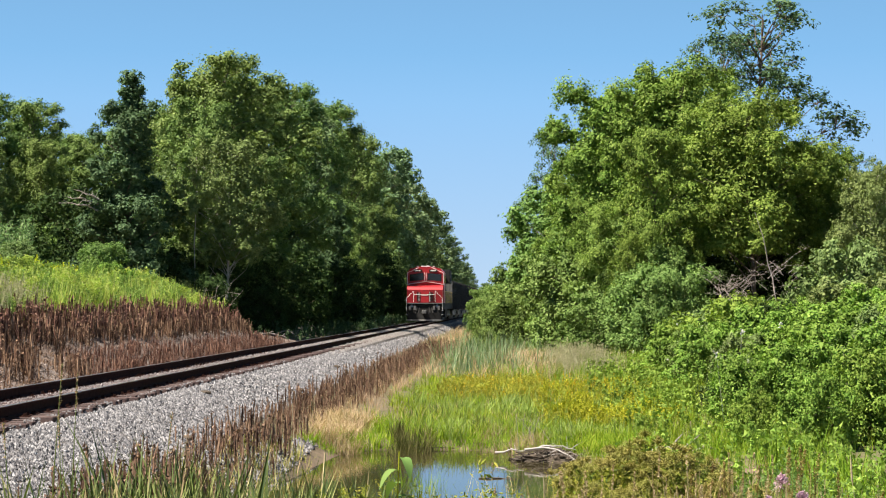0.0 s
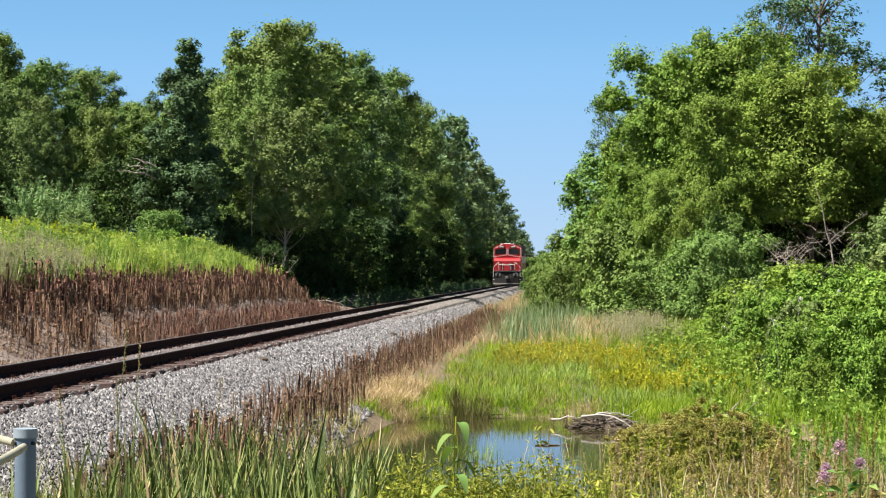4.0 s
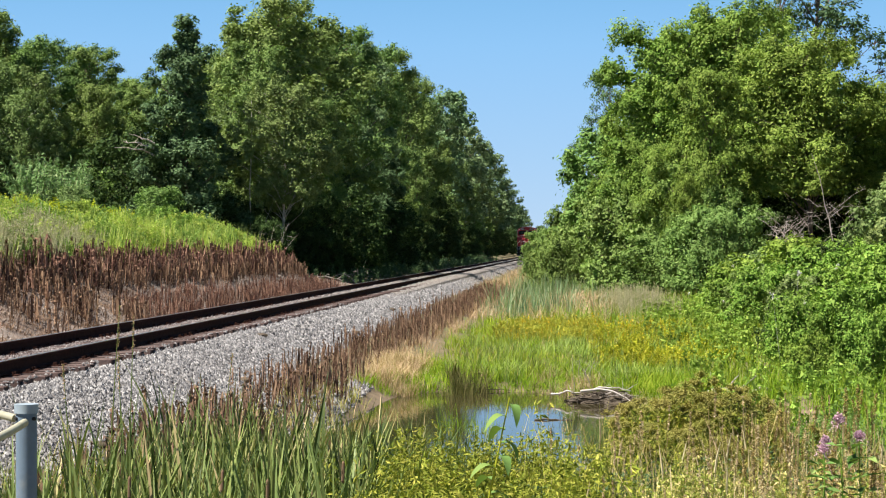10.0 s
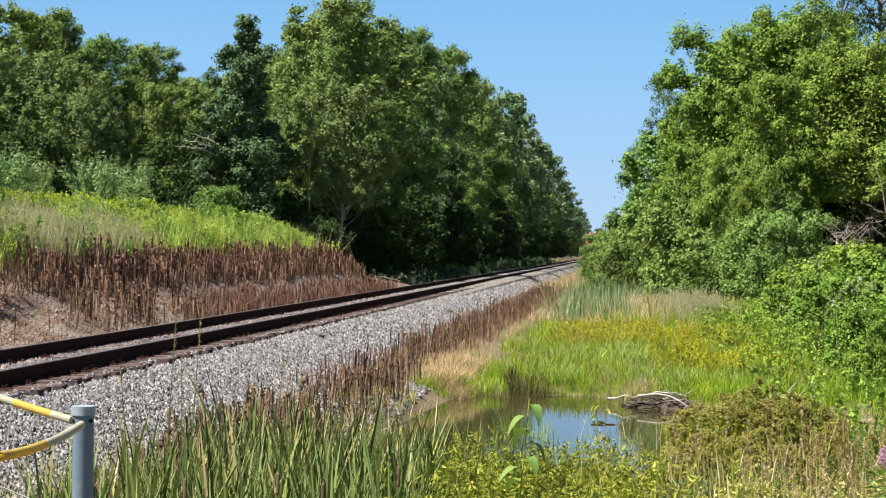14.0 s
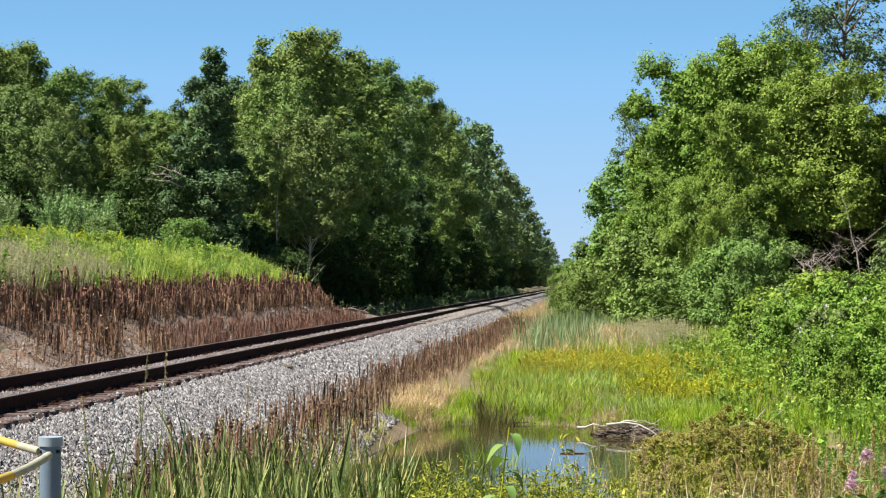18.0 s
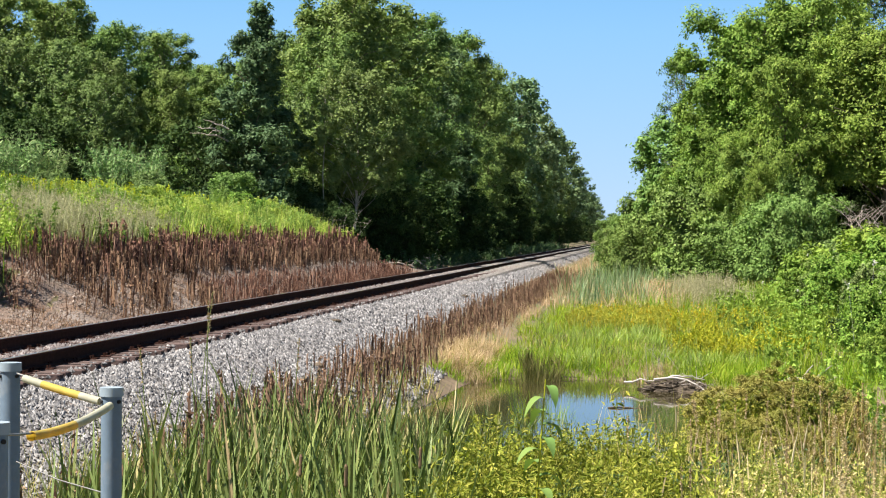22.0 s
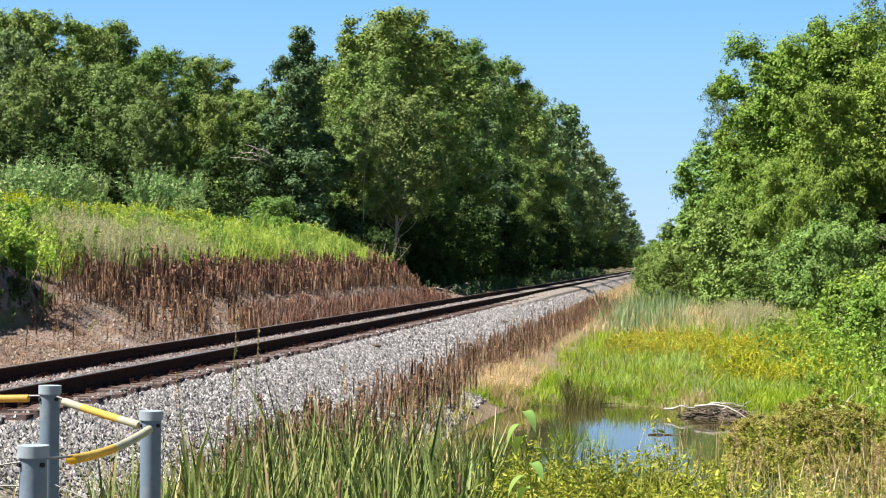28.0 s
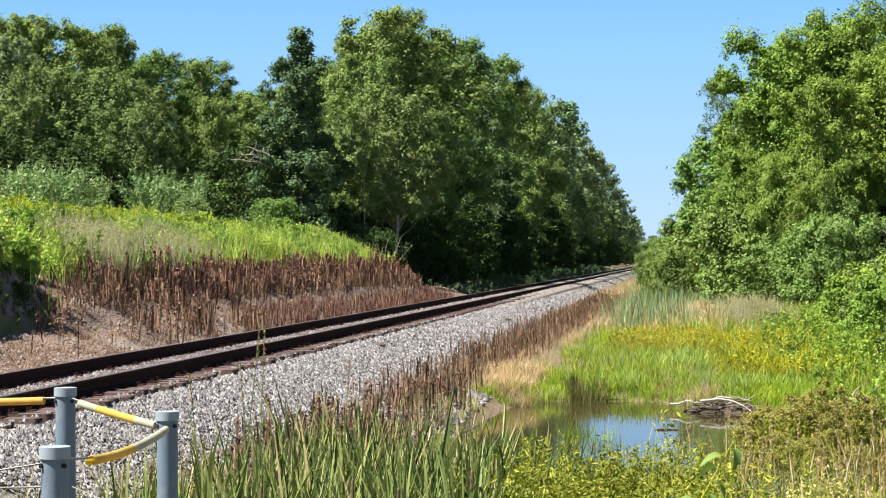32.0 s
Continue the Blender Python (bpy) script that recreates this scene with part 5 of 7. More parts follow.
upright = [tuft(265 + k, 1.3, 0.03, 9, 0.14, 0.12, 2) for k in range(5)]
sow("bank_grass", "tall bright green grass on the bank top", "grass", "grass", grass, 3600, -17.5, -13.3, 27, 90, 0.6, 1.5, 6, edge=lambda x, y: np.where(x > -15, 0.15 + 0.85 * ramp01(y, 41, 46), 1.0), clump=0.75, clump_scale=0.45, uneven=0.5)
sow("bank_grass", "upright green stems along the bank's crest", "grass", "grass", upright, 1300, -15.4, -13.45, 56, 86, 0.6, 1.1, 66, clump=0.95, clump_scale=0.45)
sow("bank_herbs", "green stalky herbs along the bank's crest", "herbs", "meadow", stalky, 1500, -17.0, -13.5, 41, 91, 0.5, 0.95, 67, clump=0.9, clump_scale=0.35)
sow("bank_herbs", "bushy yellow-green herb clumps on the bank's crest", "herbs", "grass", [fine_forb(270 + k, 1.1, 150, 0.03, 8, 0.3, 2.0) for k in range(4)], 330, -17.5, -13.6, 46, 92, 0.6, 1.15, 90, clump=0.95, clump_scale=0.28)
sow("bank_herbs", "bushy mid-green herb clumps on the bank's crest", "herbs", "meadow", [fine_forb(275 + k, 1.1, 170, 0.03, 8, 0.32, 2.0) for k in range(4)], 300, -17.5, -13.5, 44, 92, 0.6, 1.1, 91, clump=0.95, clump_scale=0.33)
sow("bank_herbs", "leafy yellowish-green herbs on the bank top", "herbs", "yleaf", herb, 900, -19.5, -13.6, 27, 90, 0.55, 1.0, 7, clump=0.7, clump_scale=0.4)
sow("bank_herbs", "green leafy herbs on the bank top", "herbs", "shrub", herb, 2600, -22, -14.0, 24, 88, 0.6, 1.05, 8, clump=0.8, clump_scale=0.5)
sow("bank_herbs", "broad-leaved dark green herbs over the bank's hollow", "herbs", "grass", stalky, 420, -17.0, -13.9, 35, 44, 0.6, 1.05, 68)
sow("bank_grass", "greyish seeding grass on the bank", "grass", "haze_grass", [forb(80 + k, 1.15, 60, 0.013, 6, 0.2) for k in range(4)], 2300, -15.9, -13.5, 43.5, 57, 0.6, 1.1, 9, clump=0.4, clump_scale=0.5)
sow("goldenrod", "band of yellow goldenrod blooms on the bank", "flowers", "goldenrod", [spire(90 + k, 0.85, 0.004, 26, 0.022, 0.82) for k in range(4)], 2300, -19.6, -16.4, 44, 75, 0.8, 1.1, 10, clump=0.5, clump_scale=0.3)
sow("bank_grass", "rough grass beside the road", "grass", "grass", grass, 2600, -26, -17.5, 26, 120, 0.6, 1.2, 12)
sow("bank_grass", "rough grass beyond the road", "grass", "grass", grass, 1500, -45, -33.8, 60, 130, 0.8, 1.5, 13)
# the marsh
tall_tan = [tuft(100 + k, 0.75, 0.011, 11, 0.14, 1.0) for k in range(5)]
sow("dry_grass", "dry tan grass between ballast and marsh", "grass", "tan", tall_tan, 480, -4.65, -3.6, 42, 100, 0.4, 0.75, 14, clump=0.6,
    edge=lambda x, y: on_land(x, y) * np.where(y > 66, ramp01(x, -3.2, -4.4), 1.0))
sow("wet_sedge", "bright green sedge beyond the pond", "sedge", "sedge", [tuft(110 + k, 0.36, 0.015, 8, 0.12, 0.9, 2) for k in range(5)], 8400, -3.9, 4.4, 33, 74, 0.4, 1.3, 15, clump=0.5, clump_scale=0.6, edge=on_land)
sow("wet_sedge", "mixed green and straw-coloured sedge in the marsh", "sedge", "olive", [tuft(115 + k, 0.42, 0.013, 7, 0.14, 0.9, 2) for k in range(5)], 1900, -4.0, 5.0, 38, 104, 0.5, 1.0, 16, clump=0.8, clump_scale=0.35, edge=on_land)
sow("wet_sedge", "low bright sedge along the pond's far edge", "sedge", "sedge", [tuft(112 + k, 0.3, 0.014, 8, 0.12, 0.9, 2) for k in range(4)], 2600, -4.4, 2.6, 37.2, 45, 0.5, 1.1, 71, edge=on_land, rim_x=0.05)
sow("rushes", "darker green rush tufts in the marsh", "rushes", "cattail", [tuft(118 + k, 0.5, 0.012, 12, 0.16, 0.7, 2) for k in range(4)], 1100, -3.2, 4.0, 38.2, 72, 0.5, 1.1, 51, clump=0.9, clump_scale=0.5, edge=on_land)
sow("wet_sedge", "dark green sedge hummocks in the marsh", "sedge", "meadow", [tuft(210 + k, 0.5, 0.013, 16, 0.16, 0.9, 2) for k in range(4)], 1500, -3.4, 3.6, 37.5, 60, 0.5, 1.2, 79, clump=1.0, clump_scale=0.8, edge=on_land, uneven=0.5)
sow("marsh_herbs", "green leafy herbs through the marsh", "herbs", "shrub", herb, 1500, 1.6, 6.5, 38, 90, 0.4, 1.0, 52, clump=0.7, clump_scale=0.4)
marsh_leaf = [forb(120 + k, 0.5, 44, 0.022, 4) for k in range(4)]
sow("marsh_flowers", "yellow-leaved marsh plants in a broad patch", "flowers", "yleaf", marsh_leaf, 1500, 0.2, 3.6, 42.5, 64, 0.5, 1.1, 17, clump=0.7, clump_scale=0.42)
sow("marsh_flowers", "band of orange-yellow marsh plants", "flowers", "marsh_yellow", marsh_leaf, 1250, -2.6, 0.6, 54, 68, 0.6, 1.0, 75, clump=0.5, clump_scale=0.5, rim_x=0.12)
sow("marsh_flowers", "small yellow blooms over the marsh", "flowers", "yellow", [spire(125 + k, 0.58, 0.003, 7, 0.026, 0.8) for k in range(4)], 260, -2.4, 3.0, 51, 67, 0.7, 1.05, 18, clump=0.7, clump_scale=0.42)
sow("pale_reeds", "pale green reeds on the far side of the marsh", "reeds", "reed", [tuft(130 + k, 1.3, 0.026, 6, 0.16, 0.3) for k in range(5)], 2600, -4.4, 1.0, 74, 126, 0.35, 1.25, 19, tilt=0.28, clump=1.0, clump_scale=0.3, rim_x=0.5)
sow("dry_grass", "dry tan grass among the pale reeds", "grass", "tan", tall_tan, 380, -4.6, 2.0, 66, 100, 0.6, 1.2, 74, clump=0.8, clump_scale=0.5, edge=on_land)
sow("marsh_grass", "green and straw marsh grass before the trees", "grass", "olive", [tuft(140 + k, 0.7, 0.022, 7, 0.14, 0.7, 2) for k in range(5)], 2600, -2.5, 8.0, 64, 106, 0.4, 1.1, 20, clump=0.6, clump_scale=0.4)
sow("marsh_grass", "fresh green grass before the trees", "grass", "sedge", [tuft(145 + k, 0.8, 0.022, 7, 0.14, 0.7, 2) for k in range(5)], 2600, -2.0, 9.0, 66, 108, 0.4, 1.1, 53, clump=0.6, clump_scale=0.5)
sow("marsh_grass", "lush green grass among the shrubs", "grass", "sedge", grass, 2600, 2.2, 10.5, 34, 80, 0.5, 0.9, 21)
sow("trackside_grass", "thin grass and brown weeds along the far track", "grass", "tan", tall_tan, 900, -5.6, -3.6, 100, 240, 0.6, 1.3, 22)
sow("dry_grass", "clump of dry tan grass at the pond's corner", "grass", "tan", tall_tan, 640, -4.4, -3.2, 38.0, 44, 0.4, 0.8, 41, rim_x=0.12)
sow("dead_weeds", "brown weed stalks between ballast and pond", "weeds", "brown", dock, 520, -5.2, -4.0, 19, 37, 0.5, 0.95, 42, clump=0.4)
sow("marsh_grass", "green grass and herbs on the pond's near bank", "grass", "sedge", [tuft(190 + k, 0.7, 0.012, 7, 0.12, 0.4, 3) for k in range(4)], 1500, 0.3, 5.5, 22, 38, 0.5, 1.1, 43, edge=lambda x, y: on_land(x, y) * log_view(x, y))
sow("marsh_herbs", "green leafy herbs on the pond's near bank", "herbs", "shrub", herb, 330, 1.2, 5.5, 23, 38, 0.5, 0.9, 44, edge=lambda x, y: on_land(x, y) * log_view(x, y))
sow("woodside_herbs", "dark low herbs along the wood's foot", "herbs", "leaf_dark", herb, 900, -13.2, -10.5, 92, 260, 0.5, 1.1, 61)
sow("white_flowers", "scattered white flower heads among the shrubs", "flowers", "white_bloom", [spire(95 + k, 1.5, 0.004, 14, 0.03, 0.93) for k in range(4)], 45, 3.5, 9.0, 38, 75, 0.7, 1.3, 62)
sow("pond_grass", "small green grass tuft standing in the pond", "grass", "sedge", [tuft(220 + k, 0.95, 0.012, 12, 0.1, 0.5, 4) for k in range(3)], 60, -2.3, -1.3, 30.4, 32.8, 0.6, 1.0, 81)
sow("white_flowers", "cream flower heads low in the long grass", "flowers", "white_bloom", [spire(225 + k, 0.85, 0.003, 90, 0.02, 0.93) for k in range(4)], 40, 1.6, 2.3, 12.4, 13.6, 0.75, 1.0, 82, rim_x=0.05)
sow("rushes", "dark olive rush clump at the pond's far edge", "rushes", "dull_rush", [tuft(290 + k, 0.6, 0.012, 14, 0.12, 0.5, 2) for k in range(4)], 170, -2.75, -1.75, 38.3, 40.6, 0.6, 1.05, 94, rim_x=0.2)
sow("rushes", "small dark rush clump in the marsh", "rushes", "dull_rush", [tuft(294 + k, 0.5, 0.012, 14, 0.12, 0.6, 2) for k in range(3)], 90, -1.3, -0.7, 41.5, 43.2, 0.5, 0.9, 95, rim_x=0.2)
sow("rushes", "scattered dull olive rush tufts through the marsh", "rushes", "dull_rush", [tuft(310 + k, 0.42, 0.012, 14, 0.11, 0.8, 2) for k in range(4)], 620, -3.3, 3.4, 39, 72, 0.5, 1.1, 99, clump=1.0, clump_scale=1.1, edge=on_land, uneven=0.5)
sow("dry_grass", "straw flecks of dry sedge through the marsh", "grass", "tan", [tuft(315 + k, 0.4, 0.009, 8, 0.12, 0.9, 2) for k in range(4)], 420, -3.3, 3.4, 39, 74, 0.5, 1.1, 100, clump=1.0, clump_scale=0.9, edge=on_land)
sow("dry_grass", "brown thatch of dead grass behind the mound", "grass", "tan", [tuft(298 + k, 0.55, 0.009, 12, 0.14, 0.9, 3) for k in range(4)], 110, -1.0, 0.4, 38.2, 40.5, 0.4, 0.8, 96)
sow("dry_grass", "straw wisps among the pale reeds", "grass", "tan", tall_tan, 300, -1.4, 1.2, 74, 98, 0.9, 1.6, 97, clump=0.6, clump_scale=0.4)
sow("marsh_herbs", "greyish-green seeding grass before the trees", "grass", "haze_grass", [forb(300 + k, 1.1, 60, 0.016, 6, 0.25) for k in range(4)], 420, 0.6, 3.6, 70, 96, 0.6, 1.1, 98, clump=0.6, clump_scale=0.4)
# the bank of plants before the camera
cat = [tuft(150 + k, 1.65, 0.036, 6, 0.10, 0.3, 5) for k in range(7)]
sow("cattails", "thick stand of tall green cattail leaves", "cattails", "cattail", cat, 700, -4.25, -1.2, 13.2, 20.5, 0.55, 0.92, 23,
    edge=lambda x, y: 1 - 0.5 * ramp01(x, -2.4, -1.3))
leaf_meshes = [mesh_of("leaf", *blade(1.65 * (0.6 + 0.05 * k), 0.03 + 0.0016 * (k % 5), 0.06 + 0.03 * (k % 8), 5, 0.2 * (k % 9) - 0.8), MAT["cattail"]) for k in range(9)]
cl = random.Random(91)
for k in range(230):
    x, y = cl.uniform(-4.1, -1.35), 12.4 + 4.2 * cl.random() ** 1.4
    if x > -2.0 and cl.random() < 0.45:
        continue
    clump = empty("cattail_clump", pose(x, y, stand(x, y, 0.02), cl.uniform(-4, 4), cl.uniform(-4, 4), cl.uniform(0, 360)), "clump of long upright green cattail leaves", "cattail", "cattail clumps")
    size = cl.uniform(0.55, 0.95)
    clump.scale = (size, size, size)
    for j in range(6):
        part("leaf", leaf_meshes[cl.randrange(9)], None, clump).matrix_basis = pose(cl.uniform(-0.1, 0.1), cl.uniform(-0.1, 0.1), 0, cl.uniform(-6, 6), cl.uniform(0, 9), 60 * j + cl.uniform(-30, 30))
sow("cattails", "green cattail leaves at the pond's edge", "cattails", "cattail", cat, 90, -2.6, -0.6, 16, 23.5, 0.5, 0.8, 24)
seedy = [tuft(160 + k, 1.2, 0.006, 5, 0.10, 0.4, 4) for k in range(4)]
plume = [spire(165 + k, 1.25, 0.0022, 60, 0.008, 0.86) for k in range(5)]
sow("foreground_grass", "long grass stems, part green and part straw", "grass", "olive", seedy, 1000, -1.2, 3.0, 11.5, 21, 0.75, 1.05, 25)
sow("foreground_grass", "straw-coloured seeding grass heads", "grass", "tan", plume, 260, -0.4, 3.2, 11.5, 20, 0.75, 1.08, 26, clump=0.6, clump_scale=1.2)
sow("foreground_grass", "straw-coloured long grass beside the marsh", "grass", "tan", seedy, 420, 0.5, 3.4, 11.8, 21, 0.7, 1.03, 72, clump=0.5, clump_scale=1.1)
sow("foreground_grass", "dry grass between the posts and the ballast", "grass", "olive", seedy, 380, -5.4, -3.0, 12, 19, 0.55, 0.9, 27)
sow("foreground_herbs", "yellow-green leafy herbs before the pond", "herbs", "herb_near", [fine_forb(170 + k, 1.1, 80, 0.0165, 6, 0.17, 3.2) for k in range(6)], 330, -1.7, 0.35, 12.8, 17.8, 0.75, 1.2, 28, clump=0.8, clump_scale=1.5)
# dark leaves added low down: shade between the herbs put into colour
sow("foreground_herbs", "low leaves painted dark for shade under the yellow-green herbs", "herbs", "leaf_dark", [fine_forb(186 + k, 0.9, 60, 0.02, 5, 0.18) for k in range(4)], 260, -1.8, 0.4, 12.6, 18.6, 0.6, 1.0, 78)
sow("foreground_herbs", "brownish-green leafy herbs in the long grass", "herbs", "olive", [fine_forb(175 + k, 1.0, 55, 0.018) for k in range(5)], 420, 0.0, 3.0, 12.0, 18.0, 0.6, 1.02, 29, clump=0.8, clump_scale=1.5)
sow("foreground_herbs", "green leafy undergrowth at the marsh's edge", "herbs", "leaf_olive", [fine_forb(180 + k, 1.0, 50, 0.022, 5, 0.16) for k in range(4)], 200, 0.3, 3.6, 19, 26, 0.6, 1.0, 30)
# likewise dark-leaved, as painted shade at the foot of the grass
sow("foreground_herbs", "low herbs painted dark for shade under the long grass", "herbs", "leaf_dark", [fine_forb(183 + k, 0.8, 60, 0.018, 5, 0.16) for k in range(4)], 480, 0.1, 2.8, 12.5, 20, 0.6, 1.05, 76, clump=0.8, clump_scale=1.1)
spike = [tube([(0, 0, 0), (0.02 * k, 0, 0.95), (0.022 * k, 0, 1.02), (0.03 * k, 0.01, 1.12), (0.045 * k, 0.02, 1.24)], [0.002, 0.002, 0.009, 0.008, 0.001], 4) for k in (-1, 0, 1, 2)]
sow("foreground_grass", "pale straw seed spikes above the grass", "grass", "straw", spike, 45, 0.0, 3.3, 11.8, 20, 0.7, 1.0, 77, tilt=0.16)
fluff = []
for k in range(5):
    fr2 = np.random.default_rng(400 + k)
    h = fr2.uniform(0.78, 1.0, 170)
    wide = 0.017 * np.sin(math.pi * np.clip((h - 0.76) / 0.25, 0, 1)) ** 0.7
    c = np.stack([0.05 * (k - 2) * h ** 3 + fr2.normal(0, 0.55, 170) * wide, fr2.normal(0, 0.55, 170) * wide, h * 1.15], 1)
    fluff.append(join([tube([(0, 0, 0), (0.02 * (k - 2), 0, 0.75), (0.05 * (k - 2), 0, 1.12)], [0.003, 0.0025, 0.001], 3), leaf_quads(fr2, c, np.tile((0, 0, 1.0), (170, 1)), 0.009, 3.0)]))
sow("foreground_grass", "soft cream grass plumes above the herbs", "grass", "straw", fluff, 130, 0.9, 2.9, 12.0, 19, 0.65, 1.0, 83, tilt=0.2, clump=0.6, clump_scale=1.3)
sow("foreground_grass", "soft rusty grass plumes above the herbs", "grass", "rusty", fluff, 260, 1.2, 3.4, 13.0, 23, 0.7, 1.04, 84, tilt=0.2, clump=0.7, clump_scale=1.1)
sow("foreground_herbs", "yellow-green herb at the meadow's edge", "herbs", "herb_near", [fine_forb(230 + k, 1.0, 70, 0.017, 6, 0.14, 3.2) for k in range(3)], 16, 2.05, 2.4, 13.2, 14.2, 0.8, 1.0, 85, rim_x=0.05)
sow("foreground_grass", "fresh light green grass behind the cattails", "grass", "sedge", [tuft(240 + k, 1.0, 0.01, 9, 0.12, 0.45, 4) for k in range(4)], 420, -1.9, -0.3, 16.0, 20.5, 0.6, 1.0, 86)
sow("foreground_grass", "dry grass and brown stalks on the pond's muddy corner", "grass", "olive", [tuft(245 + k, 0.55, 0.01, 9, 0.14, 0.6, 3) for k in range(4)], 420, -5.0, -3.7, 26, 37, 0.4, 0.8, 87, clump=0.8)
sow("pond_weeds", "thin green grass standing in the pond", "grass", "olive", [tuft(185 + k, 0.8, 0.007, 4, 0.15, 0.4, 4) for k in range(4)], 160, -3.4, 1.4, 24, 33, 0.6, 1.1, 31, clump=0.8)


def bumpy_cap(rr, at, radius, thick, n=110, bit=0.015):
    """One flower head: slender rays from the stem's top that carry a ragged dome of small florets."""
    at = np.array(at)
    d = rr.normal(0, 0.45, (n, 2)) * radius
    tip = np.stack([at[0] + d[:, 0], at[1] + d[:, 1], at[2] + thick * (1 - (d ** 2).sum(1) / radius ** 2) + rr.normal(0, thick * 0.2, n)], 1)
    bits, quads = leaf_quads(rr, tip, np.tile((0, 0, 1.0), (n, 1)), bit, 1.3)
    w = np.array((0.0016, 0.0016, 0))
    foot = bits[quads[:, 0]] + w
    k = np.arange(n)
    rays = np.stack([np.full(n, 5 * n), np.full(n, 5 * n + 1), 4 * n + k, quads[:, 0]], 1)
    return np.concatenate([bits, foot, [at - w, at + w]]), np.concatenate([quads, rays])


def umbel_plant(seed):
    """A bushy herb with flat spent flower heads."""
    r = random.Random(seed)
    rr = np.random.default_rng(seed)
    stems, heads, leaves = [], [], []
    for k in range(26):
        a, q = r.uniform(0, 6.28), r.uniform(0.05, 0.62)
        top = np.array((math.cos(a) * q, math.sin(a) * q, 1.25 - q * 0.5 + r.uniform(-0.12, 0.08)))
        stems.append(tube([(math.cos(a) * q * 0.2, math.sin(a) * q * 0.2, 0), top * (0.7, 0.7, 0.55), top], [0.006, 0.005, 0.003], 4))
        heads.append(bumpy_cap(rr, top, r.uniform(0.07, 0.12), 0.06, 150))
        m = 60
        h = rr.uniform(0.3, 0.95, m)
        leaves.append(leaf_quads(rr, top[None] * np.stack([0.3 + 0.7 * h, 0.3 + 0.7 * h, h], 1) + rr.normal(0, 0.05, (m, 3)), rr.normal(0, 1, (m, 3)), 0.036, 2.2))
    return stems, heads, join(leaves)


UMBELS = [umbel_plant(k) for k in range(3)]
um = random.Random(8)
for k, (x, y, s) in enumerate([(1.0, 20.8, 1.02), (1.25, 21.6, 1.08), (1.5, 20.7, 0.98), (0.8, 22.2, 0.9), (1.8, 22.0, 0.92), (1.15, 19.5, 0.88), (1.45, 18.9, 0.8), (2.05, 20.4, 0.84), (0.75, 19.9, 0.8)]):
    st, hd, lf_ = UMBELS[k % 3]
    plant = empty("umbel_plant", pose(x, y, stand(x, y), 0, 0, um.uniform(0, 360)), "bushy herb with flat ochre spent flower heads", "wild plant", "umbel plants")
    plant.scale = (s, s, s)
    for one, head in zip(st, hd):
        part("stem", mesh_of("stem", *one, MAT["olive"]), None, plant)
        part("flower_head", mesh_of("flower_head", *head, MAT["ochre"]), None, plant, "flat ochre-brown flower head")
    part("leaves", mesh_of("leaves", *lf_, MAT["herb_near"]), None, plant)


def mauve_plant(seed):
    rr = np.random.default_rng(seed)
    stem = tube([(0, 0, 0), (0.02, 0, 0.7), (0.0, 0.03, 1.42)], [0.007, 0.006, 0.004], 5)
    head = bumpy_cap(rr, (0, 0.03, 1.43), 0.05, 0.045, 260, 0.01)
    m = 40
    z = np.repeat(np.linspace(0.4, 1.3, 10), 4)
    a = np.tile(np.arange(4) * math.pi / 2, 10) + z * 5
    leaves = leaf_quads(rr, np.stack([np.cos(a) * 0.08, np.sin(a) * 0.08, z], 1), np.tile((0, 0, 1.5), (m, 1)), 0.05, 2.4)
    return stem, head, leaves


for k, (x, y, s) in enumerate([(1.66, 13.5, 0.15), (1.79, 13.5, 0.35), (1.93, 13.6, 0.235), (1.70, 13.8, 0.18)]):
    st, hd, lf_ = mauve_plant(40 + k)
    plant = empty("flowering_plant", pose(x, y, stand(x, y), 0, 0, 60 * k), "tall wild plant with a dusty mauve flower head", "wild plant", "mauve flowering plants")
    s = (s - stand(x, y)) / 1.46
    plant.scale = (s, s, s)
    part("stem", mesh_of("stem", *st, MAT["shrub"]), None, plant)
    part("flower_head", mesh_of("flower_head", *hd, MAT["mauve"]), None, plant, "dusty mauve bloom")
    part("leaves", mesh_of("leaves", *lf_, MAT["leaf_olive"]), None, plant)


def big_leaf(length, width, droop, rows=6):
    v, f = [], []
    for i in range(rows + 1):
        k = i / rows
        w = width * math.sin(math.pi * min(1, k * 0.93 + 0.07)) ** 0.8 / 2
        x, z = length * k * (1 - 0.2 * droop * k), length * (0.45 * k - droop * k * k)
        v += [(x, -w, z + 0.25 * w), (x, 0, z), (x, w, z + 0.25 * w)]
    for i in range(rows):
        for j in (0, 1):
            a = 3 * i + j
            f.append((a, a + 1, a + 4, a + 3))
    return np.array(v), np.array(f)


milkweed = empty("milkweed_plant", pose(-0.80, 12.0, stand(-0.80, 12.0)), "tall milkweed with broad drooping green leaves, swaying", "wild plant")
part("stem", mesh_of("stem", *tube([(0, 0, 0), (0.01, 0, 0.8), (-0.01, 0, 1.92)], [0.009, 0.008, 0.004], 6), MAT["yleaf"]), None, milkweed)
for k in range(12):
    lv, lf = turn(big_leaf(0.235 - 0.006 * k, 0.07, 0.6 + 0.05 * k), k * 1.57 + 0.6, (0, 0, 1.02 + 0.078 * k))
    part("leaf", mesh_of("leaf", lv, lf, MAT["leaf_olive"], smooth=True), None, milkweed)

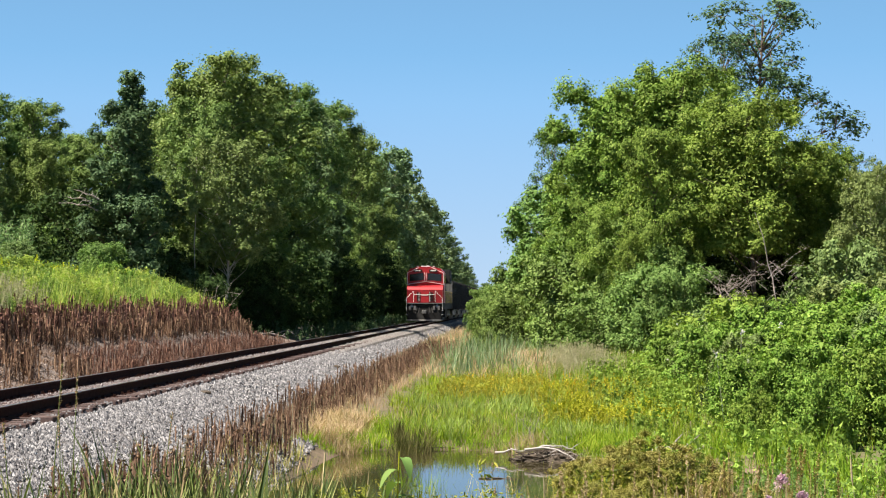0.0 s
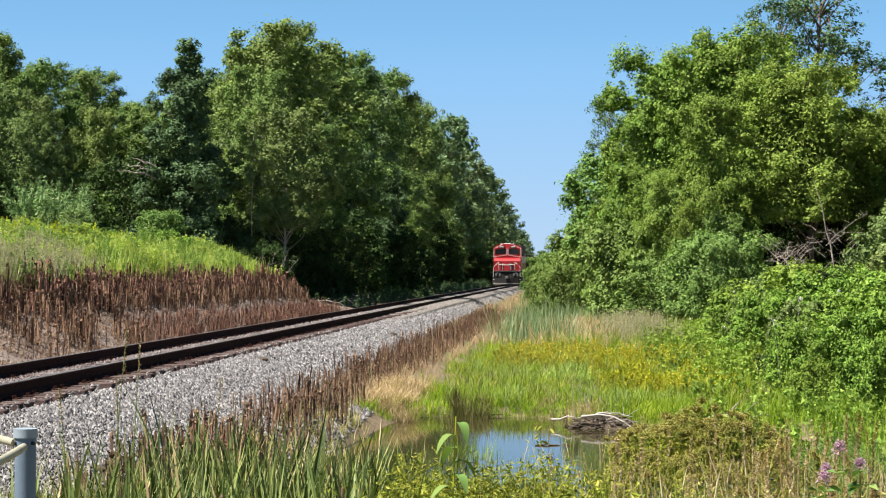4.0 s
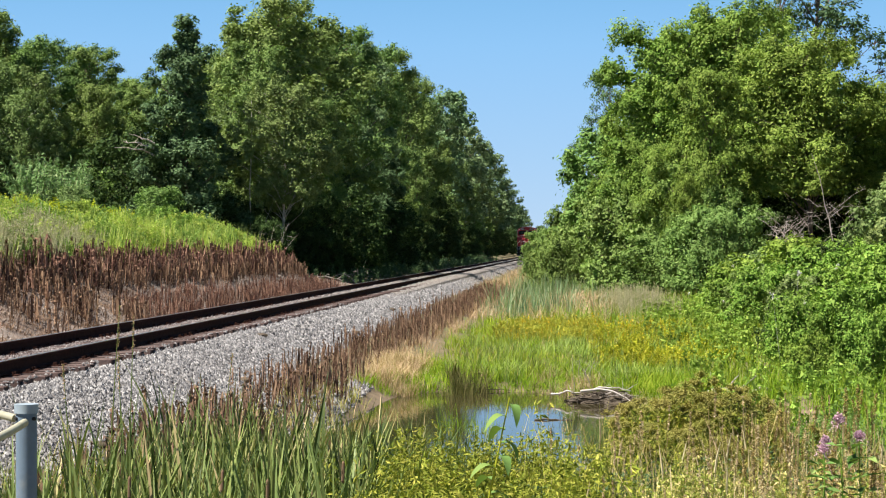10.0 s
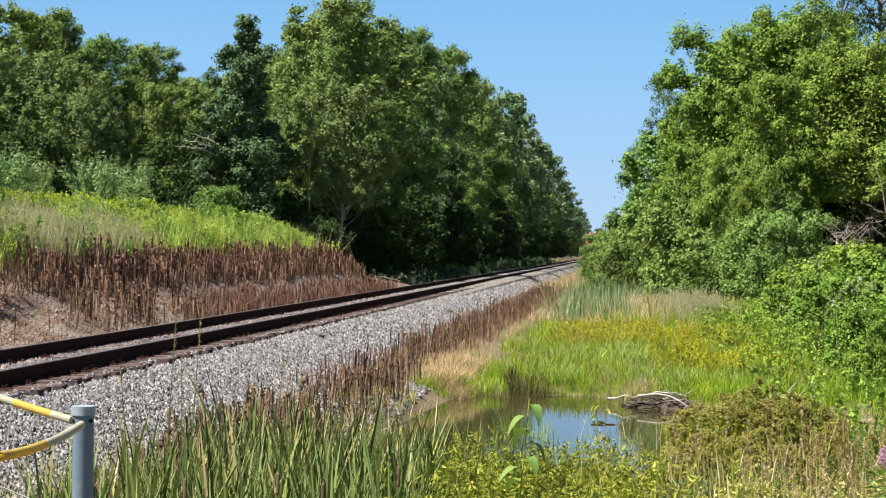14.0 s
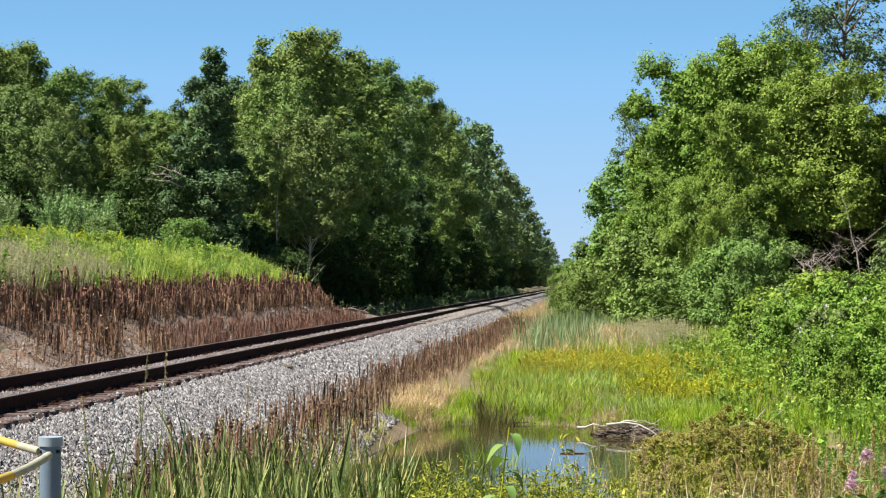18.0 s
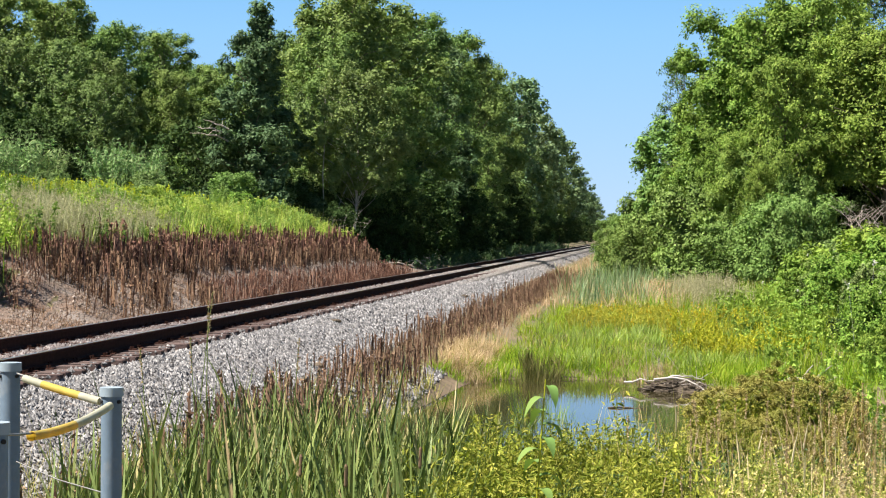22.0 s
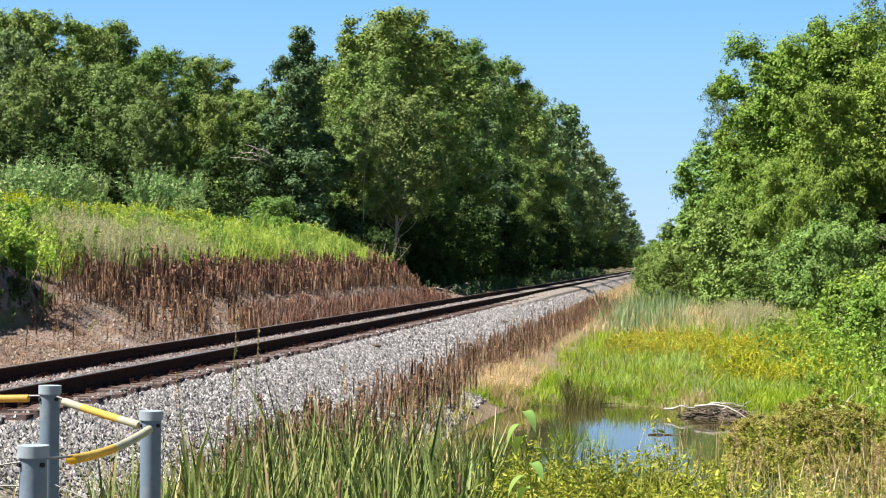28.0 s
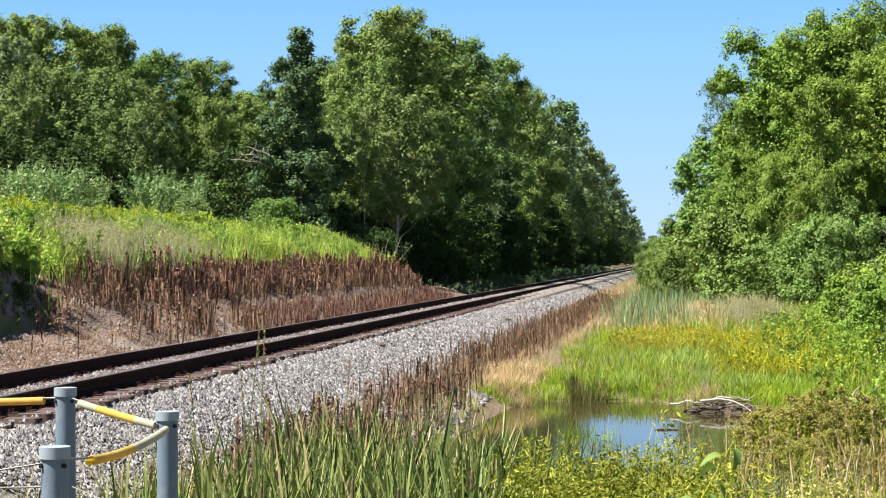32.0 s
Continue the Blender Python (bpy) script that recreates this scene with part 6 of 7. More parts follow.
# single tall cattail and grass stems that stand clear of the rest
tall_stems = []
for k, (x, y, h, lean) in enumerate([(-3.61, 15.2, 2.28, 0.05), (-3.55, 15.6, 2.2, 0.02), (-3.45, 15.0, 1.95, -0.03), (-2.95, 16.0, 1.9, 0.06), (-3.7, 14.6, 1.85, -0.04)]):
    plant = empty("reed_stem", pose(x, y, stand(x, y)), "single tall thin reed with a pale tassel", "reed", "tall reeds")
    part("stem", mesh_of("stem", *tube([(0, 0, 0), (lean * h * 0.4, 0, h * 0.6), (lean * h, 0, h)], [0.006, 0.005, 0.0025], 5), MAT["cattail"]), None, plant)
    rr = np.random.default_rng(70 + k)
    n = 60
    z = rr.uniform(0.86, 1.0, n) * h
    part("tassel", mesh_of("tassel", *leaf_quads(rr, np.stack([lean * z + rr.normal(0, 0.006, n), rr.normal(0, 0.006, n), z], 1), rr.normal(0, 1, (n, 3)), 0.009, 2.5), MAT["tan"]), None, plant, "pale straw tassel")
    part("blade", mesh_of("blade", *turn(blade(h * 0.75, 0.016, 0.2, 5), k * 2.0), MAT["cattail"]), None, plant)
    tall_stems.append(plant)
for k, (x, y) in enumerate([(-2.55, 14.0), (-1.75, 14.6), (-3.1, 13.6), (-2.1, 13.4)]):
    plant = empty("cattail", pose(x, y, stand(x, y), 3 * k - 4, 2, 0), "cattail stalk with a brown seed head", "cattail", "cattail stalks")
    part("stalk", mesh_of("stalk", *tube([(0, 0, 0), (0, 0, 1.2), (0, 0, 1.42)], [0.007, 0.006, 0.003], 5), MAT["cattail"]), None, plant)
    part("seed_head", mesh_of("seed_head", *tube([(0, 0, 1.05), (0, 0, 1.07), (0, 0, 1.2), (0, 0, 1.22)], [0.004, 0.013, 0.013, 0.004], 8), MAT["brown"]), None, plant, "brown velvety seed head")

# ---- the pond's debris ----


def branch(name, pts, r0, mat, label, category="branch", group="", seg=7, twigs=0, seed=0):
    rr = np.random.default_rng(seed)
    p = np.array(pts, float)
    k = np.linspace(0, 1, 9)
    s = np.linspace(0, 1, len(p))
    path = np.stack([np.interp(k, s, p[:, j]) for j in range(3)], 1) + rr.normal(0, r0 * 0.5, (9, 3))
    v, f = tube(path, r0 * (1 - 0.75 * k), seg)
    ob = new(name, mesh_of(name, v, f, MAT[mat], smooth=True))
    for _ in range(twigs):
        j = rr.integers(1, 8)
        d = rr.normal(0, 1, 3) * (1, 1, 0.6) + (0, 0, 0.5)
        d = d / np.linalg.norm(d) * np.linalg.norm(p[-1] - p[0]) * rr.uniform(0.15, 0.4)
        part("twig", mesh_of("twig", *tube([path[j], path[j] + d * 0.5 + rr.normal(0, 0.02, 3), path[j] + d], [r0 * 0.35, r0 * 0.22, r0 * 0.08], 4), MAT[mat], smooth=True), None, ob)
    return tagged(ob, label, category, group)


mb = bmesh.new()
bmesh.ops.create_icosphere(mb, subdivisions=4, radius=1)
for v in mb.verts:
    q = v.co.normalized()
    v.co = Vector((q.x * 0.62, q.y * 0.5, max(q.z, -0.3) * 0.15)) * (1 + 0.35 * noise.noise(q * 3.1) + 0.2 * noise.noise(q * 9))
me = bpy.data.meshes.new("debris_mound")
mb.to_mesh(me)
mb.free()
me.materials.append(MAT["mud"])
mound = tagged(new("debris_mound", me), "dark mound of mud and sticks at the pond's edge", "mound")
mound.location = (0.42, 37.2, WATER_Z - 0.03)
dr = random.Random(3)
twigs = []
for k in range(330):
    a, q = dr.uniform(0, 6.28), dr.uniform(0.0, 1.0) ** 0.6 * 0.66
    x, y = math.cos(a) * q, math.sin(a) * q * 0.8
    z = 0.19 * (1 - (q / 0.72) ** 1.6) + dr.uniform(-0.03, 0.07)
    d, l = dr.uniform(0, 6.28), dr.uniform(0.1, 0.38)
    p0, p1 = (x - math.cos(d) * l / 2, y - math.sin(d) * l / 2, z + dr.uniform(-0.07, 0.05)), (x + math.cos(d) * l / 2, y + math.sin(d) * l / 2, z + dr.uniform(-0.08, 0.05))
    mid = tuple((u + w) / 2 + dr.uniform(-0.02, 0.02) for u, w in zip(p0, p1))
    twigs.append(tube([p0, mid, p1], [0.009, 0.008, 0.004], 4))
part("brushwood", mesh_of("brushwood", *join(twigs), MAT["mud"]), None, mound, "heap of thin dark twigs").location = (0, 0, 0)
for k in range(22):
    a = dr.uniform(0, 6.28)
    q = dr.uniform(0.1, 0.55)
    x, y = 0.42 + math.cos(a) * q, 37.2 + math.sin(a) * q * 0.7 - 0.1
    z = WATER_Z + 0.19 - 0.24 * q
    d, l = dr.gauss(0.2, 0.6), dr.uniform(0.25, 0.5)
    branch("stick", [(x, y, z), (x + math.cos(d) * l * 0.5, y + math.sin(d) * l * 0.5, z + 0.04), (x + math.cos(d) * l, y + math.sin(d) * l, z + dr.uniform(-0.08, 0.06))],
           0.008, "deadwood", "thin pale dead stick on the mud mound", "stick", "mound sticks", 5, 1, k)
for k in range(7):
    x, y = 0.25 + dr.uniform(-0.4, 0.5), 38.5 + dr.uniform(0, 0.8)
    d = dr.uniform(-0.9, 0.9)
    branch("stick", [(x, y, stand(x, y)), (x - 0.12 + d * 0.2, y, WATER_Z + 0.45), (x - 0.25 + d * 0.5, y, WATER_Z + dr.uniform(0.6, 0.95))], 0.007, "deadwood", "thin bare twig standing behind the mound", "stick", "standing twigs", 5, 2, k + 300)
branch("driftwood", [(0.0, 36.9, WATER_Z + 0.22), (0.45, 36.9, WATER_Z + 0.26), (0.75, 36.8, WATER_Z + 0.18), (0.98, 36.7, WATER_Z + 0.0)], 0.025, "bleached", "bleached curved driftwood branch on the mound", "driftwood", "", 8, 3, 5)
branch("driftwood", [(0.25, 37.3, WATER_Z + 0.25), (0.6, 37.2, WATER_Z + 0.27), (0.95, 37.2, WATER_Z + 0.2)], 0.018, "bleached", "bleached driftwood branch on the mound", "driftwood", "", 8, 4, 6)
branch("driftwood", [(-0.55, 37.3, WATER_Z + 0.12), (-0.25, 37.2, WATER_Z + 0.2), (0.0, 37.1, WATER_Z + 0.17)], 0.022, "bleached", "short bleached driftwood end beside the mound", "driftwood", "", 8, 2, 16)
branch("driftwood", [(1.6, 36.4, -1.14), (2.2, 36.5, -1.13), (2.95, 36.5, -1.2)], 0.035, "deadwood", "long bleached log lying beyond the spent flowers", "driftwood", "", 8, 3, 12)
branch("fallen_log", [(1.75, 35.2, -1.12), (2.6, 35.5, -1.08), (3.4, 35.9, -1.1)], 0.08, "deadwood", "pale fallen log in the marsh grass", "log", "", 8, 2, 9)
branch("fallen_log", [(-0.75, 33.2, WATER_Z + 0.01), (-0.4, 33.25, WATER_Z + 0.02), (-0.1, 33.2, WATER_Z + 0.0)], 0.018, "mud", "dark waterlogged branch lying in the pond", "log", "", 7, 2, 10)
branch("fallen_log", [(-2.1, 39.7, WATER_Z + 0.02), (-1.7, 39.75, WATER_Z + 0.05), (-1.2, 39.8, WATER_Z + 0.02)], 0.018, "mud", "dark wet stick at the pond's far edge", "log", "", 6, 2, 11)
# fallen branches at the dark edge of the wood
fb = random.Random(12)
for k in range(12):
    x, y = -11.6 + fb.uniform(-0.9, 0.6), 97 + k * 1.6 + fb.uniform(-1, 1)
    z = stand(x, y, 0.0) + 0.1
    l = fb.uniform(0.6, 1.6)
    branch("fallen_branch", [(x, y, z), (x - l * 0.5, y + fb.uniform(-0.6, 0.6), z + l * fb.uniform(0.15, 0.5)), (x - l, y + fb.uniform(-1, 1), z + l * fb.uniform(0.05, 0.5))],
           0.035, "deadwood", "pale broken branch at the wood's edge", "branch", "fallen branches", 5, 4, k + 30)
for k in range(5):
    x, y = -13.4 - 0.5 * k, 90 + 1.2 * k
    z = stand(x, y)
    branch("dead_sapling", [(x, y, z), (x + fb.uniform(-0.2, 0.3), y, z + 1.0), (x + fb.uniform(-0.2, 0.6), y + 0.2, z + 1.9 + fb.uniform(-0.4, 0.4))], 0.014, "deadwood", "thin bare dead sapling at the wood's edge", "sapling", "dead saplings", 5, 6, k + 60)
for k, (z, w) in enumerate([(6.5, 1.0), (6.2, 1.3), (6.75, 0.8)]):
    branch("snapped_bough", [(-20.5, 94.6, z - 0.25), (-21.1, 94.2, z), (-20.5 - w * 1.3, 93.9, z - 0.02 + 0.1 * k)], 0.05, "deadwood", "pale snapped bough hanging among the leaves", "branch", "snapped boughs", 6, 5, k + 200)
# tangle of dead brush in the dark hollow before the clump
for k in range(46):
    if k < 26:
        x, y, z = 9.3 + fb.uniform(-0.9, 1.0), 91.0 + fb.uniform(-1.5, 1.5), fb.uniform(1.3, 2.5)
    else:
        x, y, z = 11.3 + fb.uniform(-0.7, 0.9), 92.0 + fb.uniform(-1.5, 1.5), fb.uniform(1.6, 3.4)
    a, l = fb.uniform(0, 6.28), fb.uniform(0.6, 1.5)
    branch("dead_branch", [(x, y, z), (x + math.cos(a) * l * 0.5, y + math.sin(a) * 0.4, z + l * 0.4), (x + math.cos(a) * l, y + math.sin(a) * 0.8, z + l * fb.uniform(0.2, 0.7))],
           0.012, "deadwood", "grey leafless branch in a dead tangle", "branch", "dead brush", 4, 9, k + 80)
branch("dead_tree", [(12.3, 97.6, -1.1), (11.95, 97.5, 2.6), (11.5, 97.3, 4.4), (11.0, 97.2, 6.0)], 0.045, "deadwood", "pale leaning dead tree over the brush", "dead tree", "", 7, 0, 301)
branch("birch_sapling", [(-16.5, 98.2, -0.6), (-16.45, 98.2, 4.5), (-16.35, 98.2, 8.8)], 0.04, "birch", "thin white-stemmed birch sapling against dark leaves", "sapling", "", 7, 2, 302)
for k in range(6):
    x, y = 7.5 + k * 0.35, 44 + fb.uniform(-1, 1)
    z = stand(x, y) + 0.9 + fb.uniform(0, 0.8)
    branch("dead_branch", [(x, y, z), (x - 0.6, y, z + 0.1), (x - 1.3, y + 0.2, z + fb.uniform(-0.1, 0.5))], 0.018, "deadwood", "thin grey dead branch among green shrubs", "branch", "shrub dead branches", 5, 6, k + 120)

# ---- guard posts, cables and tubes ----
POSTS = [(-3.24, 9.8, 0.838), (-2.592, 9.36, 0.754), (-2.394, 7.06, 0.803)]


def guard_post(x, y, top):
    z0 = stand(x, y, 0.1)
    h = top - z0
    ob = empty("guard_post", pose(x, y, z0), "round grey galvanised steel post with a pale flat cap", "post", "guard posts")
    bm = bmesh.new()
    bmesh.ops.create_cone(bm, cap_ends=True, segments=32, radius1=0.05, radius2=0.05, depth=h - 0.04, matrix=Matrix.Translation((0, 0, (h - 0.04) / 2)))
    pipe = part("pipe", bm, MAT["galv"], ob)
    pipe.data.shade_smooth()
    bm = bmesh.new()
    bmesh.ops.create_cone(bm, cap_ends=True, segments=32, radius1=0.0575, radius2=0.057, depth=0.043, matrix=Matrix.Translation((0, 0, h - 0.0215)))
    part("cap", bm, MAT["galv_cap"], ob, "pale grey pressed cap")
    for o in ob.children:
        o.data.shade_smooth()
        o.data.set_sharp_from_angle(angle=0.7)
    for a in (-0.6, 2.4):
        bm = B()
        d = Vector((math.cos(a), -abs(math.sin(a)), 0))
        rod(bm, d * 0.047 + Vector((0, 0, h - 0.068)), d * 0.06 + Vector((0, 0, h - 0.068)), 0.009, 10)
        part("eye_bolt", bm, MAT["black"], ob, "dark bolt head")
    return ob


for p in POSTS:
    guard_post(*p)
guard_post(-4.9, 9.9, 0.80)


def cable_run(a, b, sag, tube_from, tube_to, label, faded):
    """A steel cable between two posts, with a yellow tube threaded on it."""
    a, b = np.array(a), np.array(b)
    at = lambda k: a + (b - a) * k - np.array((0, 0, sag * 4 * k * (1 - k)))
    ob = empty("guard_cable", pose(0, 0, 0), label, "cable", "guard cables")
    v, f = tube([at(k) for k in np.linspace(0, 1, 15)], [0.005] * 15, 6)
    part("wire", mesh_of("wire", v, f, MAT["cable"], smooth=True), None, ob, "thin grey steel cable")
    ks = np.linspace(tube_from, tube_to, 13)
    for k0, k1, mat, name in ((0, 3, "tube_fade", "faded_tube"), (3, 9, "tube", "tube"), (9, 12, "tube_fade", "faded_tube")) if faded == 3 else ((0, 6, "tube", "tube"), (6, 12, "tube_fade", "faded_tube")) if faded == 2 else ((0, 12, "tube", "tube"),):
        ring = [at(k) - np.array((0, 0, 0.012)) for k in ks[k0:k1 + 1]]
        v, f = tube(ring, [0.0195] * len(ring), 14)
        part(name, mesh_of(name, v, f, MAT[mat], smooth=True), None, ob, "yellow plastic tube" if mat == "tube" else "sun-bleached cream end of the tube")
    v, f = tube([at(ks[0]) - np.array((0, 0, 0.012)), at(ks[0] + 0.004) - np.array((0, 0, 0.012))], [0.015, 0.015], 12)
    part("tube_mouth", mesh_of("tube_mouth", v, f, MAT["tube_in"]), None, ob, "inside of the open tube end, painted orange for light through its wall")
    return ob


cable_run((-3.19, 9.76, 0.785), (-2.645, 9.40, 0.69), 0.004, 0.09, 0.97, "yellow plastic tube on a sagging cable between two posts", 3)
cable_run((-2.41, 7.11, 0.752), (-2.58, 9.31, 0.685), 0.045, 0.26, 0.985, "yellow plastic tube hanging on a slack cable", 2)
cable_run((-4.85, 9.9, 0.77), (-3.29, 9.8, 0.785), 0.012, 0.1, 0.96, "straight yellow plastic tube on a cable", 1)


def slack_wire(points, label):
    ob = empty("guard_wire", pose(0, 0, 0), label, "cable", "guard wires")
    part("wire", mesh_of("wire", *tube(points, [0.0035] * len(points), 6), MAT["cable"], smooth=True), None, ob)


slack_wire([(-3.2, 9.77, 0.34), (-2.92, 9.58, 0.275), (-2.64, 9.39, 0.24)], "thin slack steel wire low between two posts")
slack_wire([(-2.43, 7.02, 0.745), (-2.9, 6.97, 0.67), (-3.5, 6.9, 0.64), (-4.6, 6.8, 0.7)], "thin steel wire running off from the post")
slack_wire([(-2.44, 7.05, 0.655), (-3.5, 6.95, 0.64), (-4.6, 6.8, 0.65)], "lower steel wire running off from the post")

# ---- the train ----


def bogie(parent, y, name="bogie"):
    """A truck with its side frames and wheels at y under a vehicle."""
    bm = B()
    for sx in (-1.05, 1.05):
        side_prism(bm, [(y - 2.1, 0.45), (y - 2.1, 0.75), (y - 1.2, 0.95), (y + 1.2, 0.95), (y + 2.1, 0.75), (y + 2.1, 0.45), (y + 1.0, 0.4), (y - 1.0, 0.4)], sx - 0.08, sx + 0.08)
    box(bm, -1.0, 1.0, y - 0.3, y + 0.3, 0.5, 0.9, 0.03)
    tr = part(name, bm, MAT["steel"], parent, "dirty grey cast truck frame")
    for wy in (-1.6, 0, 1.6):
        for sx in (-0.75, 0.75):
            wbm = B()
            rod(wbm, (sx - 0.06, y + wy, 0.5), (sx + 0.06, y + wy, 0.5), 0.5, 24)
            part("wheel", wbm, MAT["steel"], tr)
    return tr


def locomotive():
    """Front at y = 0, facing -y; rail heads at z = 0."""
    ob = empty("locomotive", pose(TRACK_X, 163.0, 0), "red freight locomotive with black underframe and white trim", "locomotive")
    part("underframe", box(B(), -1.5, 1.5, 0.5, 22.0, 1.05, 1.55, 0.04), MAT["black"], ob)
    cab = part("cab", prism(B(), [(-1.56, 1.6), (1.56, 1.6), (1.56, 4.15), (1.25, 4.5), (0.5, 4.66), (-0.5, 4.66), (-1.25, 4.5), (-1.56, 4.15)], 1.9, 4.9), MAT["red"], ob, "red painted cab")
    nose = part("nose", side_prism(B(), [(0.85, 1.6), (0.75, 2.7), (0.92, 2.92), (1.95, 3.1), (1.95, 1.6)], -1.5, 1.5), MAT["red"], ob, "red blunt nose")
    part("hood", prism(B(), [(-1.0, 1.55), (1.0, 1.55), (1.0, 4.2), (0.8, 4.5), (-0.8, 4.5), (-1.0, 4.2)], 4.9, 21.3), MAT["black"], ob, "black engine hood")
    part("radiator", box(B(), -1.5, 1.5, 17.2, 21.3, 3.4, 4.65, 0.05), MAT["black"], ob)
    part("roof_unit", box(B(), -0.4, 0.4, 1.95, 4.6, 4.6, 4.72, 0.04), MAT["white"], ob, "pale roof unit")
    for sx in (-1, 1):
        bm = B()
        bmv = [bm.verts.new(c) for c in ((sx * 0.16, 1.86, 3.52), (sx * 1.34, 1.86, 3.42), (sx * 1.34, 1.86, 4.0), (sx * 0.16, 1.86, 4.12))]
        bm.faces.new(bmv)
        geo = bmesh.ops.extrude_face_region(bm, geom=bm.faces[:])
        bmesh.ops.translate(bm, vec=(0, 0.05, 0), verts=[g for g in geo["geom"] if isinstance(g, bmesh.types.BMVert)])
        bmesh.ops.recalc_face_normals(bm, faces=bm.faces)
        part("windshield", bm, MAT["glass"], cab, "dark windshield pane")
        part("number_board", box(B(), min(sx * 0.3, sx * 1.0), max(sx * 0.3, sx * 1.0), 1.84, 1.92, 4.22, 4.42, 0.01), MAT["black"], cab, "black number board")
        part("number_bar", box(B(), min(sx * 0.42, sx * 0.88), max(sx * 0.42, sx * 0.88), 1.82, 1.84, 4.28, 4.36), MAT["white"], cab, "white bar of lettering")
        part("side_window", box(B(), min(sx * 1.55, sx * 1.58), max(sx * 1.55, sx * 1.58), 2.6, 4.2, 3.3, 3.95), MAT["glass"], cab, "dark side window")
        bm = B()
        for y0 in (0.15, 0.4, 0.65):
            box(bm, min(sx * 1.12, sx * 1.55), max(sx * 1.12, sx * 1.55), y0, y0 + 0.28, 0.4 + y0 * 1.4, 0.45 + y0 * 1.4)
        part("steps", bm, MAT["white"], ob, "white-edged boarding steps")
        bm = B()
        rod(bm, (sx * 1.5, 0.12, 0.9), (sx * 1.5, 0.2, 2.0), 0.016)
        rod(bm, (sx * 1.5, 0.2, 2.0), (sx * 0.9, 0.2, 2.6), 0.016)
        rod(bm, (sx * 0.9, 0.2, 1.7), (sx * 0.9, 0.2, 2.6), 0.018)
        rod(bm, (sx * 0.45, 0.2, 1.7), (sx * 0.45, 0.2, 2.5), 0.018)
        rod(bm, (sx * 0.9, 0.2, 2.3), (sx * 0.25, 0.2, 2.3), 0.018)
        part("handrail", bm, MAT["white"], ob, "white handrail")
        bm = B()
        rod(bm, (sx * 1.52, 5.0, 2.6), (sx * 1.52, 21.5, 2.6), 0.025)
        for y0 in range(5, 22, 2):
            rod(bm, (sx * 1.52, y0, 1.55), (sx * 1.52, y0, 2.6), 0.022)
        part("side_handrail", bm, MAT["yellow_paint"], ob, "yellow side handrail")
        part("ditch_light", rod(B(), (sx * 1.05, 0.16, 1.35), (sx * 1.05, 0.3, 1.35), 0.12, 16), MAT["galv"], ob, "round unlit ditch light")
        part("walkway_side", box(B(), min(sx * 1.2, sx * 1.56), max(sx * 1.2, sx * 1.56), 0.2, 21.8, 1.5, 1.58), MAT["black"], ob)
        bm = B()
        box(bm, min(sx * 1.3, sx * 1.56), max(sx * 1.3, sx * 1.56), 1.83, 1.9, 3.12, 3.2)
        part("white_stripe", bm, MAT["white"], cab, "white trim stripe")
    for sx in (-1, 1):
        bm = prism(B(), [(0.0, 3.42), (sx * 1.5, 3.2), (sx * 1.5, 3.165), (0.0, 3.385)], 1.80, 1.89)
        part("window_trim", bm, MAT["white"], cab, "slanting white trim line under the windshield")
        bm = B()
        rod(bm, (sx * 1.52, 1.84, 3.2), (sx * 1.52, 1.84, 4.12), 0.02)
        rod(bm, (sx * 1.52, 1.84, 4.12), (sx * 0.5, 1.84, 4.6), 0.02)
        rod(bm, (sx * 0.07, 1.84, 3.45), (sx * 0.07, 1.84, 4.15), 0.02)
        part("cab_edging", bm, MAT["white"], cab, "thin white edging of the cab front")
    part("headlight", box(B(), -0.2, 0.2, 0.70, 0.8, 2.52, 2.68, 0.02), MAT["steel"], nose, "unlit twin headlight")
    for gx in (-0.62, -0.5, -0.38, 0.38, 0.5, 0.62):
        part("grille_bar", box(B(), gx - 0.03, gx + 0.03, 0.70, 0.85, 1.75, 2.5), MAT["black"], nose, "black grille bar")
    part("nose_door", box(B(), -0.35, 0.35, 0.70, 0.8, 1.62, 2.7, 0.02), MAT["red"], nose)
    part("nose_emblem", box(B(), -0.3, 0.3, 0.68, 0.78, 2.22, 2.3), MAT["white"], nose, "white emblem shape on the nose")
    part("pilot", box(B(), -1.5, 1.5, 0.2, 0.5, 0.75, 1.6, 0.03), MAT["black"], ob, "black pilot sheet")
    def vee(grow, z0, z1):
        plan = [(-1.5, 0.28), (-1.35, 0.04), (0, -0.22), (1.35, 0.04), (1.5, 0.28)]
        bm = B()
        lo, hi = [[bm.verts.new((x * (1 + grow), y - grow * 2, z)) for x, y in plan] for z in (z0, z1)]
        bm.faces.new(lo)
        bm.faces.new(hi)
        for i in range(5):
            bm.faces.new((lo[i], lo[(i + 1) % 5], hi[(i + 1) % 5], hi[i]))
        bmesh.ops.recalc_face_normals(bm, faces=bm.faces)
        return bm

    plough = part("plough", vee(0.0, 0.12, 0.78), MAT["black"], ob, "black pointed snowplough")
    part("plough_edge", vee(0.012, 0.1, 0.22), MAT["hopper_end"], plough, "pale worn lower edge of the plough")
    part("front_step", box(B(), -1.5, 1.5, 0.1, 0.85, 1.52, 1.6, 0.01), MAT["steel"], ob, "grey front walkway")
    for gx in (-1.2, -0.8, 0.8, 1.2):
        part("pilot_fitting", box(B(), gx - 0.09, gx + 0.09, 0.12, 0.22, 1.0, 1.34, 0.02), MAT["steel"], ob, "grey fitting on the pilot")
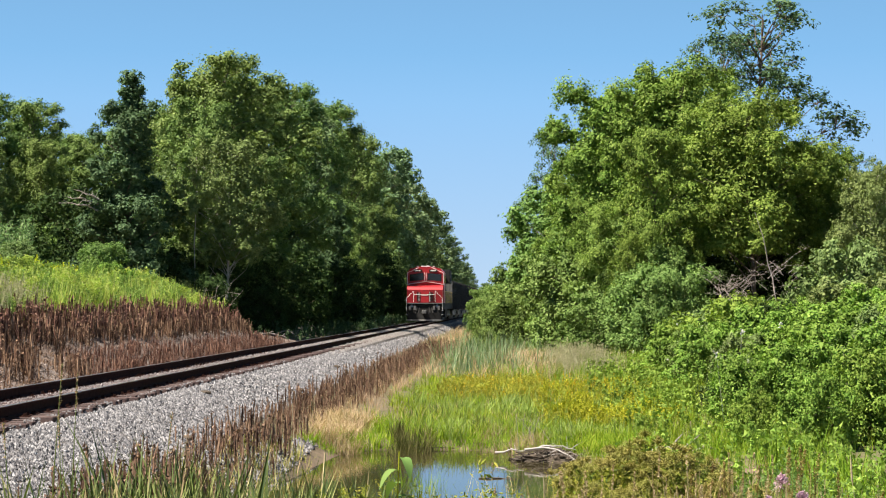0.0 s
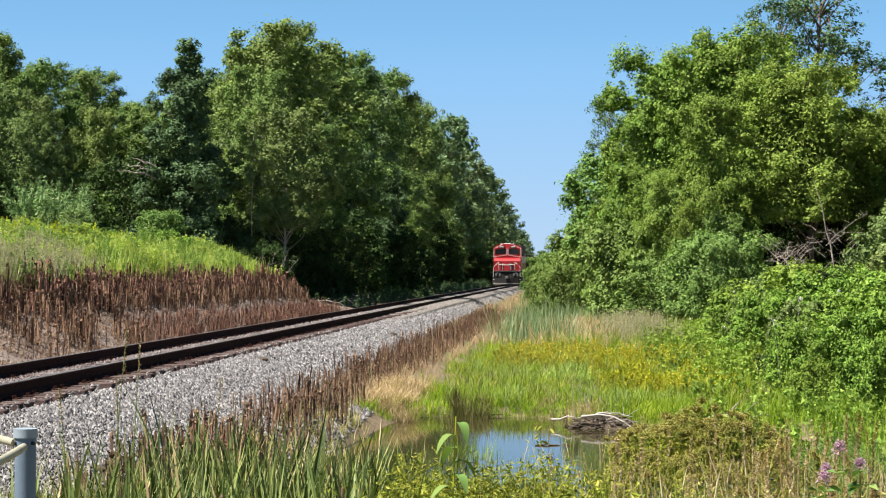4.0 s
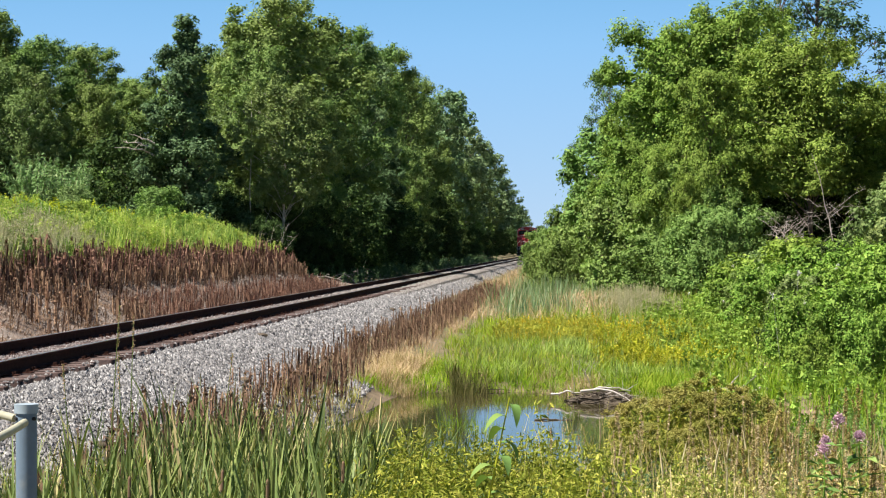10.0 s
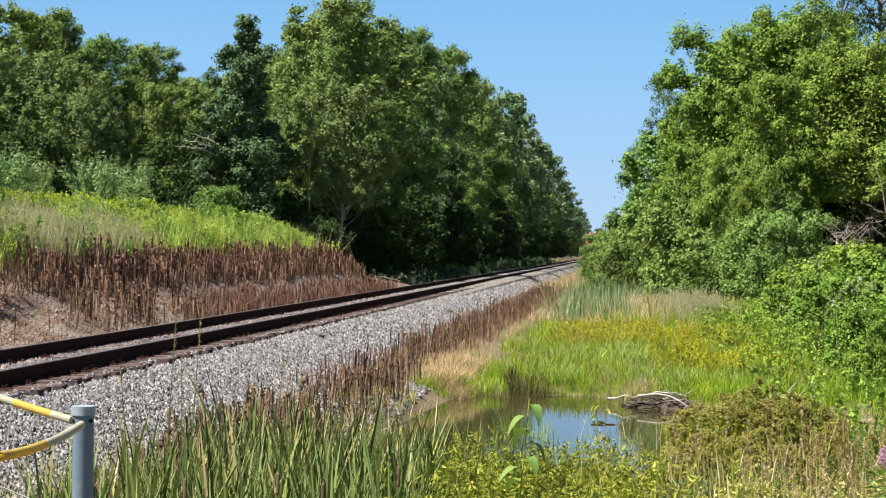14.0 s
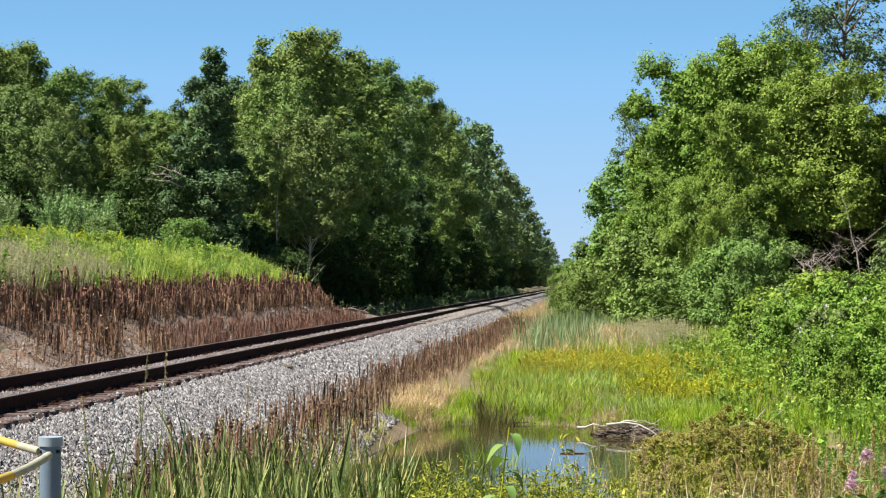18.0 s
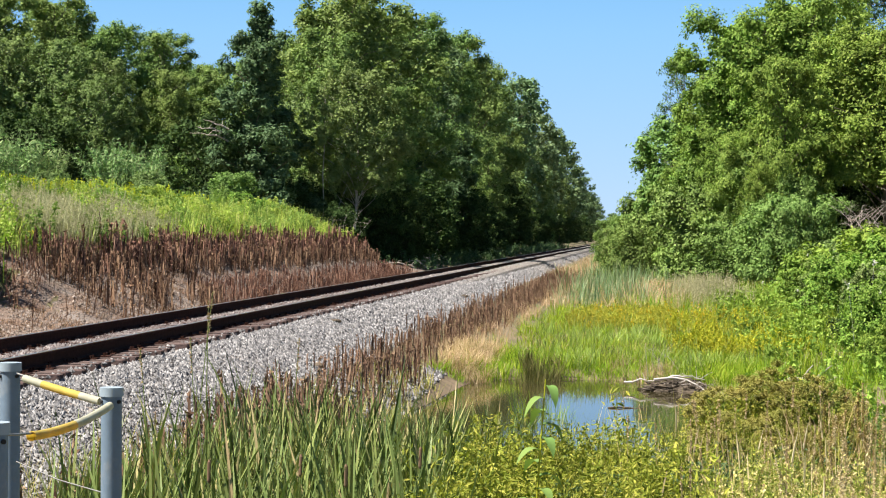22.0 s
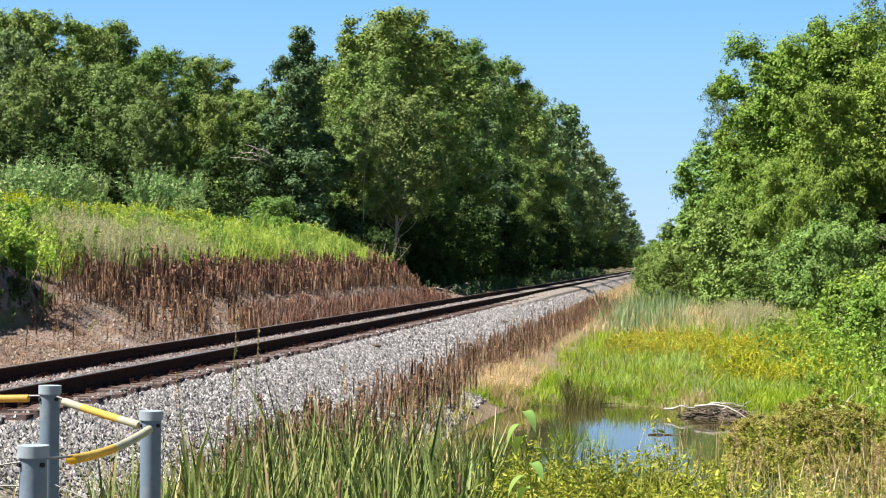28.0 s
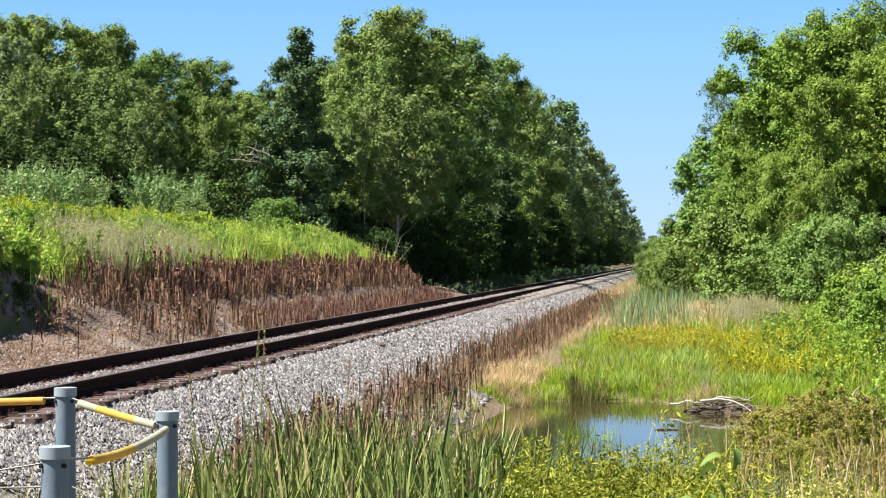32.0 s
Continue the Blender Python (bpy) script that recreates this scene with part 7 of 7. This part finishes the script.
    part("coupler", box(B(), -0.18, 0.18, -0.5, 0.2, 0.7, 1.0, 0.04), MAT["steel"], ob, "steel coupler")
    bm = B()
    for sx in (-0.6, -0.4, 0.4, 0.6):
        rod(bm, (sx, 0.1, 1.2), (sx * 1.2, -0.12, 0.75), 0.03)
    part("air_hoses", bm, MAT["rubber"], ob)
    part("fuel_tank", box(B(), -1.4, 1.4, 8.5, 14.0, 0.35, 1.05, 0.1), MAT["black"], ob)
    for sx in (-0.7, 0.7):
        part("horn", rod(B(), (sx, 2.2, 4.55), (sx, 2.2, 4.72), 0.07, 10), MAT["white"], ob)
    bogie(ob, 4.4)
    bogie(ob, 18.0)
    return ob


def hopper():
    ob = empty("hopper_car", pose(TRACK_X, 200, 0), "dark open-topped hopper car with a grey slanted end", "railway car", "hopper cars")
    part("body", side_prism(B(), [(0.4, 1.5), (0.2, 3.7), (15.0, 3.7), (14.8, 1.5), (12.5, 0.9), (2.7, 0.9)], -1.55, 1.55), MAT["hopper"], ob)
    part("end_sheet", side_prism(B(), [(0.36, 1.5), (0.16, 3.66), (0.2, 3.66), (0.4, 1.5)], -1.5, 1.5), MAT["hopper_end"], ob, "dusty grey end sheet")
    for y0 in np.linspace(0.6, 14.6, 9):
        for sx in (-1.58, 1.58):
            part("rib", box(B(), sx - 0.05, sx + 0.05, y0 - 0.06, y0 + 0.06, 1.0, 3.7), MAT["hopper"], ob)
    part("sill", box(B(), -1.5, 1.5, 0.0, 15.2, 1.1, 1.35, 0.03), MAT["hopper"], ob)
    part("ladder", box(B(), 1.2, 1.5, 0.05, 0.1, 1.2, 3.6), MAT["steel"], ob)
    part("load", box(B(), -1.45, 1.45, 0.4, 14.8, 3.4, 3.62, 0.05), MAT["mud"], ob, "dark heaped load")
    bogie(ob, 2.2)
    bogie(ob, 13.0)
    return ob


engine = locomotive()
cars = [hopper()]
for k in range(1, 9):
    cars.append(copy_thing(cars[0], pose(TRACK_X, 200, 0)))

# ---- the road's cars ----


def road_vehicle(name, label, paint, outline, cabin, width, windows):
    """Side outline in (y, z) of the body and of the cabin; front towards +y."""
    ob = empty(name, pose(-30, 0, 3.5), label, "car")
    hw = width / 2
    body = side_prism(B(), outline, -hw, hw)
    bmesh.ops.bevel(body, geom=body.edges[:], offset=0.05, segments=2, affect="EDGES")
    part("body", body, MAT[paint], ob)
    cb = side_prism(B(), cabin, -hw + 0.08, hw - 0.08)
    for v in cb.verts:
        if v.co.z > cabin[1][1] - 0.05:
            v.co.x *= 0.86
    bmesh.ops.bevel(cb, geom=cb.edges[:], offset=0.04, segments=2, affect="EDGES")
    top = part("cabin", cb, MAT[paint], ob)
    (ya, za), (yb, zb), (yc, zc), (yd, zd) = cabin
    for sx in (-1, 1):
        x0 = sx * (hw - 0.115)
        for k0, k1 in windows:
            wq = side_prism(B(), [(k0, za + 0.1), (k0 + 0.06, zb - 0.12), (k1 - 0.06, zb - 0.12), (k1, za + 0.1)], min(x0, x0 + sx * 0.03), max(x0, x0 + sx * 0.03))
            part("side_window", wq, MAT["glass"], top, "dark side window")
    for y0, z0, y1, z1, nm in ((ya, za, yb, zb, "rear_window"), (yd, zd, yc, zc, "windscreen")):
        s = -1 if nm == "rear_window" else 1
        wq = side_prism(B(), [(y0 + (y1 - y0) * 0.15 + s * 0.012, z0 + (z1 - z0) * 0.15), (y0 + (y1 - y0) * 0.85 + s * 0.012, z0 + (z1 - z0) * 0.85),
                              (y0 + (y1 - y0) * 0.85 - s * 0.02, z0 + (z1 - z0) * 0.85), (y0 + (y1 - y0) * 0.15 - s * 0.02, z0 + (z1 - z0) * 0.15)], -hw * 0.74, hw * 0.74)
        part(nm, wq, MAT["glass"], top, "dark glass pane")
    ys_ = [p[0] for p in outline]
    for wy in (min(ys_) + 0.95, max(ys_) - 0.95):
        for sx in (-1, 1):
            wbm = B()
            rod(wbm, (sx * (hw - 0.2), wy, 0.36), (sx * (hw + 0.01), wy, 0.36), 0.36, 24)
            tyre = part("wheel", wbm, MAT["rubber"], ob)
            rb = B()
            rod(rb, (sx * (hw - 0.02), wy, 0.36), (sx * (hw + 0.02), wy, 0.36), 0.22, 16)
            part("rim", rb, MAT["steel"], tyre)
    for sx in (-1, 1):
        part("tail_light", box(B(), sx * (hw - 0.16) - 0.06, sx * (hw - 0.16) + 0.06, min(ys_) - 0.02, min(ys_) + 0.05, 0.8, 1.05, 0.01), MAT["red"], ob, "red tail light")
        part("headlamp", box(B(), sx * (hw - 0.25) - 0.14, sx * (hw - 0.25) + 0.14, max(ys_) - 0.05, max(ys_) + 0.02, 0.75, 0.92, 0.01), MAT["lens"], ob, "clear headlamp")
    return ob


pickup = road_vehicle("pickup_truck", "white pickup truck driving along the road", "car_white",
                      [(-2.8, 0.45), (-2.8, 1.15), (1.0, 1.15), (2.6, 1.1), (2.75, 0.95), (2.75, 0.45)], [(-0.9, 1.1), (-0.75, 1.82), (0.75, 1.82), (1.45, 1.1)], 1.95, [(-0.7, 0.1), (0.2, 1.0)])
suv = road_vehicle("suv", "dark blue car driving along the road", "car_blue",
                   [(-2.2, 0.4), (-2.25, 1.05), (1.0, 1.05), (2.1, 0.95), (2.25, 0.8), (2.25, 0.4)], [(-2.1, 1.0), (-1.75, 1.66), (0.35, 1.66), (1.15, 1.0)], 1.85, [(-1.6, -0.75), (-0.65, 0.7)])
sedan = road_vehicle("sedan", "black car driving along the road", "black",
                     [(-2.2, 0.4), (-2.25, 0.95), (1.0, 0.98), (2.1, 0.88), (2.25, 0.75), (2.25, 0.4)], [(-1.7, 0.95), (-1.2, 1.55), (0.25, 1.55), (1.05, 0.95)], 1.85, [(-1.15, -0.45), (-0.35, 0.65)])
part("trim_strip", box(B(), 0.925, 0.945, -2.1, 2.0, 0.62, 0.68), MAT["galv_cap"], sedan, "pale trim strip along the doors")
part("rear_lettering", box(B(), -0.45, 0.45, -0.86, -0.84, 1.5, 1.58), MAT["white"], pickup, "pale bar of lettering on the rear window")


def motions():
    """The train draws away along the line, two cars pass on the road, wind moves the tall plants."""
    dist = [(0.0, 166.5), (3.0, 210.0), (6.0, 255.0), (9.0, 300.0), (12.0, 345.0), (18.0, 435.0), (25.0, 540.0), (32.0, 645.0)]
    walk(engine, [(t, LINE @ pose(TRACK_X, y, 0)) for t, y in dist])
    for k, c in enumerate(cars):
        walk(c, [(t, LINE @ pose(TRACK_X, y + 22.9 + 15.9 * k, 0)) for t, y in dist])
    zr = 3.48
    walk(pickup, [(t, pose(-30.1, 126.5 + 16.0 * (t - 25.0), zr - 0.018 * min(66, max(0, 125 - (126.5 + 16.0 * (t - 25.0)))))) for t in (0.0, 10.0, 21.2, 23.3, 24.9, 28.0, 32.0)])
    walk(suv, [(t, pose(-30.1, 126 - 16.0 * (t - 13.0), zr - 0.018 * min(66, max(0, 125 - (126 - 16.0 * (t - 13.0)))), 0, 0, 180)) for t in (0.0, 6.0, 13.06, 15.0, 17.2, 24.0, 32.0)])
    walk(sedan, [(t, pose(-30.1, 126.8 + 16.0 * (t - 19.8), zr - 0.018 * min(66, max(0, 125 - (126.8 + 16.0 * (t - 19.8)))))) for t in (0.0, 10.0, 15.56, 19.69, 25.0, 32.0)])
    base = milkweed.matrix_world.copy()
    sway = random.Random(2)
    lean = [(0, 3), (2, 6), (3.5, 2), (5, 5), (6, 1.4), (7, 3.5), (8, 4), (9, 14.7), (10, 12.7), (11, 3), (12, 3), (13, 4), (14.5, 7), (16.5, 4), (18, 8), (19, 17), (20, 12), (21, 6), (23, 4), (25, 6.4), (26.5, 0), (28, -6.8), (29, 3), (30.5, 12), (32, 30)]
    rows = [(k * 0.5, base @ pose(0, 0, 0, sway.uniform(-1.5, 1.5), float(np.interp(k * 0.5, *zip(*lean))) + (0 if k % 2 == 0 else sway.uniform(-2, 2)), 0)) for k in range(65)]
    walk(milkweed, rows)
    for j, plant in enumerate(tall_stems):
        m = plant.matrix_world.copy()
        walk(plant, [(k * 0.5, m @ pose(0, 0, 0, sway.uniform(-1, 1), 1.6 * math.sin(k * 0.9 + j) + sway.uniform(-1, 1), 0)) for k in range(65)])


motions()
